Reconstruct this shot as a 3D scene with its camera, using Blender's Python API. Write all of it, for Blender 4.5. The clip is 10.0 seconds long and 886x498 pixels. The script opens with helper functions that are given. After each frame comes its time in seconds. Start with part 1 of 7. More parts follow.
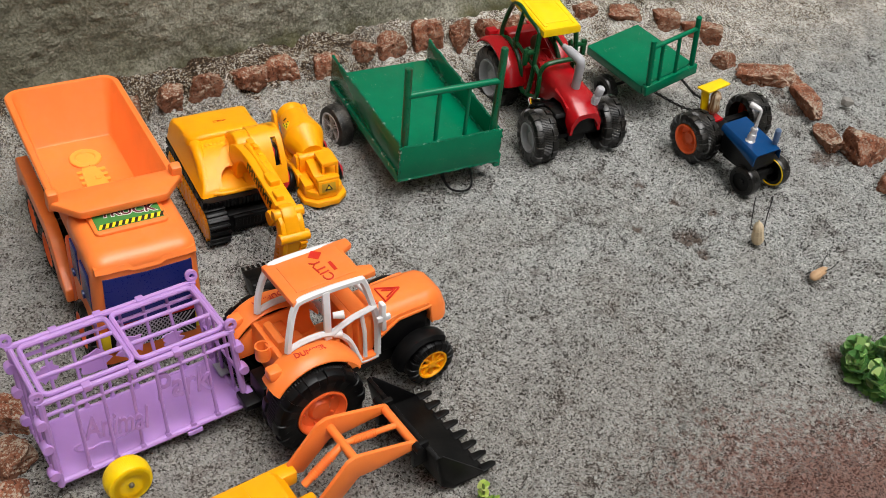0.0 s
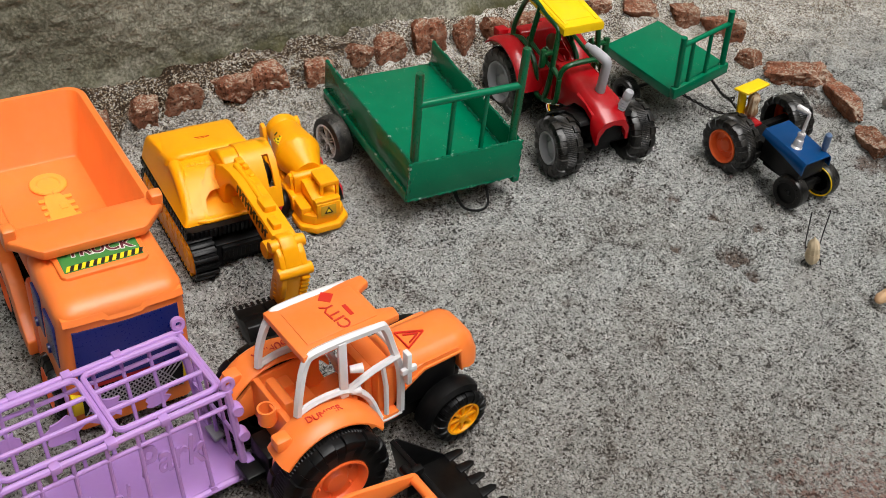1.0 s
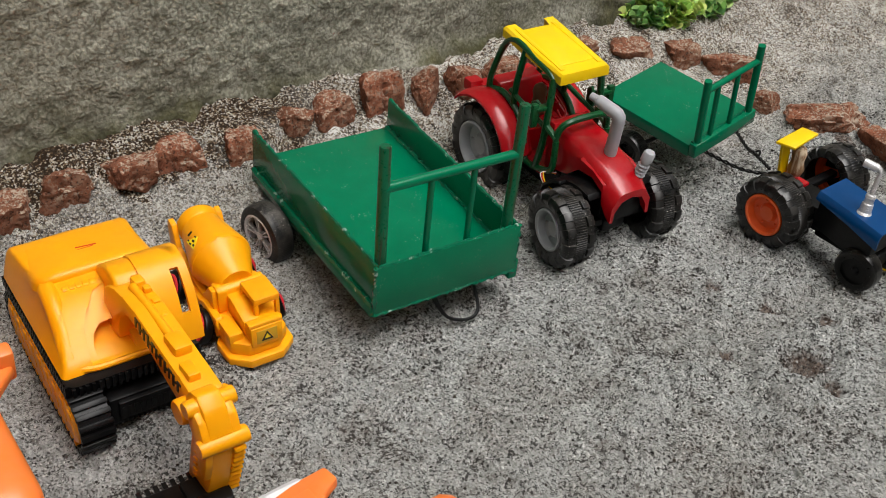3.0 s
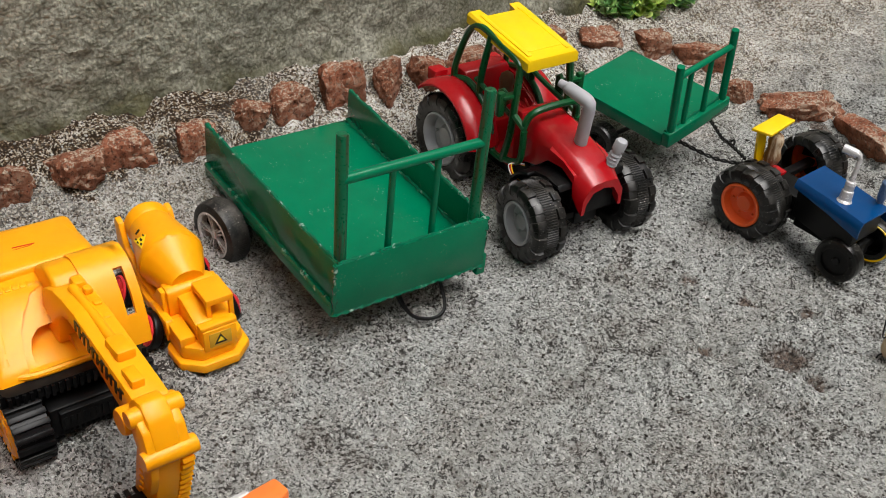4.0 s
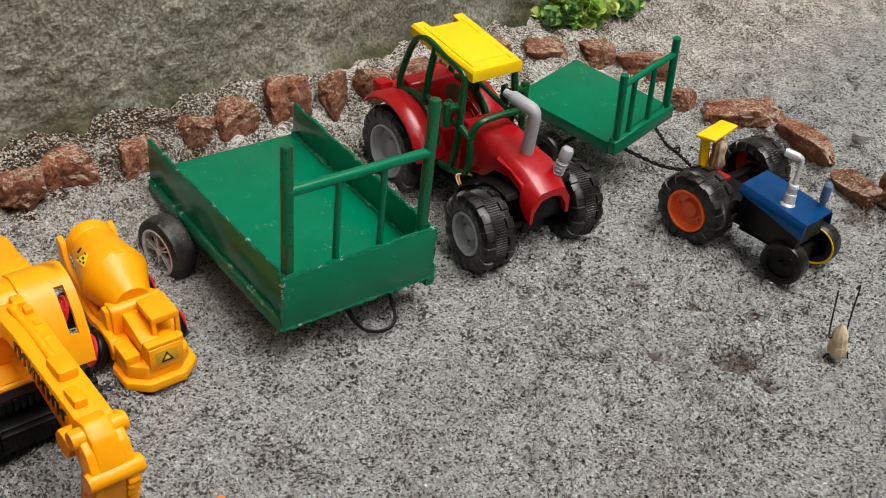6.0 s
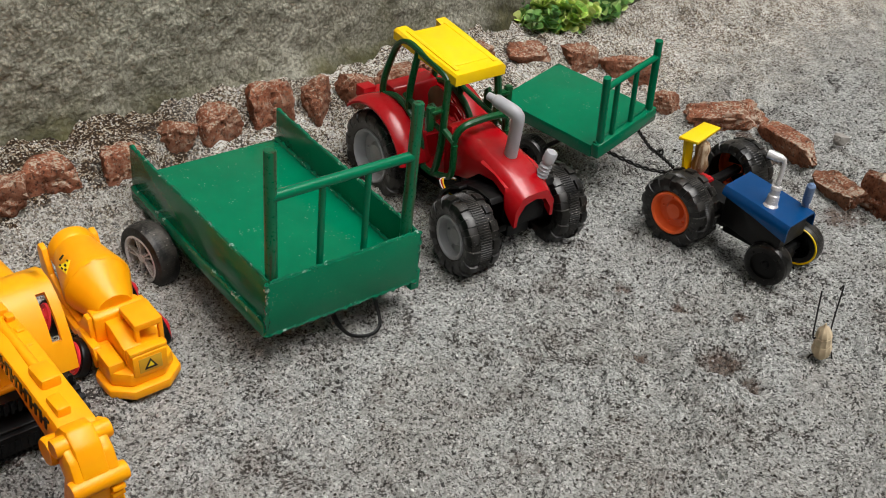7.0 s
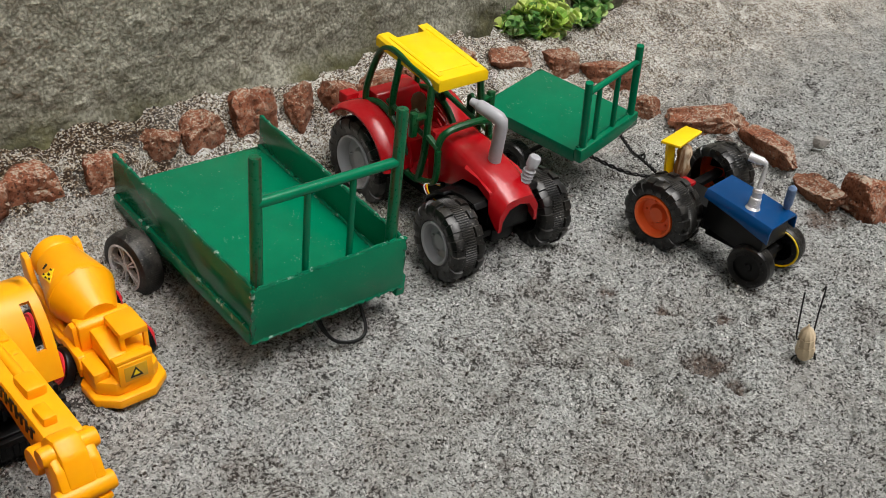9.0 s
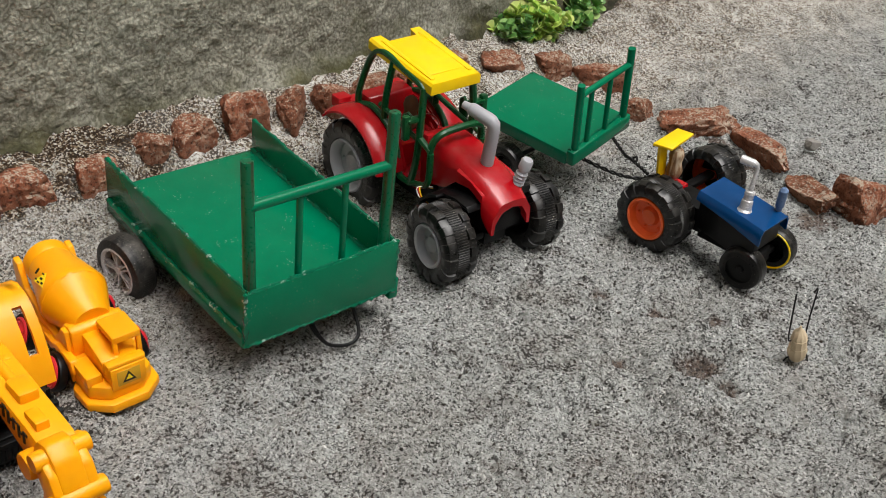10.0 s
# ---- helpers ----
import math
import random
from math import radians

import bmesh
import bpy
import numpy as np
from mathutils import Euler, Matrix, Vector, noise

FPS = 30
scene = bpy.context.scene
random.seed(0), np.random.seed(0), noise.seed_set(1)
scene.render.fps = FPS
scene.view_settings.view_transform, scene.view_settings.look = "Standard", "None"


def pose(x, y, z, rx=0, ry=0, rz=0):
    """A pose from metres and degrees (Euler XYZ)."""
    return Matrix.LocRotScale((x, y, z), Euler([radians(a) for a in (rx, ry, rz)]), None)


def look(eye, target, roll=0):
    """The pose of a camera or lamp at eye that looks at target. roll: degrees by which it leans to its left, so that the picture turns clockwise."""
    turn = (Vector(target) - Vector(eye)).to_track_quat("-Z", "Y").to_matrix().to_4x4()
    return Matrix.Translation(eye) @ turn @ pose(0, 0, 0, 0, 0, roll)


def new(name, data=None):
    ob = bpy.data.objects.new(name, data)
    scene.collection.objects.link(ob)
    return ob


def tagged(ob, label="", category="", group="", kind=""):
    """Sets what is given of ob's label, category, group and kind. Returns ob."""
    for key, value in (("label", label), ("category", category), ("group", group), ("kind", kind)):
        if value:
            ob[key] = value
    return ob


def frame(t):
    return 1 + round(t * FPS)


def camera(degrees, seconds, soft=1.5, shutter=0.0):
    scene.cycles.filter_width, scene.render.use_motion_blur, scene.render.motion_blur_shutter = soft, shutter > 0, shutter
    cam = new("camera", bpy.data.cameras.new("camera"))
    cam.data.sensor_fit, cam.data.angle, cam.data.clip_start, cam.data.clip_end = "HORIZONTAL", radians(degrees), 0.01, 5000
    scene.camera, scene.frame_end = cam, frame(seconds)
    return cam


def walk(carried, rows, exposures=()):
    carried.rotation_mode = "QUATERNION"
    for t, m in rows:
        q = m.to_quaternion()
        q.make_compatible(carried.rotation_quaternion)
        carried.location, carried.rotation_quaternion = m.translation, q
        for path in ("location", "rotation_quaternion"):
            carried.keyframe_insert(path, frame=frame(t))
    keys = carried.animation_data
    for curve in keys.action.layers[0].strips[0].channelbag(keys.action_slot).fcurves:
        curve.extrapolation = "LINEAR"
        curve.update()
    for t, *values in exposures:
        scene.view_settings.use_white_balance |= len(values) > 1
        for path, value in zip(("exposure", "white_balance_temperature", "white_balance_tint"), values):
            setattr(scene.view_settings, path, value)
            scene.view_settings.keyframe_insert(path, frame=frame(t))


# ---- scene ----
cam = camera(45.9, 10.0, soft=0.9)
PATH = [
    (0, (-0.034, -0.014, 0.794), (0.017, 1.559, -0.441), 4.8),
    (0.5, (-0.055, 0.038, 0.757), (0.023, 1.612, -0.474), 4.9),
    (1, (-0.084, 0.126, 0.716), (0.025, 1.703, -0.51), 4.8),
    (1.5, (-0.101, 0.218, 0.676), (0.033, 1.798, -0.543), 4.7),
    (2, (-0.106, 0.302, 0.642), (0.072, 1.905, -0.541), 4.6),
    (2.5, (-0.112, 0.357, 0.604), (0.089, 1.971, -0.56), 4.5),
    (2.7, (-0.11, 0.378, 0.595), (0.104, 1.999, -0.557), 4.3),
    (4, (-0.093, 0.435, 0.549), (0.192, 2.061, -0.581), 4.2),
    (4.5, (-0.091, 0.435, 0.548), (0.221, 2.063, -0.572), 4.3),
    (5, (-0.09, 0.433, 0.545), (0.247, 2.062, -0.565), 4.3),
    (5.5, (-0.089, 0.434, 0.544), (0.267, 2.064, -0.559), 4.4),
    (7, (-0.088, 0.435, 0.541), (0.314, 2.065, -0.545), 4.5),
    (7.5, (-0.091, 0.434, 0.542), (0.322, 2.066, -0.539), 4.5),
    (8, (-0.088, 0.433, 0.538), (0.335, 2.064, -0.54), 4.5),
    (8.5, (-0.091, 0.432, 0.541), (0.341, 2.062, -0.535), 4.6),
    (9, (-0.092, 0.434, 0.54), (0.347, 2.064, -0.532), 4.6),
    (9.5, (-0.092, 0.433, 0.541), (0.351, 2.064, -0.529), 4.5),
    (10, (-0.091, 0.433, 0.541), (0.359, 2.063, -0.526), 4.6),
]
walk(cam, [(t, look(eye, target, roll)) for t, eye, target, roll in PATH],
     exposures=[(0, 0.56), (1, 0.55), (1.5, 0.53), (2, 0.46), (2.6, 0.45), (4, 0.57), (5.5, 0.58), (10, 0.57)])

# ---- light ----
world = bpy.data.worlds.new("overcast_sky")
scene.world = world
world.use_nodes = True
wn, wl = world.node_tree.nodes, world.node_tree.links
sky = wn.new("ShaderNodeTexSky")
sky.sky_type, sky.sun_disc = "NISHITA", False
sky.sun_elevation, sky.sun_rotation = radians(62), radians(150)
sky.dust_density, sky.air_density = 4.0, 1.0
cloud = wn.new("ShaderNodeHueSaturation")
cloud.inputs["Saturation"].default_value = 0.25
wl.new(sky.outputs["Color"], cloud.inputs["Color"])
wl.new(cloud.outputs["Color"], wn["Background"].inputs["Color"])
wn["Background"].inputs["Strength"].default_value = 0.13
sun = new("sun", bpy.data.lights.new("sun", "SUN"))
sun.data.energy, sun.data.angle, sun.data.color = 1.5, radians(34), (1.0, 0.98, 0.95)
sun.matrix_world = look((0.55, 0.05, 2.2), (0, 0.3, 0))

# ---- materials ----


def lin(r, g, b):
    return tuple(((c / 255 + 0.055) / 1.055) ** 2.4 if c > 10 else c / 255 / 12.92 for c in (r, g, b))


def start(name):
    m = bpy.data.materials.new(name)
    m.use_nodes = True
    return m, m.node_tree.nodes, m.node_tree.links, m.node_tree.nodes["Principled BSDF"]


def noise_node(n, l, co, scale, detail=4.0, rough=0.6, distort=0.0):
    t = n.new("ShaderNodeTexNoise")
    t.inputs["Scale"].default_value, t.inputs["Detail"].default_value = scale, detail
    t.inputs["Roughness"].default_value, t.inputs["Distortion"].default_value = rough, distort
    l.new(co, t.inputs["Vector"])
    return t.outputs["Fac"]


def ramp(n, l, fac, stops):
    r = n.new("ShaderNodeValToRGB")
    while len(r.color_ramp.elements) < len(stops):
        r.color_ramp.elements.new(0.5)
    for e, (p, c) in zip(r.color_ramp.elements, stops):
        e.position, e.color = p, (*c, 1) if isinstance(c, tuple) else (c, c, c, 1)
    l.new(fac, r.inputs["Fac"])
    return r.outputs["Color"]


def mix(n, l, fac, a, b, mode="MIX"):
    m = n.new("ShaderNodeMix")
    m.data_type, m.blend_type = "RGBA", mode
    for sock, v in ((m.inputs[0], fac), (m.inputs[6], a), (m.inputs[7], b)):
        if isinstance(v, bpy.types.NodeSocket):
            l.new(v, sock)
        elif isinstance(v, tuple):
            sock.default_value = (*v, 1)
        else:
            sock.default_value = v
    return m.outputs[2]


def maths(n, l, op, a, b=0.0):
    m = n.new("ShaderNodeMath")
    m.operation = op
    for sock, v in ((m.inputs[0], a), (m.inputs[1], b)):
        if isinstance(v, bpy.types.NodeSocket):
            l.new(v, sock)
        else:
            sock.default_value = v
    return m.outputs[0]


def bump(n, l, height, strength, distance, after=None):
    b = n.new("ShaderNodeBump")
    b.inputs["Strength"].default_value, b.inputs["Distance"].default_value = strength, distance
    l.new(height, b.inputs["Height"])
    if after:
        l.new(after, b.inputs["Normal"])
    return b.outputs["Normal"]


WALL_AT, WALL_TURN = Vector((-0.205, 1.385, 0)), 31.0
WU = Vector((math.cos(radians(WALL_TURN)), math.sin(radians(WALL_TURN)), 0))
WN = Vector((WU.y, -WU.x, 0))
DUST = lin(168, 160, 150)


def coated(name, rgb, rough=0.35, metal=0.0, var=0.12, dust=0.25, specks=0.0, grain=0.0, chips=None, spec=0.5, sss=0.0, streak=False):
    """Plastic, paint or rubber: slight mottling, fine relief, settled dust on what faces up, clinging sand grains."""
    m, n, l, p = start(name)
    co = n.new("ShaderNodeTexCoord").outputs["Object"]
    broad = noise_node(n, l, co, 28, 3)
    fine = noise_node(n, l, co, 420, 3)
    col = mix(n, l, broad, tuple(c * (1 - var) for c in rgb), tuple(min(1, c * (1 + var)) for c in rgb))
    if streak:
        long = n.new("ShaderNodeMapping")
        long.inputs["Scale"].default_value = (1.2, 1.2, 0.06)
        l.new(co, long.inputs["Vector"])
        col = mix(n, l, ramp(n, l, noise_node(n, l, long.outputs[0], 220, 4, 0.6), [(0.50, 0.0), (0.62, 0.8)]), col, chips)
    elif chips:
        col = mix(n, l, ramp(n, l, noise_node(n, l, co, 130, 6, 0.7), [(0.58, 0.0), (0.63, 0.85)]), col, chips)
    up = n.new("ShaderNodeSeparateXYZ")
    l.new(n.new("ShaderNodeNewGeometry").outputs["Normal"], up.inputs[0])
    lift = ramp(n, l, up.outputs["Z"], [(0.15, 0.25), (0.9, 1.0)])
    film = maths(n, l, "MULTIPLY", ramp(n, l, noise_node(n, l, co, 60, 5, 0.65), [(0.42, 0.0), (0.75, 1.0)]), lift)
    col = mix(n, l, maths(n, l, "MULTIPLY", film, dust), col, DUST)
    if specks:
        v = n.new("ShaderNodeTexVoronoi")
        v.inputs["Scale"].default_value = 330
        l.new(co, v.inputs["Vector"])
        spot = ramp(n, l, v.outputs["Distance"], [(0.10, 1.0), (0.22, 0.0)])
        patch = ramp(n, l, noise_node(n, l, co, 45, 4), [(0.62 - 0.25 * specks, 0.0), (0.72, 1.0)])
        gate = maths(n, l, "MULTIPLY", maths(n, l, "MULTIPLY", spot, patch), lift)
        col = mix(n, l, gate, col, lin(200, 194, 182))
    l.new(col, p.inputs["Base Color"])
    l.new(ramp(n, l, maths(n, l, "ADD", maths(n, l, "MULTIPLY", film, dust), maths(n, l, "MULTIPLY", fine, 0.15)),
               [(0.0, max(0.03, rough - 0.06)), (0.8, min(1.0, rough + 0.4))]), p.inputs["Roughness"])
    p.inputs["Metallic"].default_value = metal
    p.inputs["Specular IOR Level"].default_value = spec
    if sss:
        p.inputs["Subsurface Weight"].default_value = sss
        p.inputs["Subsurface Radius"].default_value = (0.004, 0.002, 0.001)
    nrm = bump(n, l, broad, 0.25, 0.0015)
    l.new(bump(n, l, fine, 0.15 + grain, 0.0004, nrm), p.inputs["Normal"])
    return m


def sand_material():
    m, n, l, p = start("sand")
    co = n.new("ShaderNodeTexCoord").outputs["Object"]
    grains = n.new("ShaderNodeTexVoronoi")
    grains.inputs["Scale"].default_value = 620
    l.new(co, grains.inputs["Vector"])
    sep = n.new("ShaderNodeSeparateColor")
    l.new(grains.outputs["Color"], sep.inputs[0])
    each = ramp(n, l, sep.outputs[0], [(0.0, lin(98, 96, 92)), (0.16, lin(148, 149, 145)), (0.4, lin(184, 186, 182)), (0.75, lin(202, 204, 199)), (0.93, lin(216, 216, 212)), (1.0, lin(238, 238, 234))])
    clump = noise_node(n, l, co, 150, 5, 0.7)
    pits = noise_node(n, l, co, 350, 4, 0.68, 0.2)
    flake = noise_node(n, l, co, 95, 4, 0.6, 0.6)
    crust = noise_node(n, l, co, 60, 5, 0.75, 0.4)
    damp = noise_node(n, l, co, 19, 6, 0.66, 0.5)
    broad = noise_node(n, l, co, 3.5, 4, 0.6)
    tint = noise_node(n, l, co, 8, 6, 0.7, 0.5)
    wet = ramp(n, l, damp, [(0.535, 0.0), (0.62, 1.0)])
    col = mix(n, l, maths(n, l, "MULTIPLY", ramp(n, l, clump, [(0.38, 1.0), (0.52, 0.0)]), 0.5), each, lin(124, 123, 119))
    col = mix(n, l, maths(n, l, "MULTIPLY", maths(n, l, "MULTIPLY", wet, ramp(n, l, pits, [(0.42, 1.0), (0.60, 0.2)])), 0.80), col, lin(92, 80, 68))
    col = mix(n, l, maths(n, l, "MULTIPLY", ramp(n, l, broad, [(0.35, 0.0), (0.7, 1.0)]), 0.3), col, lin(192, 192, 190))
    col = mix(n, l, ramp(n, l, tint, [(0.48, 0.0), (0.68, 0.42)]), col, lin(150, 142, 132))
    # shade in the hollows between grains, painted dark, denser where damp or crusted
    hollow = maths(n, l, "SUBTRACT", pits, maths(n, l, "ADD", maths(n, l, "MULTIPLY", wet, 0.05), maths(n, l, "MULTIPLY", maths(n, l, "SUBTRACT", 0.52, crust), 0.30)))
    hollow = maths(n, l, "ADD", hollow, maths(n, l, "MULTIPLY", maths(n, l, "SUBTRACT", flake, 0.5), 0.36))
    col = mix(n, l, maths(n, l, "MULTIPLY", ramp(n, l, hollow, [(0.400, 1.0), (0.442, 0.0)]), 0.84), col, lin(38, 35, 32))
    # sand turns browner and darker towards the near edge of the yard
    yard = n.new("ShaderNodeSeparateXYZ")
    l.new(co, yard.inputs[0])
    near_edge = maths(n, l, "ADD", yard.outputs["Y"], maths(n, l, "MULTIPLY", maths(n, l, "SUBTRACT", tint, 0.5), 0.9))
    col = mix(n, l, ramp(n, l, near_edge, [(0.74, 0.42), (1.00, 0.0)]), col, mix(n, l, ramp(n, l, pits, [(0.40, 0.0), (0.56, 1.0)]), lin(84, 74, 66), lin(156, 144, 133)))
    # brick dust trodden into the sand beside the border
    xyz = n.new("ShaderNodeSeparateXYZ")
    l.new(co, xyz.inputs[0])
    dx = maths(n, l, "MULTIPLY", maths(n, l, "SUBTRACT", xyz.outputs["X"], 0.43), 4.2)
    dy = maths(n, l, "MULTIPLY", maths(n, l, "SUBTRACT", xyz.outputs["Y"], 0.63), 6.5)
    far = maths(n, l, "SQRT", maths(n, l, "ADD", maths(n, l, "MULTIPLY", dx, dx), maths(n, l, "MULTIPLY", dy, dy)))
    far = maths(n, l, "ADD", far, maths(n, l, "MULTIPLY", maths(n, l, "SUBTRACT", clump, 0.5), 2.2))
    col = mix(n, l, ramp(n, l, far, [(0.45, 0.72), (1.1, 0.0)]), col, mix(n, l, ramp(n, l, pits, [(0.42, 0.0), (0.58, 1.0)]), lin(84, 48, 38), lin(146, 92, 76)))
    wall_far = maths(n, l, "ADD", maths(n, l, "MULTIPLY", maths(n, l, "SUBTRACT", xyz.outputs["X"], WALL_AT.x), WN.x), maths(n, l, "MULTIPLY", maths(n, l, "SUBTRACT", xyz.outputs["Y"], WALL_AT.y), WN.y))
    soil = ramp(n, l, maths(n, l, "ADD", wall_far, maths(n, l, "MULTIPLY", maths(n, l, "SUBTRACT", damp, 0.5), 0.30)), [(0.055, 1.0), (0.115, 0.0)])
    run = maths(n, l, "ADD", maths(n, l, "MULTIPLY", maths(n, l, "SUBTRACT", xyz.outputs["X"], WALL_AT.x), WU.x), maths(n, l, "MULTIPLY", maths(n, l, "SUBTRACT", xyz.outputs["Y"], WALL_AT.y), WU.y))
    soil = maths(n, l, "MULTIPLY", soil, ramp(n, l, run, [(0.05, 1.0), (0.18, 0.15)]))
    heap = maths(n, l, "MULTIPLY", ramp(n, l, maths(n, l, "ADD", wall_far, maths(n, l, "MULTIPLY", maths(n, l, "SUBTRACT", damp, 0.5), 0.25)), [(0.15, 0.9), (0.30, 0.0)]), ramp(n, l, run, [(-0.30, 0.55), (0.10, 1.0)]))
    # heaped sand and soil by the wall: coarse separate grains, pale or earthy, in drifts
    coarse = n.new("ShaderNodeTexVoronoi")
    coarse.inputs["Scale"].default_value = 680
    l.new(co, coarse.inputs["Vector"])
    pick = n.new("ShaderNodeSeparateColor")
    l.new(coarse.outputs["Color"], pick.inputs[0])
    drift = maths(n, l, "MULTIPLY", maths(n, l, "SUBTRACT", noise_node(n, l, co, 26, 5, 0.65, 0.3), 0.5), 1.5)
    tone = maths(n, l, "SUBTRACT", maths(n, l, "ADD", pick.outputs[0], drift), maths(n, l, "MULTIPLY", soil, 0.42))
    tone = maths(n, l, "SUBTRACT", tone, maths(n, l, "MULTIPLY", coarse.outputs["Distance"], 0.12))
    grain = ramp(n, l, tone, [(0.0, lin(54, 40, 27)), (0.16, lin(112, 89, 64)), (0.30, lin(166, 152, 130)), (0.48, lin(208, 202, 190)), (0.8, lin(236, 233, 225)), (1.0, lin(250, 248, 243))])
    col = mix(n, l, maths(n, l, "MAXIMUM", heap, soil), col, grain)
    for px, py, size in ((0.318, 1.057, 0.024), (0.327, 1.024, 0.011), (0.356, 1.109, 0.012), (0.252, 1.078, 0.009), (0.307, 1.129, 0.012), (0.263, 1.162, 0.012), (0.535, 1.405, 0.034), (0.520, 1.455, 0.022), (0.545, 1.265, 0.030), (0.475, 0.845, 0.050)):
        ax = maths(n, l, "MULTIPLY", maths(n, l, "SUBTRACT", xyz.outputs["X"], px), 1 / size)
        ay = maths(n, l, "MULTIPLY", maths(n, l, "SUBTRACT", xyz.outputs["Y"], py), 1.3 / size)
        away = maths(n, l, "SQRT", maths(n, l, "ADD", maths(n, l, "MULTIPLY", ax, ax), maths(n, l, "MULTIPLY", ay, ay)))
        away = maths(n, l, "ADD", away, maths(n, l, "MULTIPLY", maths(n, l, "SUBTRACT", crust, 0.5), 1.9))
        col = mix(n, l, ramp(n, l, away, [(0.45, 0.8), (1.15, 0.0)]), col, mix(n, l, ramp(n, l, pits, [(0.42, 0.0), (0.56, 1.0)]), lin(58, 42, 34), lin(112, 90, 76)))
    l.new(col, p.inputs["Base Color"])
    p.inputs["Roughness"].default_value = 0.92
    p.inputs["Specular IOR Level"].default_value = 0.25
    a = bump(n, l, maths(n, l, "ADD", clump, flake), 0.9, 0.006)
    a = bump(n, l, pits, 1.0, 0.004, a)
    l.new(bump(n, l, grains.outputs["Distance"], 0.5, 0.0010, a), p.inputs["Normal"])
    return m


def plaster_material():
    m, n, l, p = start("weathered_plaster")
    co = n.new("ShaderNodeTexCoord").outputs["Object"]
    coarse = noise_node(n, l, co, 270, 3, 0.6)
    lumpy = noise_node(n, l, co, 80, 2, 0.5)
    gravel = n.new("ShaderNodeTexVoronoi")
    gravel.feature, gravel.inputs["Scale"].default_value, gravel.inputs["Smoothness"].default_value = "SMOOTH_F1", 250, 0.3
    warp = n.new("ShaderNodeVectorMath")
    warp.operation = "ADD"
    l.new(co, warp.inputs[0])
    wob = n.new("ShaderNodeVectorMath")
    wob.operation, wob.inputs["Scale"].default_value = "SCALE", 0.006
    wobble = n.new("ShaderNodeTexNoise")
    wobble.inputs["Scale"].default_value = 130
    l.new(co, wobble.inputs["Vector"])
    l.new(wobble.outputs["Color"], wob.inputs[0])
    l.new(wob.outputs[0], warp.inputs[1])
    l.new(warp.outputs[0], gravel.inputs["Vector"])
    knob = maths(n, l, "SUBTRACT", 1.0, gravel.outputs["Distance"])
    stain = noise_node(n, l, co, 7, 6, 0.65, 0.8)
    tone = noise_node(n, l, co, 2.2, 4)
    col = ramp(n, l, stain, [(0.25, lin(122, 120, 108)), (0.5, lin(146, 144, 130)), (0.72, lin(168, 166, 152))])
    col = mix(n, l, maths(n, l, "MULTIPLY", ramp(n, l, tone, [(0.4, 0.0), (0.65, 1.0)]), 0.4), col, lin(140, 139, 131))
    # lit relief put into the colour: pits between bumps darkened, bumps lightened
    relief_tone = maths(n, l, "ADD", coarse, maths(n, l, "MULTIPLY", maths(n, l, "SUBTRACT", knob, 0.6), 0.45))
    col = mix(n, l, maths(n, l, "MULTIPLY", ramp(n, l, relief_tone, [(0.34, 1.0), (0.44, 0.0)]), 0.50), col, lin(78, 73, 58))
    col = mix(n, l, maths(n, l, "MULTIPLY", ramp(n, l, relief_tone, [(0.50, 0.0), (0.66, 1.0)]), 0.42), col, lin(200, 196, 176))
    # moss along the foot, with the contact shade at the sand line painted in
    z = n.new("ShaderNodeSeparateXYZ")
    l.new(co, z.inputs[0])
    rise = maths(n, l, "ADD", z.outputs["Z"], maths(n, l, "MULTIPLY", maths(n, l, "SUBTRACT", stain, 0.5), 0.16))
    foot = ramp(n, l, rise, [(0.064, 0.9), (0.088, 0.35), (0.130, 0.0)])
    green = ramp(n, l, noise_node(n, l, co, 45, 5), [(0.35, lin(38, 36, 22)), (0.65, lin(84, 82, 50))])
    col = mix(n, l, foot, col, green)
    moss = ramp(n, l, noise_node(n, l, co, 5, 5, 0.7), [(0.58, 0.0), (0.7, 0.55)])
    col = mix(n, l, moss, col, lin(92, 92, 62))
    # darker and greener towards the stretch beside the lorry
    lorry_end = maths(n, l, "ADD", z.outputs["X"], maths(n, l, "MULTIPLY", maths(n, l, "SUBTRACT", stain, 0.5), 0.5))
    col = mix(n, l, ramp(n, l, maths(n, l, "MULTIPLY", lorry_end, -1.0), [(0.10, 0.0), (0.34, 0.5)]), col, lin(84, 82, 62))
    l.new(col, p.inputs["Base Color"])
    p.inputs["Roughness"].default_value = 0.95
    p.inputs["Specular IOR Level"].default_value = 0.2
    a = bump(n, l, knob, 0.6, 0.0016, bump(n, l, lumpy, 0.45, 0.002))
    l.new(bump(n, l, coarse, 0.8, 0.0018, a), p.inputs["Normal"])
    return m


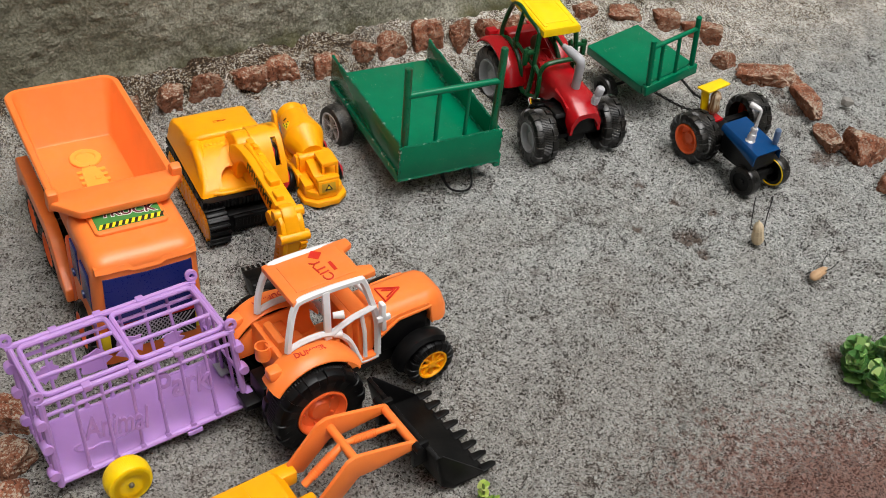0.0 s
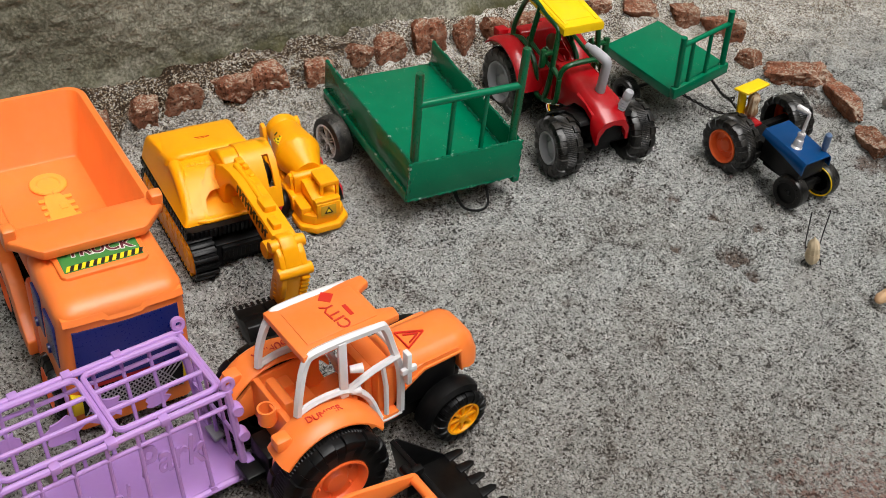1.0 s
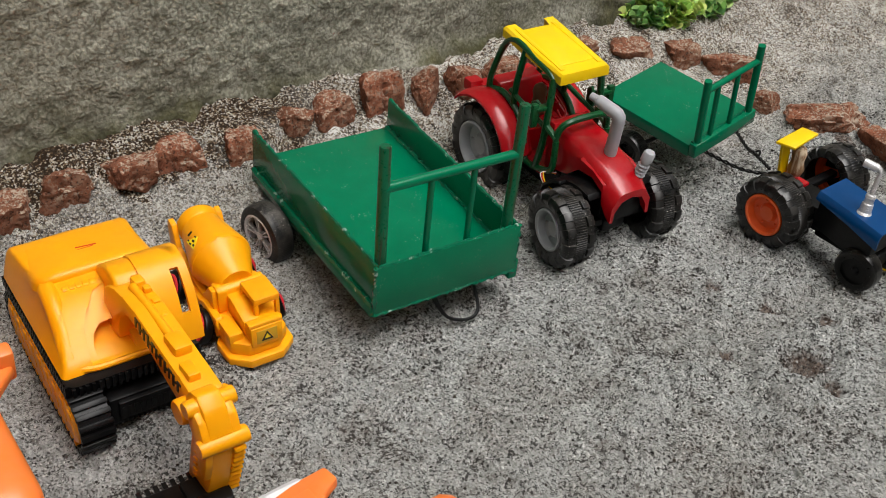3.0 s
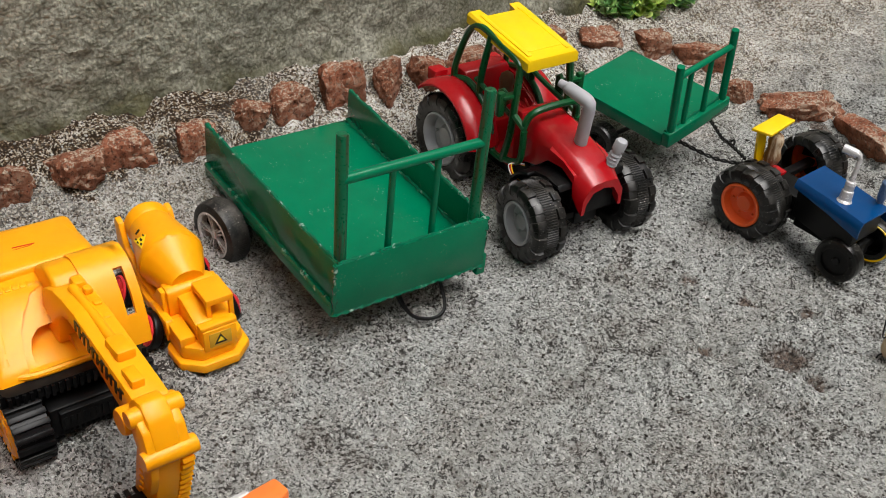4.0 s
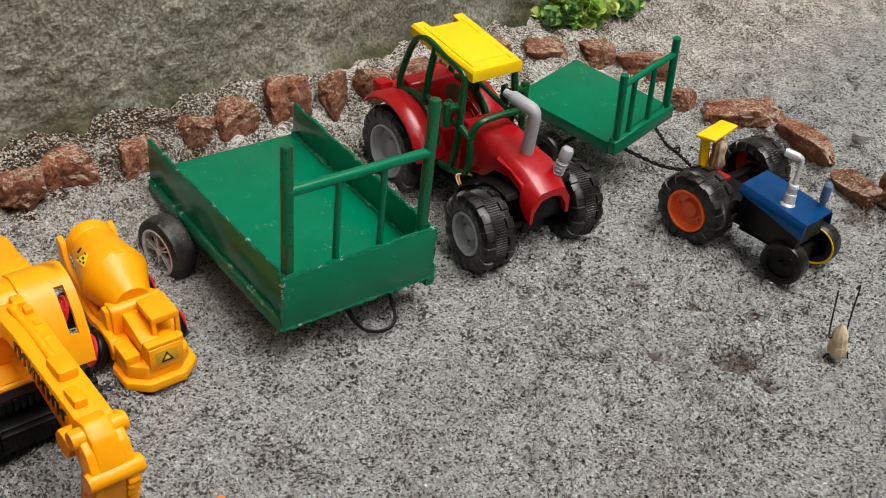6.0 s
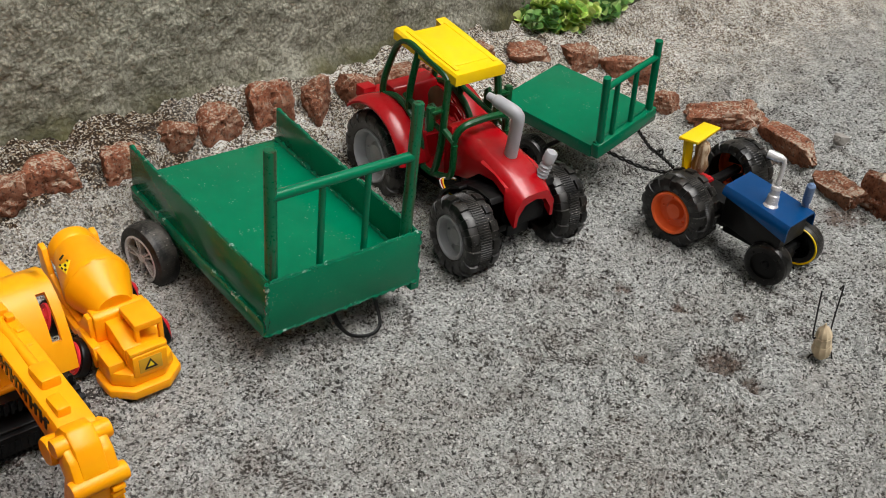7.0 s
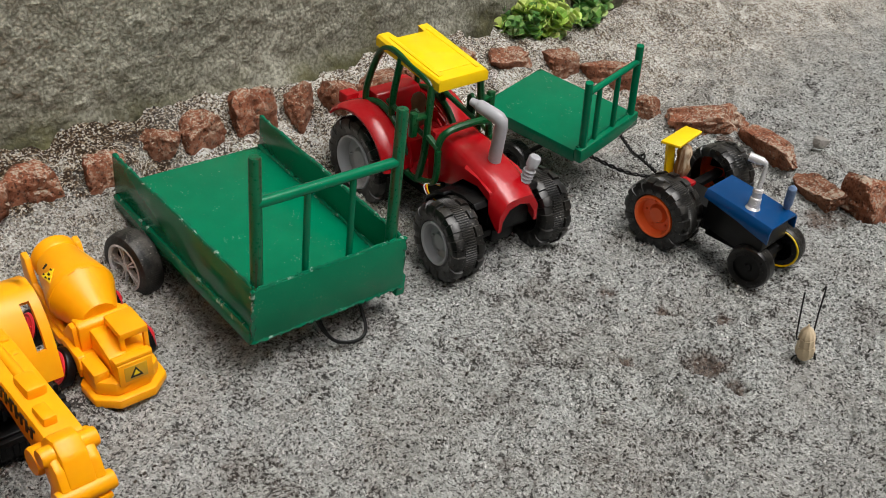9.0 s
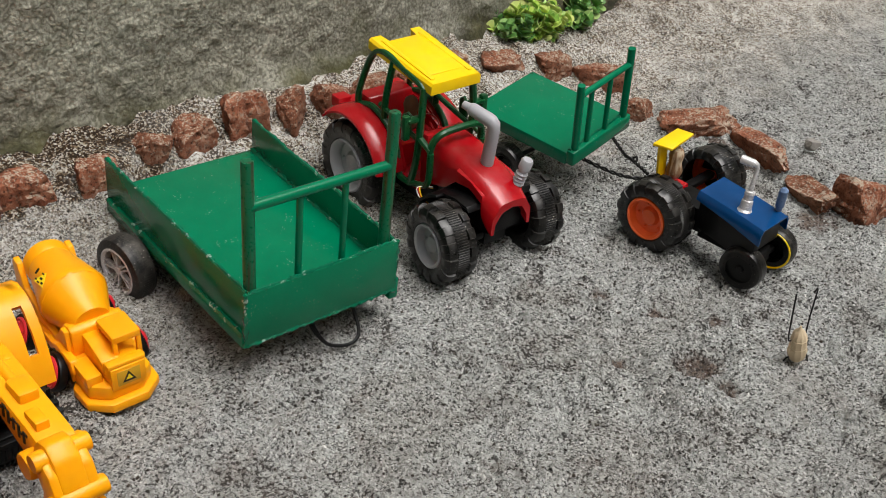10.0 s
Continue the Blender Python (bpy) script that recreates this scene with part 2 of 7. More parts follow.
def brick_material():
    m, n, l, p = start("broken_brick")
    co = n.new("ShaderNodeTexCoord").outputs["Object"]
    own = n.new("ShaderNodeObjectInfo").outputs["Random"]
    fine = noise_node(n, l, co, 260, 5, 0.7)
    mid = noise_node(n, l, co, 55, 5, 0.65)
    col = ramp(n, l, mid, [(0.32, lin(92, 54, 39)), (0.50, lin(146, 88, 64)), (0.70, lin(176, 118, 90))])
    col = mix(n, l, maths(n, l, "MULTIPLY", own, 0.6), col, lin(116, 80, 60))
    col = mix(n, l, maths(n, l, "MULTIPLY", ramp(n, l, fine, [(0.38, 1.0), (0.47, 0.0)]), 0.75), col, lin(44, 27, 20))
    up = n.new("ShaderNodeSeparateXYZ")
    l.new(n.new("ShaderNodeNewGeometry").outputs["Normal"], up.inputs[0])
    sandy = maths(n, l, "MULTIPLY", ramp(n, l, up.outputs["Z"], [(0.0, 0.1), (0.75, 0.95)]), ramp(n, l, maths(n, l, "ADD", noise_node(n, l, co, 360, 4, 0.7), maths(n, l, "MULTIPLY", maths(n, l, "SUBTRACT", noise_node(n, l, co, 34, 4, 0.6), 0.5), 0.7)), [(0.48, 0.0), (0.58, 0.9)]))
    col = mix(n, l, sandy, col, lin(178, 166, 148))
    l.new(col, p.inputs["Base Color"])
    p.inputs["Roughness"].default_value = 0.93
    p.inputs["Specular IOR Level"].default_value = 0.2
    a = bump(n, l, mid, 0.8, 0.006)
    l.new(bump(n, l, fine, 0.9, 0.0025, a), p.inputs["Normal"])
    return m


def leaf_material(name, stops):
    m, n, l, p = start(name)
    co = n.new("ShaderNodeTexCoord").outputs["Object"]
    own = n.new("ShaderNodeNewGeometry").outputs["Random Per Island"]
    col = ramp(n, l, own, stops)
    col = mix(n, l, maths(n, l, "MULTIPLY", noise_node(n, l, co, 120, 4), 0.35), col, lin(84, 118, 66))
    l.new(col, p.inputs["Base Color"])
    p.inputs["Roughness"].default_value = 0.42
    p.inputs["Subsurface Weight"].default_value = 0.15
    p.inputs["Subsurface Radius"].default_value = (0.002, 0.004, 0.001)
    return m


SAND, PLASTER, BRICK = sand_material(), plaster_material(), brick_material()
LEAF = leaf_material("pale_sedum_leaf", [(0.0, lin(84, 134, 62)), (0.22, lin(140, 180, 74)), (0.55, lin(192, 214, 96)), (1.0, lin(222, 230, 146))])
LEAF_DEEP = leaf_material("green_sedum_leaf", [(0.0, lin(58, 104, 52)), (0.4, lin(96, 146, 74)), (0.8, lin(140, 182, 100)), (1.0, lin(204, 222, 150))])
ORANGE = coated("orange_plastic", lin(250, 128, 54), 0.36, dust=0.08, sss=0.1)
ORANGE_DEEP = coated("deep_orange_plastic", lin(240, 102, 44), 0.4, dust=0.06)
YELLOW = coated("amber_yellow_plastic", lin(255, 166, 6), 0.36, dust=0.02, spec=0.35, sss=0.12)
LEMON = coated("lemon_yellow_plastic", lin(250, 204, 0), 0.35, dust=0.06)
GREEN = coated("green_enamel", lin(0, 110, 75), 0.2, dust=0.0, specks=0.34, var=0.18, spec=0.3)
GREEN_DARK = coated("green_plastic", lin(2, 74, 36), 0.3, dust=0.03)
RED = coated("red_plastic", lin(164, 6, 18), 0.22, dust=0.05)
BLUE = coated("blue_enamel", lin(2, 62, 114), 0.2, dust=0.02, spec=0.4)
NAVY = coated("navy_plastic", lin(18, 36, 104), 0.3, dust=0.04)
LILAC = coated("lilac_plastic", lin(180, 136, 202), 0.45, dust=0.12, sss=0.1)
WHITE = coated("white_plastic", lin(214, 214, 216), 0.38, dust=0.12)
BLACK = coated("black_plastic", lin(9, 9, 10), 0.38, dust=0.02, spec=0.22)
RUBBER = coated("black_tyre_rubber", lin(12, 12, 12), 0.30, dust=0.16, specks=0.8, spec=0.45)
SANDED = coated("sanded_tyre_rubber", lin(22, 22, 21), 0.45, dust=0.38, specks=1.3, var=0.3, grain=0.5, spec=0.35)
GREY = coated("grey_plastic", lin(166, 166, 170), 0.38, dust=0.15)
SILVER = coated("silver_paint", lin(206, 204, 204), 0.28, metal=0.3, dust=0.05)
STEEL = coated("dull_steel", lin(150, 146, 140), 0.4, metal=0.9, dust=0.2)
GLUE = coated("painted_glue", lin(2, 100, 70), 0.16, dust=0.0, var=0.3, grain=0.6, chips=lin(150, 182, 166), spec=0.6)
POST = coated("streaked_green_stick", lin(2, 92, 60), 0.3, dust=0.0, var=0.25, chips=lin(62, 52, 34), spec=0.4, streak=True)
WIRE = coated("black_wire", lin(9, 9, 9), 0.35, dust=0.03, spec=0.3)
SHELL = coated("peanut_shell", lin(204, 184, 152), 0.70, var=0.25, dust=0.2, grain=0.8)
PINE = coated("brown_husk", lin(122, 84, 58), 0.7, var=0.3, dust=0.2, grain=0.5)
PRINT_RED = coated("red_print", lin(206, 40, 24), 0.45, dust=0.05)
PRINT_BLACK = coated("black_print", lin(26, 22, 18), 0.45, dust=0.05)
PRINT_GREEN = coated("green_print", lin(62, 132, 62), 0.4, dust=0.05)
PRINT_WHITE = coated("white_print", lin(226, 222, 220), 0.4, dust=0.05)
PRINT_YELLOW = coated("yellow_print", lin(244, 214, 30), 0.4, dust=0.05)
RED_WHEEL = coated("red_wheel_plastic", lin(204, 36, 46), 0.4, dust=0.08)

# ---- mesh helpers ----


def part(name, bm, material, parent, label="", m=None, smooth=38):
    """One mesh object under a thing or under a part."""
    bmesh.ops.recalc_face_normals(bm, faces=bm.faces)
    me = bpy.data.meshes.new(name)
    bm.to_mesh(me)
    bm.free()
    for mat in material if isinstance(material, (list, tuple)) else (material,):
        me.materials.append(mat)
    if smooth:
        me.shade_smooth()
        me.set_sharp_from_angle(angle=radians(smooth))
    ob = new(name, me)
    ob.parent = parent
    if m is not None:
        ob.matrix_basis = m
    if label:
        tagged(ob, label)
    return ob


def thing(name, m, label, category, group="", kind=""):
    ob = new(name)
    ob.empty_display_size = 0.02
    ob.matrix_basis = m
    return tagged(ob, label, category, group, kind)


def box(bm, x0, x1, y0, y1, z0, z1, bev=0.0, m=None, seg=2):
    mat = Matrix.Translation(((x0 + x1) / 2, (y0 + y1) / 2, (z0 + z1) / 2)) @ Matrix.Diagonal((abs(x1 - x0), abs(y1 - y0), abs(z1 - z0), 1))
    made = bmesh.ops.create_cube(bm, size=1, matrix=(m @ mat) if m else mat)["verts"]
    if bev:
        edges = list({e for v in made for e in v.link_edges})
        bmesh.ops.bevel(bm, geom=edges, offset=bev, segments=seg, profile=0.5, affect="EDGES")
    return bm


def prism(bm, pts, y0, y1, bev=0.0, m=None):
    """A polygon in x and z, from y0 to y1."""
    rings = [[bm.verts.new((m or Matrix()) @ Vector((x, y, z))) for x, z in pts] for y in (y0, y1)]
    faces = [bm.faces.new(rings[0]), bm.faces.new(rings[1][::-1])]
    k = len(pts)
    for i in range(k):
        faces.append(bm.faces.new((rings[0][i], rings[1][i], rings[1][(i + 1) % k], rings[0][(i + 1) % k])))
    if bev:
        bmesh.ops.recalc_face_normals(bm, faces=faces)
        bmesh.ops.bevel(bm, geom=list({e for f in faces for e in f.edges}), offset=bev, segments=2, profile=0.5, affect="EDGES")
    return bm


def slab(bm, pts, z0, z1, bev=0.0):
    """A polygon in x and y, from z0 to z1."""
    return prism(bm, pts, z0, z1, bev, Matrix(((1, 0, 0, 0), (0, 0, 1, 0), (0, 1, 0, 0), (0, 0, 0, 1))))


def loft(bm, rings, cap=(True, True), closed=True):
    made = [[bm.verts.new(p) for p in ring] for ring in rings]
    k = len(made[0])
    for a, b in zip(made, made[1:]):
        for i in range(k if closed else k - 1):
            bm.faces.new((a[i], a[(i + 1) % k], b[(i + 1) % k], b[i]))
    if cap[0]:
        bm.faces.new(made[0][::-1])
    if cap[1]:
        bm.faces.new(made[-1])
    return bm


def rrect(cx, cy, w, d, r, n=5):
    """A rounded rectangle, w along x and d along y."""
    out = []
    r = min(r, w / 2 - 1e-5, d / 2 - 1e-5)
    for sx, sy, a0 in ((1, 1, 0), (-1, 1, 90), (-1, -1, 180), (1, -1, 270)):
        for i in range(n):
            a = radians(a0 + 90 * i / (n - 1))
            out.append((cx + sx * (w / 2 - r) + r * math.cos(a), cy + sy * (d / 2 - r) + r * math.sin(a)))
    return out


def stack(bm, sections, n=5, cap=(True, True)):
    """Rounded rectangles one above another: cx, cy, z, w, d, r."""
    return loft(bm, [[(x, y, z) for x, y in rrect(cx, cy, w, d, r, n)] for cx, cy, z, w, d, r in sections], cap)


def tube(bm, pts, r, seg=10, cap=True, wob=0.0, rng=None):
    pts = [Vector(p) for p in pts]
    radii = r if isinstance(r, (list, tuple)) else [r] * len(pts)
    rings, side = [], None
    for i, p in enumerate(pts):
        t = (pts[min(i + 1, len(pts) - 1)] - pts[max(i - 1, 0)]).normalized()
        if side is None:
            side = t.cross(Vector((0, 0, 1)) if abs(t.z) < 0.9 else Vector((0, 1, 0))).normalized()
        side = (side - t * side.dot(t)).normalized()
        other = t.cross(side)
        k = radii[i] * (1 + (rng.uniform(-wob, wob) if rng else 0))
        rings.append([p + k * (side * math.cos(2 * math.pi * j / seg) + other * math.sin(2 * math.pi * j / seg)) for j in range(seg)])
    return loft(bm, rings, (cap, cap))


def curve(pts, n=6):
    """Points along a smooth line through pts."""
    pts = [Vector(p) for p in pts]
    out = []
    for i in range(len(pts) - 1):
        a, b, c, d = pts[max(i - 1, 0)], pts[i], pts[i + 1], pts[min(i + 2, len(pts) - 1)]
        for j in range(n):
            t = j / n
            out.append(0.5 * (2 * b + (c - a) * t + (2 * a - 5 * b + 4 * c - d) * t * t + (3 * b - a - 3 * c + d) * t ** 3))
    return out + [pts[-1]]


def revolve(bm, prof, seg=40, m=None, close=False):
    """A profile of (radius, along y), turned about the y axis."""
    rings = []
    for r, h in prof:
        rings.append([(m or Matrix()) @ Vector((max(r, 1e-5) * math.cos(2 * math.pi * j / seg), h, max(r, 1e-5) * math.sin(2 * math.pi * j / seg))) for j in range(seg)])
    if close:
        rings.append(rings[0])
    loft(bm, rings, (False, False))
    if close:
        bmesh.ops.remove_doubles(bm, verts=bm.verts, dist=1e-6)
    return bm


def words(name, body, size, material, parent, m, deep=0.0003, label="", swell=0.0):
    """Lettering as a thin raised mesh, its baseline along x."""
    cu = bpy.data.curves.new(name, "FONT")
    cu.body, cu.size, cu.extrude, cu.align_x, cu.align_y, cu.resolution_u = body, size, deep, "CENTER", "CENTER", 3
    cu.offset = swell
    tmp = bpy.data.objects.new(name, cu)
    scene.collection.objects.link(tmp)
    me = bpy.data.meshes.new_from_object(tmp.evaluated_get(bpy.context.evaluated_depsgraph_get()))
    bpy.data.objects.remove(tmp)
    me.materials.clear()
    me.materials.append(material)
    ob = new(name, me)
    ob.parent, ob.matrix_basis = parent, m
    return tagged(ob, label) if label else ob


def tyre(bm, r, w, rim, lugs=0, ribs=0, lug=0.003):
    """A hollow tyre about the y axis, its outer face at +y, moulded in one piece: shoulder lugs and fine middle ribs."""
    h, c = w / 2, min(0.004, w / 5)
    seg = min(480, 4 * ribs) if ribs else (16 * lugs if lugs else 56)

    def raised(a, side):
        u = (a * lugs / (2 * math.pi) + (0.25 if side > 0 else 0.75)) % 1
        return 1.0 if lugs and u < 0.56 else 0.0

    def ribbed(a):
        return 1.0 if ribs and (a * ribs / (2 * math.pi)) % 1 < 0.5 else 0.0

    prof = [(rim, h - 0.003, 0, 0), (rim + 0.001, h - 0.0006, 0, 0), (rim + 0.002, h, 0, 0), (r - c * 2.4, h, 0, 0), (r - c * 2.0, h, 0.0, 0.0009), (r - c * 1.1, h, 0.1, 0.0011), (r - c * 0.3, h - c * 0.35, 0.55, 0.0004),
            (r, h - c * 1.2, 0.75, 0), (r, h * 0.44, 0.75, 0), (r, h * 0.40, 0.0, 0), (r, h * 0.37, -1, 0)]
    prof += [(k, -y, a, -b) for k, y, a, b in reversed(prof)]
    rings = []
    for k, y, up, out in prof:
        ring = []
        for j in range(seg):
            a = 2 * math.pi * (j + 0.25) / seg
            on = raised(a, y)
            q = k + (lug * 0.26 * ribbed(a) if up < 0 else lug * up * on)
            ring.append((q * math.cos(a), y + out * on, q * math.sin(a)))
        rings.append(ring)
    rings.append(rings[0])
    loft(bm, rings, (False, False))
    bmesh.ops.remove_doubles(bm, verts=bm.verts, dist=1e-6)
    return bm


def dish(bm, rim, w, deep=0.007, hub=0.35, bolts=5):
    h = w / 2
    revolve(bm, [(rim + 0.0005, h - 0.004), (rim, h + 0.0004), (rim - 0.0015, h + 0.0008), (rim - 0.003, h - 0.0005), (rim * 0.80, h - deep), (rim * (hub + 0.12), h - deep - 0.001),
                 (rim * hub, h - deep + 0.0025), (rim * hub * 0.5, h - deep + 0.003), (0.0, h - deep + 0.0034)], 40)
    revolve(bm, [(rim + 0.0005, h - 0.004), (rim * 0.80 - 0.001, h - deep - 0.003), (0, h - deep - 0.003)], 40)
    for i in range(bolts):
        a = 2 * math.pi * i / bolts
        q = rim * 0.62
        revolve(bm, [(0.0, h - deep + 0.0022), (0.0012, h - deep + 0.0018), (0.0014, h - deep - 0.0015)], 8, Matrix.Translation((q * math.cos(a), 0, q * math.sin(a))))
    return bm


def wheel(parent, m, r, w, rim_r, rim_mat, tyre_mat=None, lugs=16, ribs=64, deep=0.007, lug=0.003, rim_label="", hub=0.35):
    t = part("wheel", tyre(bmesh.new(), r, w, rim_r, lugs, ribs, lug), tyre_mat or RUBBER, parent, m=m)
    part("rim", dish(bmesh.new(), rim_r, w, deep, hub), rim_mat, t, rim_label)
    return t


def carve(ob, cut):
    """Cut a hollow out of a part, for good."""
    bmesh.ops.recalc_face_normals(cut, faces=cut.faces)
    me = bpy.data.meshes.new("hollow")
    cut.to_mesh(me)
    cut.free()
    tool = bpy.data.objects.new("hollow", me)
    scene.collection.objects.link(tool)
    tool.parent = ob.parent
    mod = ob.modifiers.new("carve", "BOOLEAN")
    mod.operation, mod.object, mod.solver = "DIFFERENCE", tool, "EXACT"
    done = bpy.data.meshes.new_from_object(ob.evaluated_get(bpy.context.evaluated_depsgraph_get()))
    ob.modifiers.clear()
    bpy.data.objects.remove(tool)
    ob.data = done
    done.shade_smooth()
    done.set_sharp_from_angle(angle=radians(40))
    return ob


# ---- ground and wall ----
LATTICE = np.random.RandomState(7).rand(256, 256)


def lumps(x, y, size):
    """Smooth value noise, 0 to 1, of that size in metres."""
    u, v = np.asarray(x) / size, np.asarray(y) / size
    i, j = np.floor(u).astype(int), np.floor(v).astype(int)
    f, g = u - i, v - j
    f, g = f * f * (3 - 2 * f), g * g * (3 - 2 * g)
    at = lambda a, b: LATTICE[a % 256, b % 256]
    return (at(i, j) * (1 - f) + at(i + 1, j) * f) * (1 - g) + (at(i, j + 1) * (1 - f) + at(i + 1, j + 1) * f) * g


def fell(x, y):
    """The lie of the sand: flat, banked up against the wall."""
    x, y = np.asarray(x, float), np.asarray(y, float)
    d = (x - WALL_AT.x) * WN.x + (y - WALL_AT.y) * WN.y
    along = (x - WALL_AT.x) * WU.x + (y - WALL_AT.y) * WU.y
    high = 0.075 - 0.035 * np.clip((along - 0.2) / 0.5, 0, 1)
    return high * np.exp(-np.clip(d, 0, None) ** 2 / 0.13 ** 2) + 0.006 * np.clip((y - 1.2) / 0.4, 0, 1) + 0.018 * np.exp(-((x - 0.596) / 0.032) ** 2 - ((y - 1.385) / 0.11) ** 2)


PITS = ((0.318, 1.057, 0.020, 0.012), (0.327, 1.024, 0.009, 0.008), (0.356, 1.109, 0.009, 0.006), (0.252, 1.078, 0.008, 0.006), (0.176, 1.136, 0.008, 0.006), (0.227, 1.042, 0.008, 0.005), (0.263, 1.162, 0.008, 0.005), (0.127, 1.029, 0.009, 0.006), (0.364, 0.995, 0.009, 0.006), (0.092, 0.980, 0.010, 0.006), (0.307, 1.129, 0.010, 0.005), (0.15, 0.94, 0.015, 0.005), (-0.02, 1.02, 0.013, 0.004))


def ground(x, y):
    x, y = np.asarray(x, float), np.asarray(y, float)
    z = fell(x, y)
    for a, b, r, deep in PITS:
        q = ((x - a) / r) ** 2 + ((y - b) / (r * 0.75)) ** 2
        z = z - deep * np.exp(-q) + deep * 0.35 * np.exp(-(np.sqrt(q) - 1.7) ** 2 * 4)
    near = np.clip(1.6 - np.hypot(x - 0.2, y - 1.2) / 1.5, 0, 1)
    bank = np.clip(fell(x, y) / 0.03, 0, 1)
    z = z + (lumps(x, y, 0.11) - 0.5) * 0.010 + near * (lumps(x + 3, y, 0.035) - 0.5) * (0.010 + 0.008 * bank)
    rough = lumps(x + 9 + 0.3 * y, y + 4, 0.013) - 0.5
    # clods: turned lattices so that no rows show, with sharp hollows between
    u, v = 0.8 * x - 0.6 * y, 0.6 * x + 0.8 * y
    p, q = 0.5 * x + 0.866 * y, 0.866 * x - 0.5 * y
    clod = np.clip(lumps(u, v + 7, 0.0085) - 0.42, 0, None) * 2
    crumb = 1 - np.abs(2 * lumps(p + 5, q + 2, 0.0052) - 1)
    broken = np.clip(2.2 * lumps(u + 2, q + 6, 0.045) - 0.5, 0.35, 1.4)
    z = z + near * (rough * (0.0050 + 0.005 * bank) + broken * (clod ** 0.7 * 0.0042 + (crumb - 0.5) * 0.0030) + (lumps(q + 1, u + 3, 0.0034) - 0.5) * 0.0022 - 0.0018)
    return z


def sheet():
    far = [2.2, 2.6, 3.2, 4, 5.5, 8, 12, 20, 40, 90, 200, 400]
    xs = np.array([-v for v in far[::-1]] + list(np.linspace(-1.6, -0.66, 40)) + list(np.arange(-0.65, -0.462, 0.004)) + list(np.arange(-0.46, 0.70, 0.0016)) + list(np.arange(0.702, 0.95, 0.0035)) + list(np.linspace(0.96, 1.9, 40)) + far)
    ys = np.array([-v for v in far[::-1]] + list(np.linspace(-1.8, 0.42, 60)) + list(np.arange(0.43, 0.558, 0.004)) + list(np.arange(0.56, 1.46, 0.0016)) + list(np.arange(1.463, 1.85, 0.0035)) + list(np.linspace(1.86, 2.1, 16)) + far)
    gx, gy = np.meshgrid(xs, ys)
    co = np.stack([gx, gy, ground(gx, gy)], -1).reshape(-1, 3)
    w, h = len(xs), len(ys)
    a = (np.arange(h - 1)[:, None] * w + np.arange(w - 1)[None]).reshape(-1)
    quads = np.stack([a, a + 1, a + w + 1, a + w], -1)
    me = bpy.data.meshes.new("ground")
    me.vertices.add(len(co))
    me.vertices.foreach_set("co", co.ravel())
    me.loops.add(quads.size)
    me.loops.foreach_set("vertex_index", quads.ravel())
    me.polygons.add(len(quads))
    me.polygons.foreach_set("loop_start", np.arange(len(quads)) * 4)
    me.update()
    me.shade_smooth()
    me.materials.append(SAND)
    return tagged(new("ground", me), "loose pale grey sand with damp clumps and brick dust", "sand", kind="structure")


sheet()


def crumbs(count=118000):
    """Loose crumbs and coarse grains lying on the sand, too many to count."""
    rs = np.random.RandomState(17)
    x, y = rs.uniform(-0.60, 0.95, count), rs.uniform(0.50, 1.80, count)
    d = (x - WALL_AT.x) * WN.x + (y - WALL_AT.y) * WN.y
    bank = (d > 0.004) & (d < 0.30)
    keep = (d > 0.004) & ((d > 0.07) | (rs.rand(count) < 0.45)) & (bank | (rs.rand(count) < 0.72)) & ((np.hypot((x - 0.43) * 4.2, (y - 0.63) * 6.5) > 1.1) | (rs.rand(count) < 0.06))
    x, y, d = x[keep], y[keep], d[keep]
    k = len(x)
    r = (0.0006 + 0.0013 * rs.rand(k) ** 3) * np.where(d < 0.26, 0.85, 1.0)
    unit = np.array([(1, 0, 0), (-1, 0, 0), (0, 1, 0), (0, -1, 0), (0, 0, 1), (0, 0, -1)], float)
    faces = np.array([(0, 2, 4), (2, 1, 4), (1, 3, 4), (3, 0, 4), (2, 0, 5), (1, 2, 5), (3, 1, 5), (0, 3, 5)])
    a = rs.uniform(0, 2 * np.pi, k)
    co = unit[None] * (r[:, None] * rs.uniform(0.7, 1.3, (k, 6)))[..., None]
    co += rs.uniform(-0.3, 0.3, (k, 6, 3)) * r[:, None, None]
    c, s = np.cos(a)[:, None], np.sin(a)[:, None]
    px, py = co[..., 0] * c - co[..., 1] * s, co[..., 0] * s + co[..., 1] * c
    z = ground(x, y) + r * 0.35
    pts = np.stack([px + x[:, None], py + y[:, None], co[..., 2] * 0.85 + z[:, None]], -1).reshape(-1, 3)
    tris = (faces[None] + 6 * np.arange(k)[:, None, None]).reshape(-1, 3)
    me = bpy.data.meshes.new("sand_crumbs")
    me.vertices.add(len(pts))
    me.vertices.foreach_set("co", pts.ravel())
    me.loops.add(tris.size)
    me.loops.foreach_set("vertex_index", tris.ravel())
    me.polygons.add(len(tris))
    me.polygons.foreach_set("loop_start", np.arange(len(tris)) * 3)
    me.update()
    m, n, l, p = start("sand_grains")
    own = n.new("ShaderNodeNewGeometry").outputs["Random Per Island"]
    l.new(ramp(n, l, own, [(0.0, lin(24, 20, 16)), (0.2, lin(74, 66, 57)), (0.35, lin(150, 148, 142)), (0.8, lin(184, 184, 180)), (1.0, lin(198, 198, 194))]), p.inputs["Base Color"])
    p.inputs["Roughness"].default_value = 0.8
    me.materials.append(m)
    return tagged(new("sand_crumbs", me), "loose grey sand crumbs and coarse grains", "sand", kind="stuff")


crumbs()


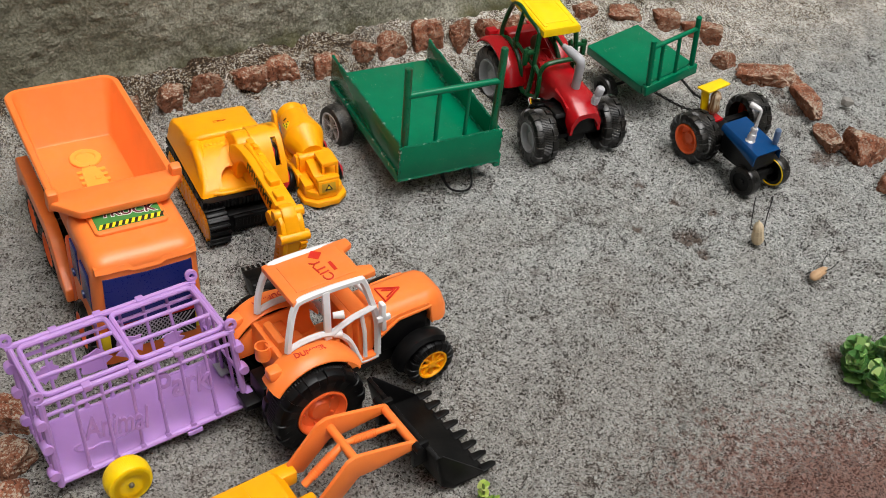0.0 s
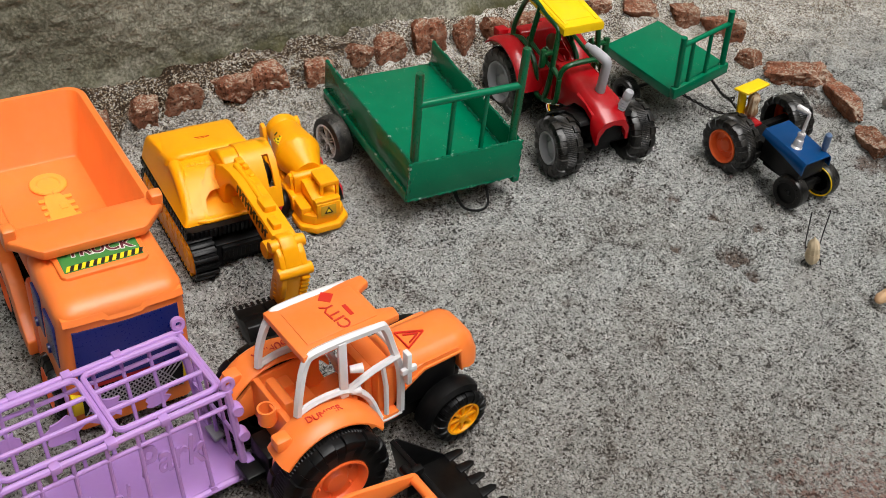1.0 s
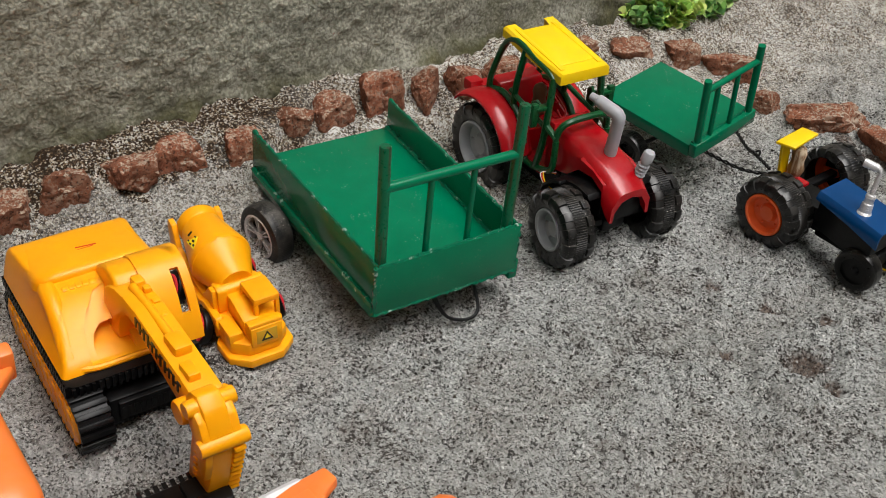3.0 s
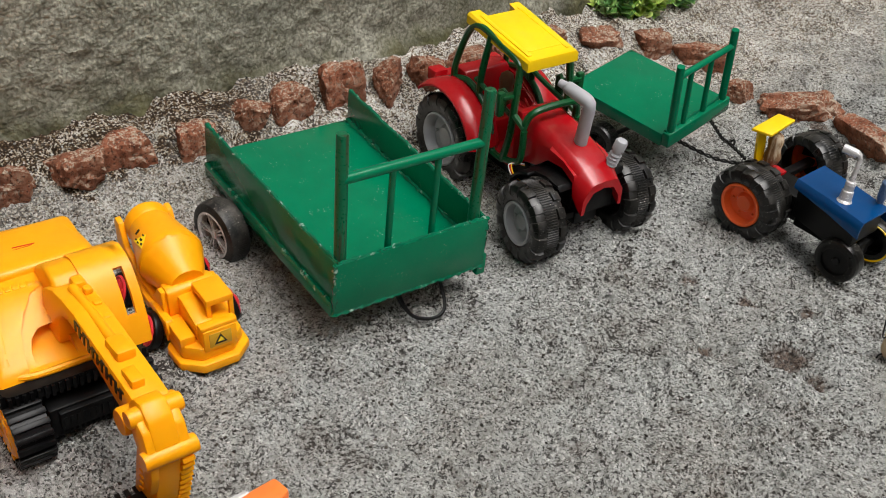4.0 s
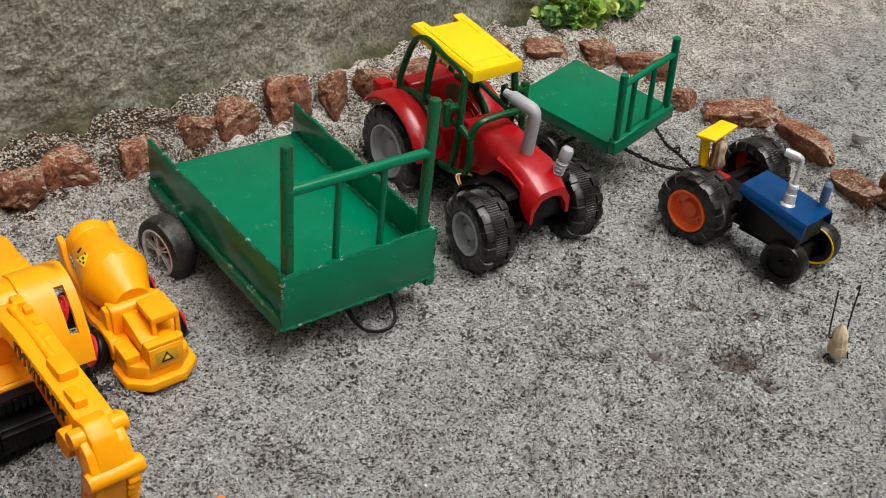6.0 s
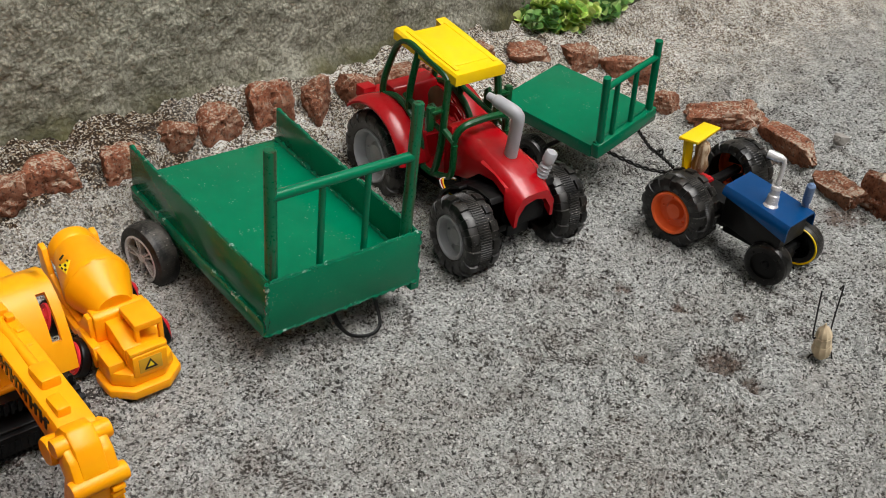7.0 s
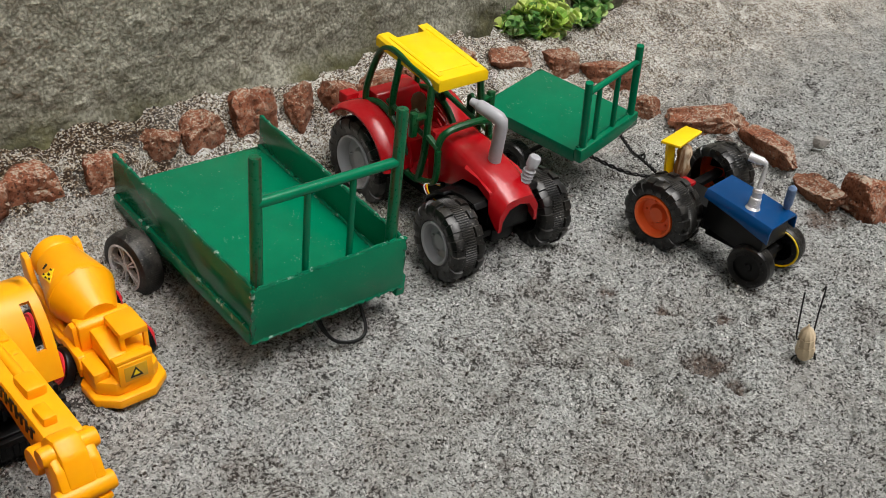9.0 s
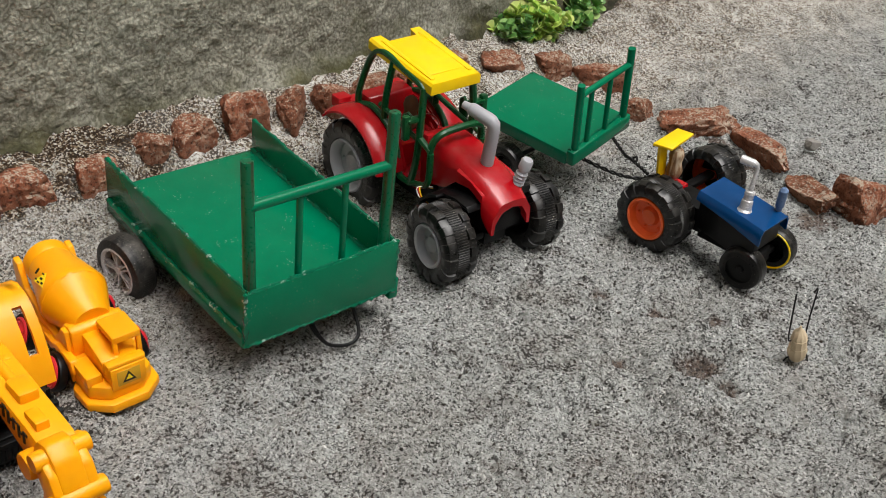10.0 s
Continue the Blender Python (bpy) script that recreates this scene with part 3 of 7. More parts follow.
def yard_wall():
    m = Matrix.Translation(WALL_AT) @ pose(0, 0, 0, 0, 0, WALL_TURN)
    xs = np.concatenate([np.linspace(-3.5, -0.52, 30), np.arange(-0.51, 1.2, 0.0035), np.linspace(1.21, 4.5, 30)])
    zs = np.concatenate([np.arange(-0.06, 0.36, 0.0035), np.linspace(0.365, 2.1, 30)])
    bm = bmesh.new()
    grid = []
    for z in zs:
        foot = 0.016 * math.exp(-max(z - 0.05, 0) ** 2 / 0.028 ** 2)
        d = foot * (0.3 + 1.1 * lumps(xs, 5, 0.12)) + (lumps(xs, z + 3, 0.06) - 0.5) * 0.004 + (lumps(xs + 7, z, 0.017) - 0.5) * 0.0026 + np.clip(lumps(xs, z + 9, 0.0085) - 0.5, 0, None) ** 0.7 * 0.005
        grid.append([bm.verts.new((x, -v, z)) for x, v in zip(xs, d)])
    for a, b in zip(grid, grid[1:]):
        for i in range(len(xs) - 1):
            bm.faces.new((a[i], a[i + 1], b[i + 1], b[i]))
    back = [bm.verts.new((x, 0.15, z)) for x, z in ((-3.5, -0.06), (4.5, -0.06), (4.5, 2.1), (-3.5, 2.1))]
    bm.faces.new(back)
    bm.faces.new([r[0] for r in grid] + [back[3], back[0]])
    bm.faces.new([back[1], back[2]] + [r[-1] for r in grid][::-1])
    bm.faces.new(grid[-1] + [back[2], back[3]])
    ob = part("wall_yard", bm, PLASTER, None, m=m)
    return tagged(ob, "rough weathered cement-plastered wall, mossy at its foot", "wall", kind="structure")


yard_wall()


def side_sky_block():
    """Plain unseen wall added beyond the trucks to keep sky light off that side."""
    bm = bmesh.new()
    box(bm, -0.15, 0.0, -1.19, 0.86, -0.05, 1.9, 0.004)
    ob = part("sky_block_side", bm, PLASTER, None, m=pose(-0.74, 0.05, 0, 0, 0, 6))
    return tagged(ob, "plain weathered cement-plastered wall, unseen, added to hold back sky light", "wall", kind="structure")


side_sky_block()


def back_sky_block():
    """Plain unseen wall added behind the path to darken near sand and fronts."""
    bm = bmesh.new()
    box(bm, -2.4, 0.8, -0.2, 0.0, -0.05, 2.3, 0.004)
    ob = part("sky_block_back", bm, PLASTER, None, m=pose(0.2, -1.15, 0, 0, 0, 0))
    return tagged(ob, "plain weathered cement-plastered wall, unseen, added to darken the near sand", "wall", kind="structure")


back_sky_block()


def open_side_sky_block():
    """Plain unseen wall added on the open side to darken upright faces."""
    bm = bmesh.new()
    box(bm, 0.0, 0.2, -1.8, 2.6, -0.05, 2.3, 0.004)
    ob = part("sky_block_open_side", bm, PLASTER, None, m=pose(2.1, -0.3, 0, 0, 0, -4))
    return tagged(ob, "plain weathered cement-plastered wall, unseen, added to hold back sky light", "wall", kind="structure")


open_side_sky_block()

# ---- home-made green trailer with raised sides ----


def wire_rim(parent, r, w):
    """A cast-look rim with five split spokes."""
    bm = bmesh.new()
    h = w / 2
    revolve(bm, [(r + 0.0006, h - 0.006), (r + 0.0006, h), (r - 0.001, h + 0.0006), (r - 0.0025, h - 0.001), (r - 0.003, h - 0.008)], 40)
    revolve(bm, [(0.0, h - 0.001), (0.003, h - 0.001), (0.0042, h - 0.002), (0.0045, h - 0.006)], 20)
    for i in range(5):
        for s in (-9, 9):
            t = pose(0, 0, 0, 0, 72 * i + s, 0)
            prism(bm, [(0.003, -0.0007), (r - 0.002, -0.0009), (r - 0.002, 0.0009), (0.003, 0.0007)], h - 0.006, h - 0.002, 0.0004, t)
    rim = part("rim", bm, SILVER, parent, "silver five-spoke rim")
    back = bmesh.new()
    revolve(back, [(r - 0.001, h - 0.010), (0, h - 0.010)], 32)
    part("brake_disc", back, BLACK, parent)


def green_trailer():
    root = thing("toy_trailer", pose(0.001, 1.1155, 0.0567, 0, 2.7, -63.9), "home-made green toy trailer with raised sides and front rail", "toy trailer")
    rng = random.Random(3)
    long, top, foot = 0.232, 0.0312, -0.0185
    half = lambda x: 0.0672 - 0.022 * x  # a little wider at the tail
    part("deck", slab(bmesh.new(), [(-long, -half(-long)), (-0.002, -half(0)), (-0.002, half(0)), (-long, half(-long))], -0.005, 0.0, 0.0006), GREEN, root)
    for s in (1, -1):
        wall = lambda x, d: s * (half(x) + d)
        part("side_panel", slab(bmesh.new(), [(-long - 0.001, wall(-long, 0)), (0, wall(0, 0)), (0, wall(0, 0.0032)), (-long - 0.001, wall(-long, 0.0032))], -0.010, top, 0.0007), GREEN, root)
        part("side_rail", slab(bmesh.new(), [(-long + 0.002, wall(-long, -0.004)), (0.001, wall(0, -0.004)), (0.001, wall(0, 0.0062)), (-long + 0.002, wall(-long, 0.0062))], -0.0215, -0.0102, 0.0012), GREEN, root)
        bm = bmesh.new()
        for d, z, r in ((0.0040, -0.0102, 0.0022), (-0.001, 0.0005, 0.0019), (0.0016, top, 0.0016)):
            tube(bm, [(-long + i * long / 70, wall(-long + i * long / 70, d), z + rng.uniform(-0.0006, 0.0006)) for i in range(71)], r, 6, True, 0.5, rng)
        part("glue_seam", bm, GLUE, root, "lumpy painted glue seam with pale chips")
    w = half(0)
    part("front_panel", box(bmesh.new(), 0.0004, 0.0038, -w - 0.004, w + 0.004, foot, top, 0.0007), GREEN, root)
    bm = bmesh.new()
    tube(bm, [(0.003, -w - 0.003 + i * (2 * w + 0.006) / 60, foot + rng.uniform(-0.0006, 0.0006)) for i in range(61)], 0.0018, 6, True, 0.4, rng)
    tube(bm, [(0.0021, -w - 0.002 + i * (2 * w + 0.004) / 60, top + rng.uniform(-0.0003, 0.0004)) for i in range(61)], 0.0014, 6, True, 0.5, rng)
    for s in (1, -1):
        tube(bm, [(0.002, s * (w + 0.0035), foot + i * (top - foot - 0.001) / 18) for i in range(19)], 0.0021, 6, True, 0.5, rng)
    part("glue_seam", bm, GLUE, root, "lumpy painted glue seam with pale chips")
    part("corner_block", box(bmesh.new(), -0.010, 0.003, w - 0.001, w + 0.008, foot - 0.010, -0.008, 0.0015), GREEN, root)
    for s, high in ((-1, 0.139), (1, 0.147)):
        bm = bmesh.new()
        tube(bm, [(-0.006, s * (w - 0.005), 0), (-0.006 + 0.001 * s, s * (w - 0.004), high - 0.001), (-0.006 + 0.001 * s, s * (w - 0.004), high)], [0.0050, 0.0048, 0.0042], 16)
        part("post", bm, POST, root, "green painted stick with brown streaks")
    bm = bmesh.new()
    tube(bm, [(-0.006, -w + 0.004, 0.101), (-0.005, w - 0.005, 0.101)], 0.0043, 14)
    part("top_rail", bm, GREEN, root)
    for y in (-0.020, 0.021):
        bm = bmesh.new()
        tube(bm, [(-0.006, y, 0), (-0.005, y, 0.099)], 0.0028, 10)
        part("baluster", bm, GREEN, root)
    for s in (-1, 1):
        m = Matrix.Translation((-0.172, s * 0.091, -0.0365)) @ pose(0, 0, 0, 0, 0, 0)
        if s < 0:
            m = Matrix.Translation((-0.166, -0.091, -0.0397)) @ pose(0, 0, 0, 0, 0, 192)
        t = part("wheel", tyre(bmesh.new(), 0.0302, 0.0215, 0.0214, 0, 84, 0.0007), SANDED, root, m=m)
        wire_rim(t, 0.0214, 0.0215)
    bm = bmesh.new()
    tube(bm, [(-0.168, -0.085, -0.039), (-0.172, 0.085, -0.0365)], 0.003, 8)
    part("axle", bm, BLACK, root)
    bm = bmesh.new()
    tube(bm, curve([(-0.024, -0.004, -0.016), (-0.010, -0.004, -0.034), (0.004, 0.004, -0.048), (0.012, 0.020, -0.050), (0.009, 0.032, -0.046), (-0.004, 0.036, -0.034), (-0.014, 0.034, -0.018)], 8), 0.0016, 8)
    tube(bm, curve([(-0.024, 0.002, -0.018), (-0.010, 0.0, -0.038), (0.003, 0.006, -0.050), (0.011, 0.020, -0.052)], 8), 0.0013, 8)
    part("hitch_loop", bm, WIRE, root, "loop of black insulated wire")
    return root


green_trailer()

# ---- flat green trailer ----


def flat_trailer():
    root = thing("toy_trailer", pose(0.3191, 1.3432, 0.0732, 8.9, 2.9, -55.7), "home-made green painted flat toy trailer with a front rail", "toy trailer")
    rng = random.Random(5)
    w, long = 0.0472, 0.1315
    part("deck", box(bmesh.new(), -long, 0, -w, w, -0.004, 0, 0.0006), GREEN, root)
    bm = bmesh.new()
    box(bm, -0.006, 0.003, -w - 0.002, w + 0.002, -0.013, 0.003, 0.0012)
    part("front_beam", bm, GREEN, root)
    for s in (1, -1):
        part("side_rail", box(bmesh.new(), -long, -0.0065, s * (w - 0.003), s * (w + 0.002), -0.015, -0.0002, 0.0008), GREEN, root)
        bm = bmesh.new()
        tube(bm, [(-0.002, s * (w - 0.006), 0), (-0.001, s * (w - 0.006), 0.081 + 0.003 * s)], 0.0040, 14)
        part("post", bm, GREEN, root)
    bm = bmesh.new()
    tube(bm, [(-0.001, -w + 0.006, 0.066), (-0.001, w - 0.006, 0.066)], 0.0034, 12)
    part("top_rail", bm, GREEN, root)
    for y in (-0.022, 0.009):
        bm = bmesh.new()
        tube(bm, [(-0.002, y, 0), (-0.001, y, 0.065)], 0.0027, 10)
        part("baluster", bm, GREEN, root)
    bm = bmesh.new()
    tube(bm, [(-0.004, -w + i * 2 * w / 30, 0.003) for i in range(31)], 0.0019, 6, True, 0.5, rng)
    part("glue_seam", bm, GLUE, root, "lumpy painted glue seam with pale chips")
    for s in (-1, 1):
        wheel(root, Matrix.Translation((-0.080, s * (w + 0.004), -0.046 if s < 0 else -0.060)) @ pose(0, 0, 0, 0, 0, 180 if s < 0 else 0), 0.021, 0.016, 0.013, BLACK, lugs=0, ribs=40)
    bm = bmesh.new()
    tube(bm, [(-0.080, -w, -0.046), (-0.080, w, -0.060)], 0.0025, 8)
    part("axle", bm, BLACK, root)
    bm = bmesh.new()
    back = root.matrix_basis.inverted()
    knot, hook = back @ Vector((0.386, 1.392, 0.014)), back @ Vector((0.368, 1.279, 0.036))
    low = back @ Vector((0.3878, 1.3329, 0.020))
    for run in ([(0, -0.0273, -0.016), Vector((0, -0.0273, -0.016)).lerp(low, 0.5) + Vector((0, 0, -0.006)), low, hook], [(0, 0.0247, -0.016), Vector((0, 0.0247, -0.016)).lerp(knot, 0.6) + Vector((0, 0, -0.004)), knot, low.lerp(knot, 0.35)]):
        line = curve(run, 22)
        for ph in (0, math.pi):
            tube(bm, [p + Vector((0, 0.0013 * math.cos(i * 0.75 + ph), 0.0013 * math.sin(i * 0.75 + ph))) for i, p in enumerate(line)], 0.0011, 6)
    tube(bm, curve([knot + Vector((-0.003, 0.002, 0.001)), knot + Vector((0.001, 0.004, 0.004)), knot + Vector((0.004, -0.001, 0.002)), knot + Vector((0, -0.004, 0.003)), knot + Vector((-0.003, 0.001, 0.002))], 5), 0.0013, 6)
    part("tow_wire", bm, WIRE, root, "twisted black tow wires")
    return root


flat_trailer()

# ---- red tractor ----


def arch(bm, pts, r, n=5):
    return tube(bm, curve(pts, n), r, 8)


def fender(bm, cx, cz, r0, r1, y0, y1, a0, a1, n=18):
    """A curved mudguard about a wheel at cx, cz, from angle a0 to a1 (degrees, 0 ahead, 90 up)."""
    rings = []
    for i in range(n + 1):
        a = radians(a0 + (a1 - a0) * i / n)
        c, s = math.cos(a), math.sin(a)
        ym, q = (y0 + y1) / 2, (y1 - y0)
        prof = [(r0, y0), (r1 - 0.002, y0), (r1, y0 + 0.15 * q), (r1 + 0.001, ym), (r1, y1 - 0.15 * q), (r1 - 0.004, y1), (r0 - 0.002, y1), (r0, y1 - 0.1 * q), (r0, y0 + 0.1 * q)]
        rings.append([(cx + k * c, y, cz + k * s) for k, y in prof])
    return loft(bm, rings)


def hood_loft(bm, secs):
    """Bonnet: x, half width below, half width above, z below, z above."""
    rings = []
    for x, wb, wt, zb, zt in secs:
        k = 0.35 * wt
        rings.append([(x, -wb, zb), (x, -wb * 0.98, zb + 0.55 * (zt - zb)), (x, -wt, zt - k * 0.9), (x, -wt + 0.4 * k, zt - 0.3 * k), (x, -wt + k * 1.1, zt), (x, 0, zt + 0.0006),
                      (x, wt - k * 1.1, zt), (x, wt - 0.4 * k, zt - 0.3 * k), (x, wt, zt - k * 0.9), (x, wb * 0.98, zb + 0.55 * (zt - zb)), (x, wb, zb)])
    return loft(bm, rings)


def red_tractor():
    root = thing("toy_tractor", pose(0.175, 1.2295, 0.001, 0.5, 0.9, -64.1), "glossy red plastic toy tractor with green cab frame and yellow roof", "toy tractor")
    cut = bmesh.new()
    loft(cut, [[(x, -0.0205, 0.044), (x, -0.0190, 0.060), (x, -0.0120, 0.0705), (x, 0.0, 0.0735), (x, 0.0120, 0.0705), (x, 0.0190, 0.060), (x, 0.0205, 0.044)] for x in (0.009, 0.030)])
    carve(part("bonnet", hood_loft(bmesh.new(), [(-0.078, 0.024, 0.022, 0.058, 0.109), (-0.046, 0.0245, 0.0218, 0.0675, 0.1055), (-0.030, 0.0245, 0.0214, 0.0810, 0.1015), (-0.010, 0.0245, 0.021, 0.0835, 0.0958),
        (0.0060, 0.0245, 0.0205, 0.0765, 0.0898), (0.0080, 0.0245, 0.0202, 0.0640, 0.0888), (0.016, 0.0242, 0.0192, 0.0550, 0.0840), (0.0225, 0.0235, 0.018, 0.0500, 0.0795)]), RED, root), cut)
    bm = bmesh.new()
    prism(bm, [(0.000, 0.044), (0.0150, 0.046), (0.0145, 0.0715), (0.000, 0.0715)], -0.0195, 0.0195, 0.001)
    part("grille", bm, BLACK, root)
    bm = bmesh.new()
    box(bm, -0.17, 0.005, -0.014, 0.014, 0.026, 0.052, 0.003)
    box(bm, -0.06, 0.004, -0.021, 0.021, 0.046, 0.072, 0.003)
    box(bm, -0.009, 0.003, -0.045, 0.045, 0.033, 0.041, 0.002)
    box(bm, -0.166, -0.150, -0.04, 0.04, 0.042, 0.050, 0.002)
    part("chassis", bm, BLACK, root)
    # cab tub: floor, seat box, seat back, sides sweeping into the mudguards
    bm = bmesh.new()
    box(bm, -0.155, -0.076, -0.031, 0.031, 0.050, 0.056, 0.002)
    box(bm, -0.204, -0.180, -0.030, 0.030, 0.070, 0.098, 0.003)
    part("cab_tub", bm, RED, root)
    part("seat", box(bmesh.new(), -0.178, -0.112, -0.027, 0.027, 0.056, 0.082, 0.004), RED, root)
    part("seat_back", prism(bmesh.new(), [(-0.184, 0.078), (-0.152, 0.078), (-0.164, 0.110), (-0.182, 0.112)], -0.027, 0.027, 0.003), RED, root)
    part("dashboard", box(bmesh.new(), -0.084, -0.074, -0.024, 0.024, 0.056, 0.108, 0.003), RED, root)
    for s in (1, -1):
        bm = bmesh.new()
        fender(bm, -0.160, 0.0455, 0.0560, 0.0600, s * 0.026, s * 0.058, 14, 136)
        prism(bm, [(-0.106, 0.052), (-0.103, 0.062), (-0.114, 0.086), (-0.150, 0.103), (-0.196, 0.094), (-0.202, 0.064)], s * 0.024, s * 0.028, 0.0008)
        part("mudguard", bm, RED, root)
        bm = bmesh.new()
        box(bm, -0.209, -0.194, s * 0.026, s * 0.042, 0.088, 0.101, 0.002)
        part("rear_lamp", bm, RED, root)
    for s in (1, -1):
        bm = bmesh.new()
        y = s * 0.0315
        k = s * 0.0285
        arch(bm, [(-0.176, y, 0.100), (-0.175, y, 0.116), (-0.167, k, 0.144), (-0.155, k, 0.162), (-0.140, k, 0.168), (-0.110, k, 0.163), (-0.086, k, 0.158), (-0.079, k, 0.154)], 0.0034)
        arch(bm, [(-0.079, k, 0.155), (-0.077, y, 0.122), (-0.080, y, 0.086), (-0.087, y, 0.055)], 0.0036)
        arch(bm, [(-0.126, k, 0.164), (-0.131, y, 0.128), (-0.133, y, 0.104)], 0.0034)
        arch(bm, [(-0.176, y, 0.101), (-0.152, y, 0.108), (-0.128, y, 0.100), (-0.113, y, 0.084), (-0.107, y, 0.062), (-0.103, y, 0.054), (-0.087, y, 0.054)], 0.0033)
        arch(bm, [(-0.080, y, 0.104), (-0.112, y, 0.110), (-0.140, y, 0.116)], 0.0026)
        arch(bm, [(-0.087, y, 0.055), (-0.068, y, 0.061), (-0.0605, y, 0.070), (-0.060, y, 0.098)], 0.0033)
        arch(bm, [(-0.060, y, 0.100), (-0.078, y, 0.107)], 0.0032)
        part("cab_side_frame", bm, GREEN_DARK, root)
        bm = bmesh.new()
        box(bm, -0.099, -0.088, s * 0.0325, s * 0.0365, 0.106, 0.124, 0.0012)
        tube(bm, [(-0.088, s * 0.032, 0.122), (-0.093, s * 0.034, 0.126), (-0.098, s * 0.034, 0.122)], 0.0018, 8)
        box(bm, -0.084, -0.076, s * 0.030, s * 0.046, 0.124, 0.128, 0.001)
        box(bm, -0.083, -0.077, s * 0.043, s * 0.050, 0.108, 0.132, 0.0012)
        part("mirror", bm, GREEN_DARK, root)
    bm = bmesh.new()
    arch(bm, [(-0.062, -0.031, 0.098), (-0.060, -0.0285, 0.110), (-0.057, -0.021, 0.1175), (-0.056, 0.0, 0.1195), (-0.057, 0.021, 0.1175), (-0.060, 0.0285, 0.110), (-0.062, 0.031, 0.098)], 0.0034, 6)
    part("windscreen_frame", bm, GREEN_DARK, root)
    # roof: a sagging tray with two prongs at the back
    bm = bmesh.new()
    slope = lambda x: 0.1600 + (x + 0.080) * -0.12
    pts = [(-0.068, -0.029), (-0.068, 0.029), (-0.146, 0.031), (-0.150, 0.031), (-0.163, 0.031), (-0.163, 0.019), (-0.149, 0.017), (-0.149, -0.017), (-0.163, -0.019), (-0.163, -0.031), (-0.150, -0.031)]
    low = [bm.verts.new((x, y, slope(x) - 0.006)) for x, y in pts]
    mid = [bm.verts.new((x, y, slope(x) + 0.002)) for x, y in pts]
    top = [bm.verts.new((x * 0.985 - 0.0018, y * 0.93, slope(x) + 0.0045)) for x, y in pts]
    for a, b in ((low, mid), (mid, top)):
        for i in range(len(pts)):
            j = (i + 1) % len(pts)
            bm.faces.new((a[i], a[j], b[j], b[i]))
    bm.faces.new(low[::-1])
    bm.faces.new(top)
    roof = part("roof", bm, LEMON, root)
    for y in (-0.022, 0.022):
        part("roof_rib", box(bmesh.new(), -0.038, 0.040, -0.0022, 0.0022, -0.001, 0.0008, 0.0004, pose(-0.115, y, slope(-0.115) + 0.0048, 0, 6.8, 0)), LEMON, roof)
    part("roof_panel", box(bmesh.new(), -0.034, 0.034, -0.020, 0.020, -0.002, 0.0008, 0.0006, pose(-0.116, 0, slope(-0.116) + 0.0044, 0, 6.8, 0)), LEMON, roof)
    # exhaust stack leaning back at the top
    bm = bmesh.new()
    tube(bm, [(-0.0200, 0.002, 0.0925), (-0.0198, 0.002, 0.0950), (-0.0195, 0.002, 0.0955), (-0.0130, 0.000, 0.1370), (-0.0128, -0.0005, 0.1400), (-0.0155, -0.0015, 0.1430), (-0.0180, -0.0025, 0.1440), (-0.0350, -0.0080, 0.1485), (-0.0365, -0.0085, 0.1488), (-0.0370, -0.0087, 0.1489), (-0.0440, -0.0105, 0.1500), (-0.0445, -0.0110, 0.1500)],
         [0.0078, 0.0076, 0.0062, 0.0060, 0.0062, 0.0064, 0.0064, 0.0060, 0.0052, 0.0042, 0.0036, 0.0012], 18)
    part("exhaust", bm, GREY, root)
    bm = bmesh.new()
    base, lean = Vector((0.008, 0.016, 0.083)), Vector((0.22, 0.14, 1)).normalized()
    prof = [(0, 0.0045)] + [(0.0025 + 0.0018 * i, 0.0060 if i % 2 else 0.0042) for i in range(9)] + [(0.0195, 0.0040), (0.0205, 0.0058), (0.029, 0.0058), (0.0305, 0.0048), (0.031, 0.002)]
    tube(bm, [base + lean * h for h, _ in prof], [r for _, r in prof], 14)
    part("air_filter", bm, GREY, root)
    for s in (1, -1):
        bm = bmesh.new()
        over = [(-0.059, 0.046), (-0.054, 0.058), (-0.044, 0.0680), (-0.030, 0.0735), (-0.014, 0.0765), (0.003, 0.0750), (0.005, 0.0725)]
        prism(bm, over + [(x + 0.0015, z - 0.0022) for x, z in over[::-1]], min(s * 0.020, s * 0.0385), max(s * 0.020, s * 0.0385), 0.0004)
        prism(bm, over[:4] + [(x + 0.0015, z - 0.0022) for x, z in over[3::-1]], min(s * 0.038, s * 0.047), max(s * 0.038, s * 0.047), 0.0004)
        part("front_mudguard", bm, BLACK, root)
        wheel(root, Matrix.Translation((-0.160, s * 0.041, 0.0455)) @ pose(0, 0, 0, 0, 0, 0 if s > 0 else 180), 0.0440, 0.031, 0.0275, GREY, lugs=15, ribs=108, deep=0.010, rim_label="grey plastic rim")
        wheel(root, Matrix.Translation((-0.008, 0.052 if s > 0 else -0.055, 0.0382)) @ pose(0, 0, 0, 0, 0, (0 if s > 0 else 180) - 5), 0.0360, 0.032, 0.0208, GREY, lugs=14, ribs=96, deep=0.008, rim_label="grey plastic rim")
    bm = bmesh.new()
    revolve(bm, [(0.0095, -0.001), (0.0108, 0), (0.0095, 0.001), (0.0085, 0)], 20, pose(-0.102, 0, 0.104, -55, 0, 90), close=True)
    tube(bm, [(-0.102, 0, 0.104), (-0.085, 0, 0.092)], 0.0014, 8)
    part("steering_wheel", bm, RED, root)
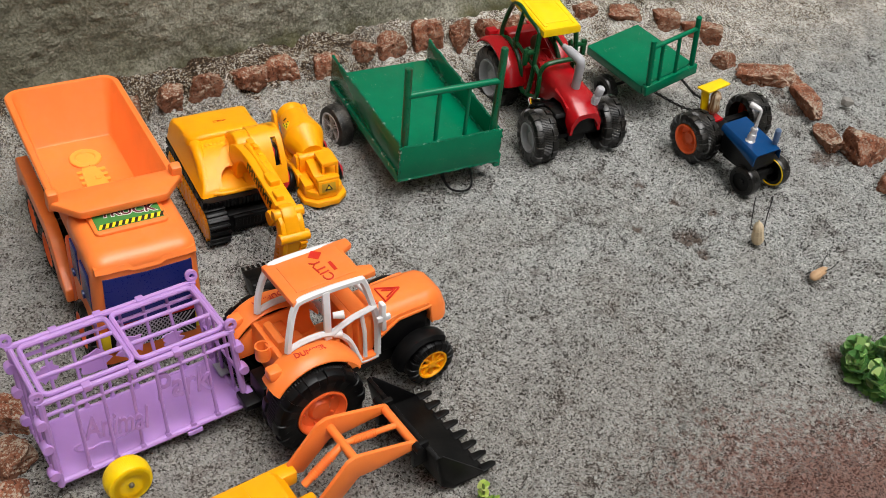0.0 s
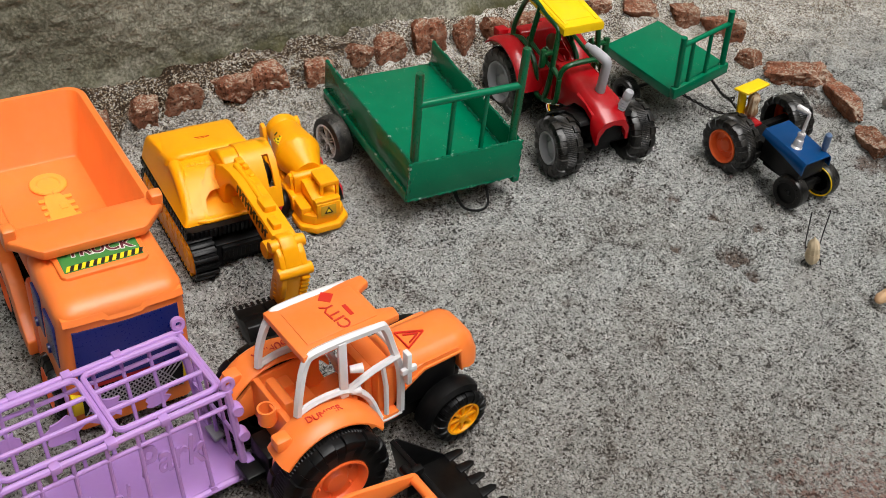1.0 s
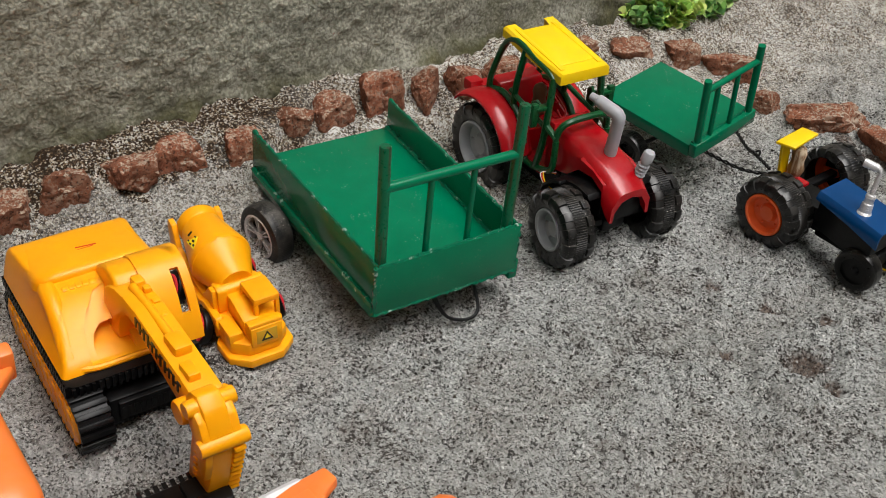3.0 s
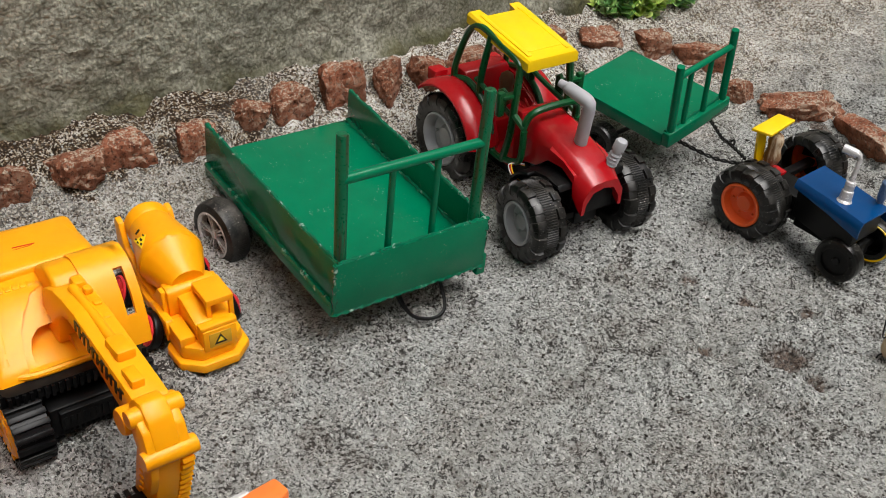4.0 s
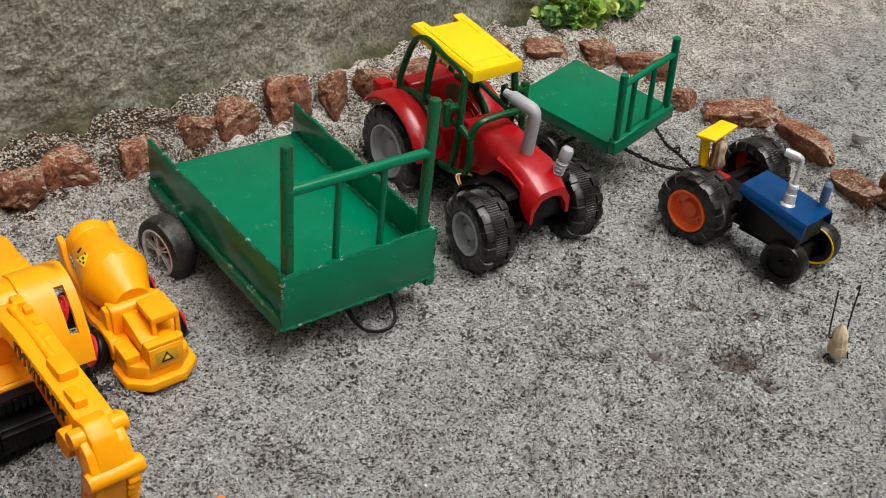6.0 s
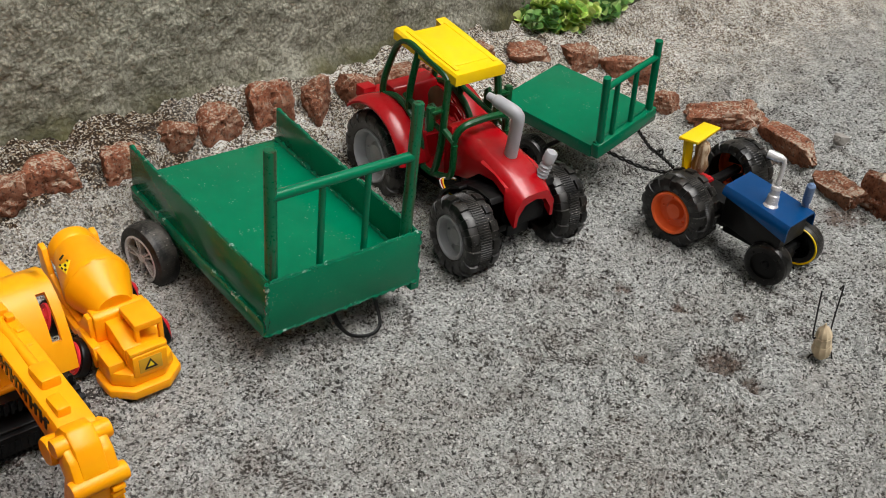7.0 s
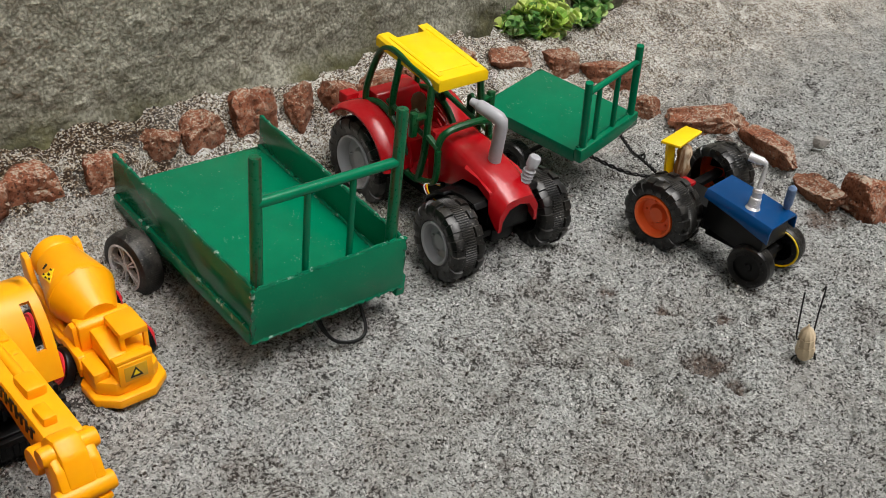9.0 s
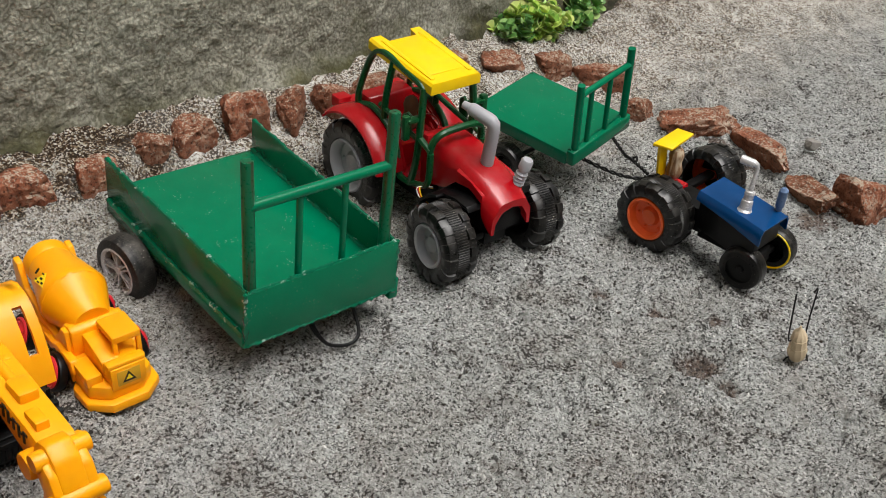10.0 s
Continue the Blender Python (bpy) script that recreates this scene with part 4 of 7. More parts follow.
    for k, (mat, dy) in enumerate(((LEMON, 0.0), (PRINT_RED, 0.002), (WHITE, 0.004))):
        bm = bmesh.new()
        tube(bm, curve([(-0.062, -0.024, 0.058 + dy * 0.4), (-0.066, -0.036 - dy, 0.062), (-0.058, -0.040, 0.056 - dy), (-0.05, -0.034, 0.048)], 5), 0.0006, 6)
        part("wire", bm, mat, root)
    return root


red_tractor()


def husk_figure(name, m, label, mat):
    """A driver made of a nut husk, as one plain shape."""
    bm = bmesh.new()
    rng = random.Random(11)
    prof = [(0.0, 0.002), (0.004, 0.0068), (0.010, 0.0085), (0.017, 0.0070), (0.021, 0.0066), (0.028, 0.0078), (0.034, 0.0062), (0.037, 0.002)]
    tube(bm, [(0, 0, h) for h, _ in prof], [r for _, r in prof], 16, True, 0.04, rng)
    ob = part(name, bm, mat, None, m=m)
    return tagged(ob, label, "figure")


husk_figure("driver_figure", pose(0.175, 1.2295, 0.001, 0.5, 0.9, -64.1) @ pose(-0.132, 0, 0.083), "plain brown nut-husk driver figure on the red tractor's seat", PINE)

# ---- blue tractor ----


def blue_tractor():
    root = thing("toy_tractor", pose(0.4172, 1.1845, 0.002, 3, 0.8, -60), "home-made blue and black toy tractor with big orange-rimmed wheels", "toy tractor")
    bm = bmesh.new()
    x0, x1, w = -0.051, 0.0265, 0.0235
    ring = lambda x, z, deep: [(x, -w, z - deep), (x, -w + 0.0008, z - 0.004), (x, -w + 0.004, z), (x, w - 0.004, z), (x, w - 0.0008, z - 0.004), (x, w, z - deep),
                         (x, w - 0.0014, z - deep), (x, w - 0.0022, z - 0.005), (x, w - 0.0048, z - 0.0014), (x, -w + 0.0048, z - 0.0014), (x, -w + 0.0022, z - 0.005), (x, -w + 0.0014, z - deep)]
    askew = Matrix(((1, 0, 0, 0), (-0.119, 1, 0, -0.0051), (0, 0, 1, 0), (0, 0, 0, 1)))
    loft(bm, [ring(x0, 0.0735, 0.008), ring(-0.01, 0.073, 0.012), ring(x1, 0.0710, 0.016)])
    bm.transform(askew)
    part("bonnet", bm, BLUE, root)
    part("engine_block", prism(bmesh.new(), [(-0.048, 0.034), (0.010, 0.030), (0.021, 0.044), (0.020, 0.0702), (-0.048, 0.0718)], -w + 0.003, w - 0.003, 0.0015, askew), BLACK, root)
    bm = bmesh.new()
    box(bm, -0.104, -0.044, -0.016, 0.016, 0.026, 0.052, 0.003)
    box(bm, -0.098, -0.088, -0.034, 0.07, 0.036, 0.043, 0.002)
    box(bm, -0.05, 0.020, -0.010, 0.010, 0.018, 0.034, 0.002)
    box(bm, 0.008, 0.016, -0.020, 0.026, 0.019, 0.025, 0.0015)
    part("chassis", bm, BLACK, root)
    bm = bmesh.new()
    box(bm, -0.108, -0.082, -0.018, 0.012, 0.048, 0.055, 0.002)
    part("seat", bm, RED, root, "red plastic seat")
    bm = bmesh.new()
    loft(bm, [[(-0.1055, y0, z), (-0.1030, y0, z), (-0.1030, y0 + 0.0125, z), (-0.1055, y0 + 0.0125, z)] for y0, z in ((-0.0110, 0.046), (-0.0195, 0.101))])
    slab(bm, [(-0.1065, -0.027), (-0.0875, -0.0215), (-0.0925, 0.0205), (-0.1100, 0.0170)], 0.1005, 0.1035, 0.0008)
    part("canopy", bm, LEMON, root, "yellow folded sheet canopy")
    bm = bmesh.new()
    foot, head = Vector((-0.0050, -0.0125, 0.0715)), Vector((-0.0058, -0.0050, 0.1150))
    at = lambda f: foot.lerp(head, f)
    tube(bm, [at(0), at(0.02), at(0.05), at(0.24), at(0.26), at(0.36), at(0.38), at(0.44), at(0.46), at(0.98)], [0.0078, 0.0072, 0.0058, 0.0054, 0.0046, 0.0044, 0.0050, 0.0046, 0.0024, 0.0020], 16)
    tube(bm, [at(0.96), (-0.0068, -0.0055, 0.1162), (-0.0085, -0.0060, 0.1168), (-0.0100, -0.0064, 0.1170), (-0.0215, -0.0094, 0.1182), (-0.0220, -0.0096, 0.1182)], [0.0020, 0.0026, 0.0032, 0.0040, 0.0042, 0.0030], 14)
    part("exhaust", bm, SILVER, root, "silver-painted exhaust stack")
    bm = bmesh.new()
    tube(bm, [(0.0150, 0.0130, 0.0705), (0.0155, 0.0122, 0.0765), (0.0156, 0.0120, 0.0770), (0.0172, 0.0100, 0.0950), (0.0173, 0.0098, 0.0975)], [0.0034, 0.003, 0.0042, 0.0042, 0.002], 12)
    part("air_filter", bm, coated("pale_blue_paint", lin(96, 118, 150), 0.3, dust=0.05), root, "pale blue-grey painted air filter")
    wheel(root, Matrix.Translation((-0.0865, -0.0316, 0.0352)) @ pose(0, 0, 0, 0, 0, 180), 0.0350, 0.034, 0.0218, ORANGE_DEEP, lugs=15, ribs=108, deep=0.008, rim_label="orange plastic rim")
    hollow = part("wheel", tyre(bmesh.new(), 0.0330, 0.034, 0.0285, 15, 72, 0.002), RUBBER, root, m=Matrix.Translation((-0.094, 0.073, 0.033)) @ pose(0, 0, 0, -4, 0, -6))
    bm = bmesh.new()
    revolve(bm, [(0.0287, 0.004), (0.0287, 0.013), (0.0230, 0.013), (0.0230, 0.011), (0.0270, 0.010), (0.0270, 0.004)], 40, close=True)
    for i in range(3):
        prism(bm, [(0.003, -0.004), (0.0235, -0.0080), (0.0235, 0.0080), (0.003, 0.004)], 0.010, 0.013, 0.0006, pose(0, 0, 0, 0, 120 * i + 35, 0))
    part("rim", bm, ORANGE_DEEP, hollow, "orange three-spoked rim")
    # black disc added behind the spokes to stand for the hollow's dark inside
    bm = bmesh.new()
    revolve(bm, [(0.0280, 0.0132), (0.0280, 0.0150), (0, 0.0150), (0, 0.0132)], 36)
    part("dark_backing", bm, BLACK, hollow)
    for s in (-1, 1):
        t = part("wheel", tyre(bmesh.new(), 0.0215, 0.017, 0.0170, 0, 90 if s > 0 else 0, 0.0016), RUBBER, root, m=Matrix.Translation((0.012, s * (0.030 if s > 0 else 0.023), 0.0215)) @ pose(0, 0, 0, 0, 0, (0 if s > 0 else 180) + (6 if s < 0 else 8)))
        bm = bmesh.new()
        revolve(bm, [(0.0172, 0.0045), (0.0168, 0.0065), (0.015, 0.0058), (0.004, 0.0055), (0.003, 0.0075), (0.0, 0.0076)], 36)
        part("hub_cap", bm, BLACK, t)
        if s > 0:
            bm = bmesh.new()
            revolve(bm, [(0.0185, -0.0086), (0.0200, -0.0092), (0.0204, -0.0084), (0.0186, -0.0078)], 40, close=True)
            part("stripe_ring", bm, LEMON, t, "thin yellow ring")
    return root


blue_tractor()
husk_figure("driver_figure", pose(0.4172, 1.1845, 0.002, 3, 0.8, -60) @ pose(-0.096, 0.002, 0.0575) @ Matrix.Diagonal((0.98, 0.98, 0.98, 1)), "plain brown peanut-shell driver figure on the blue tractor's seat", coated("weathered_shell", lin(140, 104, 70), 0.75, var=0.4, dust=0.1, grain=1.0, chips=lin(206, 188, 160), streak=True))

# ---- cement mixer ----


def mixer():
    root = thing("toy_cement_mixer", pose(-0.1640, 1.0850, 0.0012, 1.5, 0, -63.6), "small amber-yellow plastic toy cement mixer truck with red wheels", "toy truck")
    q = 0.0045
    bm = bmesh.new()
    slab(bm, [(0.026, q - 0.014), (0.026, q + 0.014), (0.013, q + 0.029), (-0.010, q + 0.030), (-0.016, q + 0.026), (-0.016, q - 0.026), (-0.010, q - 0.030), (0.013, q - 0.029)], 0.004, 0.012, 0.0014)
    slab(bm, [(0.020, q - 0.013), (0.020, q + 0.013), (0.009, q + 0.025), (-0.014, q + 0.026), (-0.014, q - 0.026), (0.009, q - 0.025)], 0.012, 0.024, 0.0018)
    box(bm, -0.122, -0.012, q - 0.023, q + 0.023, 0.016, 0.028, 0.002)
    for s in (1, -1):
        prism(bm, [(-0.120, 0.020), (-0.118, 0.029), (-0.050, 0.029), (-0.042, 0.033), (-0.014, 0.033), (-0.010, 0.024), (-0.016, 0.012), (-0.022, 0.024), (-0.046, 0.026), (-0.054, 0.020), (-0.070, 0.022), (-0.078, 0.027), (-0.106, 0.027)],
              q + s * 0.021, q + s * 0.0275, 0.0012)
    body = part("body", bm, YELLOW, root)
    # cab: nose box, step, engine cover, open cabin with its roof
    nose = part("nose", box(bmesh.new(), 0.000, 0.0215, q - 0.011, q + 0.0165, 0.020, 0.0395, 0.0014), YELLOW, root)
    part("nose_ledge", box(bmesh.new(), 0.012, 0.0205, q - 0.012, q + 0.0175, 0.0392, 0.0430, 0.0012), YELLOW, nose)
    part("engine_cover", prism(bmesh.new(), [(-0.034, 0.026), (0.010, 0.026), (0.009, 0.040), (-0.016, 0.046), (-0.034, 0.046)], q - 0.012, q + 0.002, 0.0012), YELLOW, root)
    part("step", box(bmesh.new(), -0.018, 0.010, q - 0.0255, q - 0.013, 0.022, 0.031, 0.0014), YELLOW, root)
    bm = bmesh.new()
    box(bm, -0.0225, 0.0075, q - 0.001, q + 0.0225, 0.026, 0.034, 0.0012)
    cabin = part("cabin", bm, YELLOW, root)
    part("cabin_roof", box(bmesh.new(), -0.022, 0.0075, q - 0.001, q + 0.0215, 0.0505, 0.0565, 0.0013), YELLOW, cabin)
    for x, y in ((-0.0205, 0.001), (-0.0205, 0.0195), (0.0050, 0.0195), (0.0050, 0.001)):
        part("cabin_post", box(bmesh.new(), x - 0.0020, x + 0.0020, q + y - 0.0018, q + y + 0.0018, 0.030, 0.052, 0.0005), YELLOW, cabin)
    # cradle: raised rear yoke, rails that rise to a front yoke
    for s in (1, -1):
        bm = bmesh.new()
        prism(bm, [(-0.126, 0.028), (-0.128, 0.060), (-0.124, 0.066), (-0.116, 0.064), (-0.108, 0.044), (-0.070, 0.033), (-0.052, 0.033), (-0.044, 0.040), (-0.036, 0.050), (-0.028, 0.050), (-0.026, 0.028)], q + s * 0.0185, q + s * 0.0235, 0.0010)
        part("drum_rail", bm, YELLOW, root)
    bm = bmesh.new()
    prism(bm, [(-0.048, 0.028), (-0.040, 0.050), (-0.030, 0.053), (-0.024, 0.050), (-0.024, 0.028)], q - 0.020, q + 0.020, 0.002)
    part("front_yoke", bm, YELLOW, root)
    bm = bmesh.new()
    prof = [(0.0, -0.002), (0.009, -0.0015), (0.0165, 0.0), (0.0188, 0.003), (0.0190, 0.011), (0.0180, 0.0135), (0.0186, 0.016), (0.0265, 0.052), (0.0272, 0.055), (0.0266, 0.0585), (0.0150, 0.090), (0.0, 0.0905)]
    turn = Matrix.Translation((-0.120, q, 0.0600)) @ pose(0, 0, 0, 0, 8, 0) @ pose(0, 0, 0, 0, 0, -90)
    revolve(bm, prof[:10] + [(0.012, 0.0600)], 36, turn)
    revolve(bm, [(0.0272, 0.0575)] + prof[9:], 15, turn @ pose(0, 0, 0, 0, 10, 0))
    drum = part("drum", bm, YELLOW, root, smooth=32)
    bm = bmesh.new()
    lift = Matrix.Translation((-0.0740, -0.0142, 0.0718)) @ pose(0, 0, 0, -45, 6, 9) @ Matrix.Diagonal((0.8, 1, 0.8, 1))
    prism(bm, [(-0.007, -0.006), (0.008, -0.006), (0.001, 0.007)], -0.0005, 0.0003, 0, lift)
    sticker = part("sticker", bm, PRINT_YELLOW, drum, "small printed warning sticker")
    bm = bmesh.new()
    for a, b, c, d in ((-0.002, 0.0005, 0.004, 0.0055), (-0.006, -0.004, -0.004, -0.0025), (-0.002, 0.001, -0.005, -0.0035), (0.003, 0.0055, -0.004, -0.002), (-0.001, 0.002, -0.001, 0.0012), (-0.0105, -0.0085, 0.000, 0.006)):
        prism(bm, [(a, c), (b, c), (b, d), (a, d)], -0.0010, -0.0004, 0, lift)
    part("sticker_print", bm, PRINT_BLACK, sticker)
    bm = bmesh.new()
    box(bm, 0.0213, 0.0219, q - 0.0065, q + 0.0115, 0.0235, 0.0365, 0.0003)
    plate = part("front_sticker", bm, coated("ochre_print", lin(206, 156, 30), 0.4, dust=0.05), nose, "ochre warning sticker with a black triangle")
    bm = bmesh.new()
    tri = lambda k: [(0.0025 + 0.0 * k, 0.0050 * k), (0.0025 + 0.0052 * k, -0.0040 * k), (0.0025 - 0.0052 * k, -0.0040 * k)]
    prism(bm, tri(1.0), 0, 0.0004, 0, Matrix.Translation((0.0219, q, 0.0300)) @ pose(0, 0, 0, 0, 0, 90) @ Matrix.Diagonal((1, -1, 1, 1)))
    part("triangle", bm, PRINT_BLACK, plate)
    bm = bmesh.new()
    prism(bm, tri(0.52), 0.0004, 0.0006, 0, Matrix.Translation((0.0219, q, 0.0300)) @ pose(0, 0, 0, 0, 0, 90) @ Matrix.Diagonal((1, -1, 1, 1)))
    part("triangle_centre", bm, PRINT_YELLOW, plate)
    for x in (-0.032, -0.092):
        for s in (-1, 1):
            t = part("wheel", tyre(bmesh.new(), 0.0155, 0.008, 0.0128, 0, 0), BLACK, root, m=Matrix.Translation((x, q + s * (0.0340 if s < 0 else 0.0315), 0.0152)) @ pose(0, 0, 0, 0, 0, 180 if s < 0 else 0) @ pose(0, 0, 0, 22 if s < 0 else 8, 0, 0))
            bm = bmesh.new()
            revolve(bm, [(0.0129, 0.001), (0.0128, 0.0044), (0.0116, 0.0058), (0.0102, 0.0046), (0.0060, 0.0062), (0.0046, 0.0084), (0, 0.0090)], 28)
            for i in range(5):
                box(bm, 0.004, 0.0090, 0.0050, 0.0062, -0.0008, 0.0008, 0, pose(0, 0, 0, 0, 72 * i, 0))
            part("hub_cap", bm, RED_WHEEL, t, "red plastic hub")
    return root


mixer()

# ---- excavator ----


def crawler(bm, x0, x1, y0, y1, z1, teeth=54):
    """A belt round two end drums, with cross bars."""
    r = z1 / 2
    path, n = [], 9
    for i in range(n):
        a = radians(-90 + 180 * i / (n - 1))
        path.append((x1 - r + r * math.cos(a), r + r * math.sin(a)))
    for i in range(n):
        a = radians(90 + 180 * i / (n - 1))
        path.append((x0 + r + r * math.cos(a), r + r * math.sin(a)))
    inner = [(x0 + r + (x - x0 - r) * (1 - 0.003 / r) if x < x0 + r else (x1 - r + (x - x1 + r) * (1 - 0.003 / r) if x > x1 - r else x), r + (z - r) * (1 - 0.003 / r)) for x, z in path]
    loft(bm, [[(x, y, z) for x, z in ring] for ring, y in ((path, y0), (path, y1), (inner, y1), (inner, y0), (path, y0))], (False, False))
    total = [0]
    for a, b in zip(path, path[1:] + path[:1]):
        total.append(total[-1] + math.dist(a, b))
    bars = []
    for k in range(teeth):
        d = total[-1] * k / teeth
        i = max(j for j in range(len(path)) if total[j] <= d)
        a, b = path[i], path[(i + 1) % len(path)]
        f = (d - total[i]) / max(1e-9, total[i + 1] - total[i])
        ang = math.degrees(math.atan2(b[1] - a[1], b[0] - a[0]))
        bars.append(pose(a[0] + f * (b[0] - a[0]), 0, a[1] + f * (b[1] - a[1]), 0, -ang, 0))
    return bars


def excavator():
    root = thing("toy_excavator", pose(-0.2672, 1.0688, 0.0036, -0.5, 1.6, -60.9), "amber-yellow plastic toy excavator with black tracks and bucket", "toy excavator")
    for s, y0, y1 in ((-1, -0.061, -0.037), (1, 0.020, 0.043)):
        bm = bmesh.new()
        bars = crawler(bm, -0.089, 0.090, y0, y1, 0.045)
        t = part("track", bm, BLACK, root, smooth=0)
        first = part("track_bar", box(bmesh.new(), -0.0021, 0.0021, y0 - 0.0006, y1 + 0.0006, -0.0028, 0.0014, 0.0005), BLACK, t, m=bars[0])
        for m in bars[1:]:
            ob = new("track_bar", first.data)
            ob.parent, ob.matrix_basis = t, m
        face = y0 if s < 0 else y1
        bm = bmesh.new()
        prism(bm, [(-0.081, 0.012), (-0.070, 0.006), (0.070, 0.006), (0.082, 0.014), (0.084, 0.026), (0.077, 0.038), (-0.076, 0.038), (-0.084, 0.026)], face - s * 0.016, face + s * 0.0006, 0.0012)
        for i in range(9):
            revolve(bm, [(0.0, 0.0006), (0.006, 0.0006), (0.0068, -0.001)], 14, Matrix.Translation((-0.068 + 0.017 * i, face + s * 0.0006, 0.018)) @ pose(0, 0, 0, 0, 0, 0 if s > 0 else 180))
            box(bm, -0.071 + 0.017 * i, -0.064 + 0.017 * i, face, face + s * 0.0018, 0.029, 0.036, 0.0005)
        for i in range(17):
            x = -0.073 + 0.0088 * i
            box(bm, x, x + 0.0046, face - s * 0.006, face + s * 0.0010, 0.0375, 0.0415, 0.0006)
            box(bm, x, x + 0.0046, face - s * 0.006, face + s * 0.0010, 0.0030, 0.0065, 0.0006)
        part("track_frame", bm, YELLOW, t, "yellow roller frame")
    bm = bmesh.new()
    box(bm, -0.072, 0.074, -0.034, 0.021, 0.010, 0.036, 0.002)
    box(bm, 0.070, 0.078, -0.028, 0.016, 0.018, 0.034, 0.0015)
    for i in range(9):
        box(bm, 0.0775, 0.0788, -0.026 + 0.0045 * i, -0.0236 + 0.0045 * i, 0.021, 0.030, 0)
    for i in range(14):
        box(bm, 0.0738, 0.0752, -0.033 + 0.0038 * i, -0.031 + 0.0038 * i, 0.0115, 0.0135, 0)
    revolve(bm, [(0.026, 0.034), (0.026, 0.048)], 24, pose(0, -0.007, 0, 90, 0, 0))
    part("undercarriage", bm, BLACK, root)
    bm = bmesh.new()
    stack(bm, [(-0.010, -0.010, 0.045, 0.154, 0.098, 0.008), (-0.010, -0.010, 0.0555, 0.157, 0.100, 0.008)], 4)
    for i in range(32):
        for s in (-1, 1):
            x = -0.086 + i * 0.0048
            box(bm, x, x + 0.0024, -0.010 + s * 0.048, -0.010 + s * 0.0512, 0.0456, 0.0548, 0)
    for i in range(20):
        y = -0.057 + i * 0.0048
        box(bm, 0.067, 0.0702, y, y + 0.0024, 0.0456, 0.0548, 0)
    part("deck_skirt", bm, BLACK, root, "black ribbed skirt")
    bm = bmesh.new()
    # hull: one side outline carried across, rounded at both flanks, leaning in towards the roof
    outline = [(-0.0870, 0.0555), (-0.0870, 0.0610), (-0.0862, 0.0710), (-0.0845, 0.0785), (-0.0810, 0.0832), (-0.0750, 0.0858), (-0.0560, 0.0880), (-0.0300, 0.0895), (-0.0130, 0.0894), (-0.0030, 0.0888), (0.0030, 0.0880), (0.0075, 0.0866),
               (0.0180, 0.0832), (0.0310, 0.0755), (0.0440, 0.0690), (0.0525, 0.0640), (0.0568, 0.0595), (0.0580, 0.0555)]
    mid, flank = -0.0100, 0.0500
    rings = []
    for y, pull in ((-1, 0.060), (-0.988, 0.030), (-0.965, 0.010), (-0.93, 0), (-0.5, 0), (0, -0.010), (0.5, 0), (0.93, 0), (0.965, 0.010), (0.988, 0.030), (1, 0.060)):
        ring = []
        for x, z in outline:
            up = (z - 0.0555) / 0.04
            lean = 1 - up * (0.06 + 0.12 * max((x + 0.075) / 0.075, 0))
            ring.append((-0.014 + (x + 0.014) * (1 - pull), mid + 0.005 * up + y * flank * lean, 0.0555 + (z - 0.0555) * (1 - 1.6 * pull)))
        rings.append(ring)
    loft(bm, rings)
    # a shallow arched recess in the sloping front, with a deeper arch inside it
    shell = part("upper_body", bm, YELLOW, root)
    slope = lambda z: 0.0580 - (z - 0.0570) * 1.62
    outer = [(-0.0385, 0.0570), (-0.0375, 0.0660), (-0.0335, 0.0755), (-0.0265, 0.0828), (-0.0165, 0.0880), (-0.0040, 0.0900), (0.0080, 0.0885), (0.0130, 0.0850), (0.0130, 0.0570)]
    inner = [(-0.0310, 0.0572), (-0.0305, 0.0630), (-0.0275, 0.0680), (-0.0205, 0.0718), (-0.0110, 0.0722), (-0.0040, 0.0690), (-0.0010, 0.0630), (-0.0010, 0.0572)]
    for arc, back, far_back in ((outer, 0.0035, 0.14), (inner, 0.0230, 0.20)):
        cut = bmesh.new()
        loft(cut, [[(slope(z) - back - (0.09 - z) * far_back, y * 0.95 - 0.0006, 0.0568 + (z - 0.0568) * 0.97) for y, z in arc], [(0.12, y * 1.04, z * 1.03) for y, z in arc]])
        carve(shell, cut)
    # raised engine hood with soft shoulders
    bm = bmesh.new()
    stack(bm, [(-0.0470, -0.0050, 0.0850, 0.0700, 0.0960, 0.014), (-0.0466, -0.0050, 0.0910, 0.0690, 0.0935, 0.014), (-0.0464, -0.0050, 0.0938, 0.0670, 0.0900, 0.013), (-0.0466, -0.0050, 0.0954, 0.0630, 0.0850, 0.012),
               (-0.0470, -0.0050, 0.0964, 0.0560, 0.0760, 0.010), (-0.0470, -0.0050, 0.0968, 0.0400, 0.0560, 0.008), (-0.0470, -0.0050, 0.0969, 0.0200, 0.0300, 0.006)], 8)
    for v in bm.verts:
        v.co.z += 0.0012 + 0.15 * (v.co.x + 0.0135) - 0.0036 * ((v.co.y + 0.005) / 0.045) ** 2
    part("engine_hood", bm, YELLOW, shell, smooth=60)
    # soft saddle between the hood and the boom's root
    part("boom_root", prism(bmesh.new(), [(-0.016, 0.088), (-0.012, 0.0955), (-0.004, 0.1010), (0.004, 0.1062), (0.014, 0.1102), (0.026, 0.1085), (0.034, 0.1025), (0.034, 0.082), (0.010, 0.076), (-0.012, 0.080)], -0.0065, 0.0340, 0.0030), YELLOW, shell, smooth=60)
    # rounded corner pillar that runs down the sloping front, and a lip along the foot
    bm = bmesh.new()
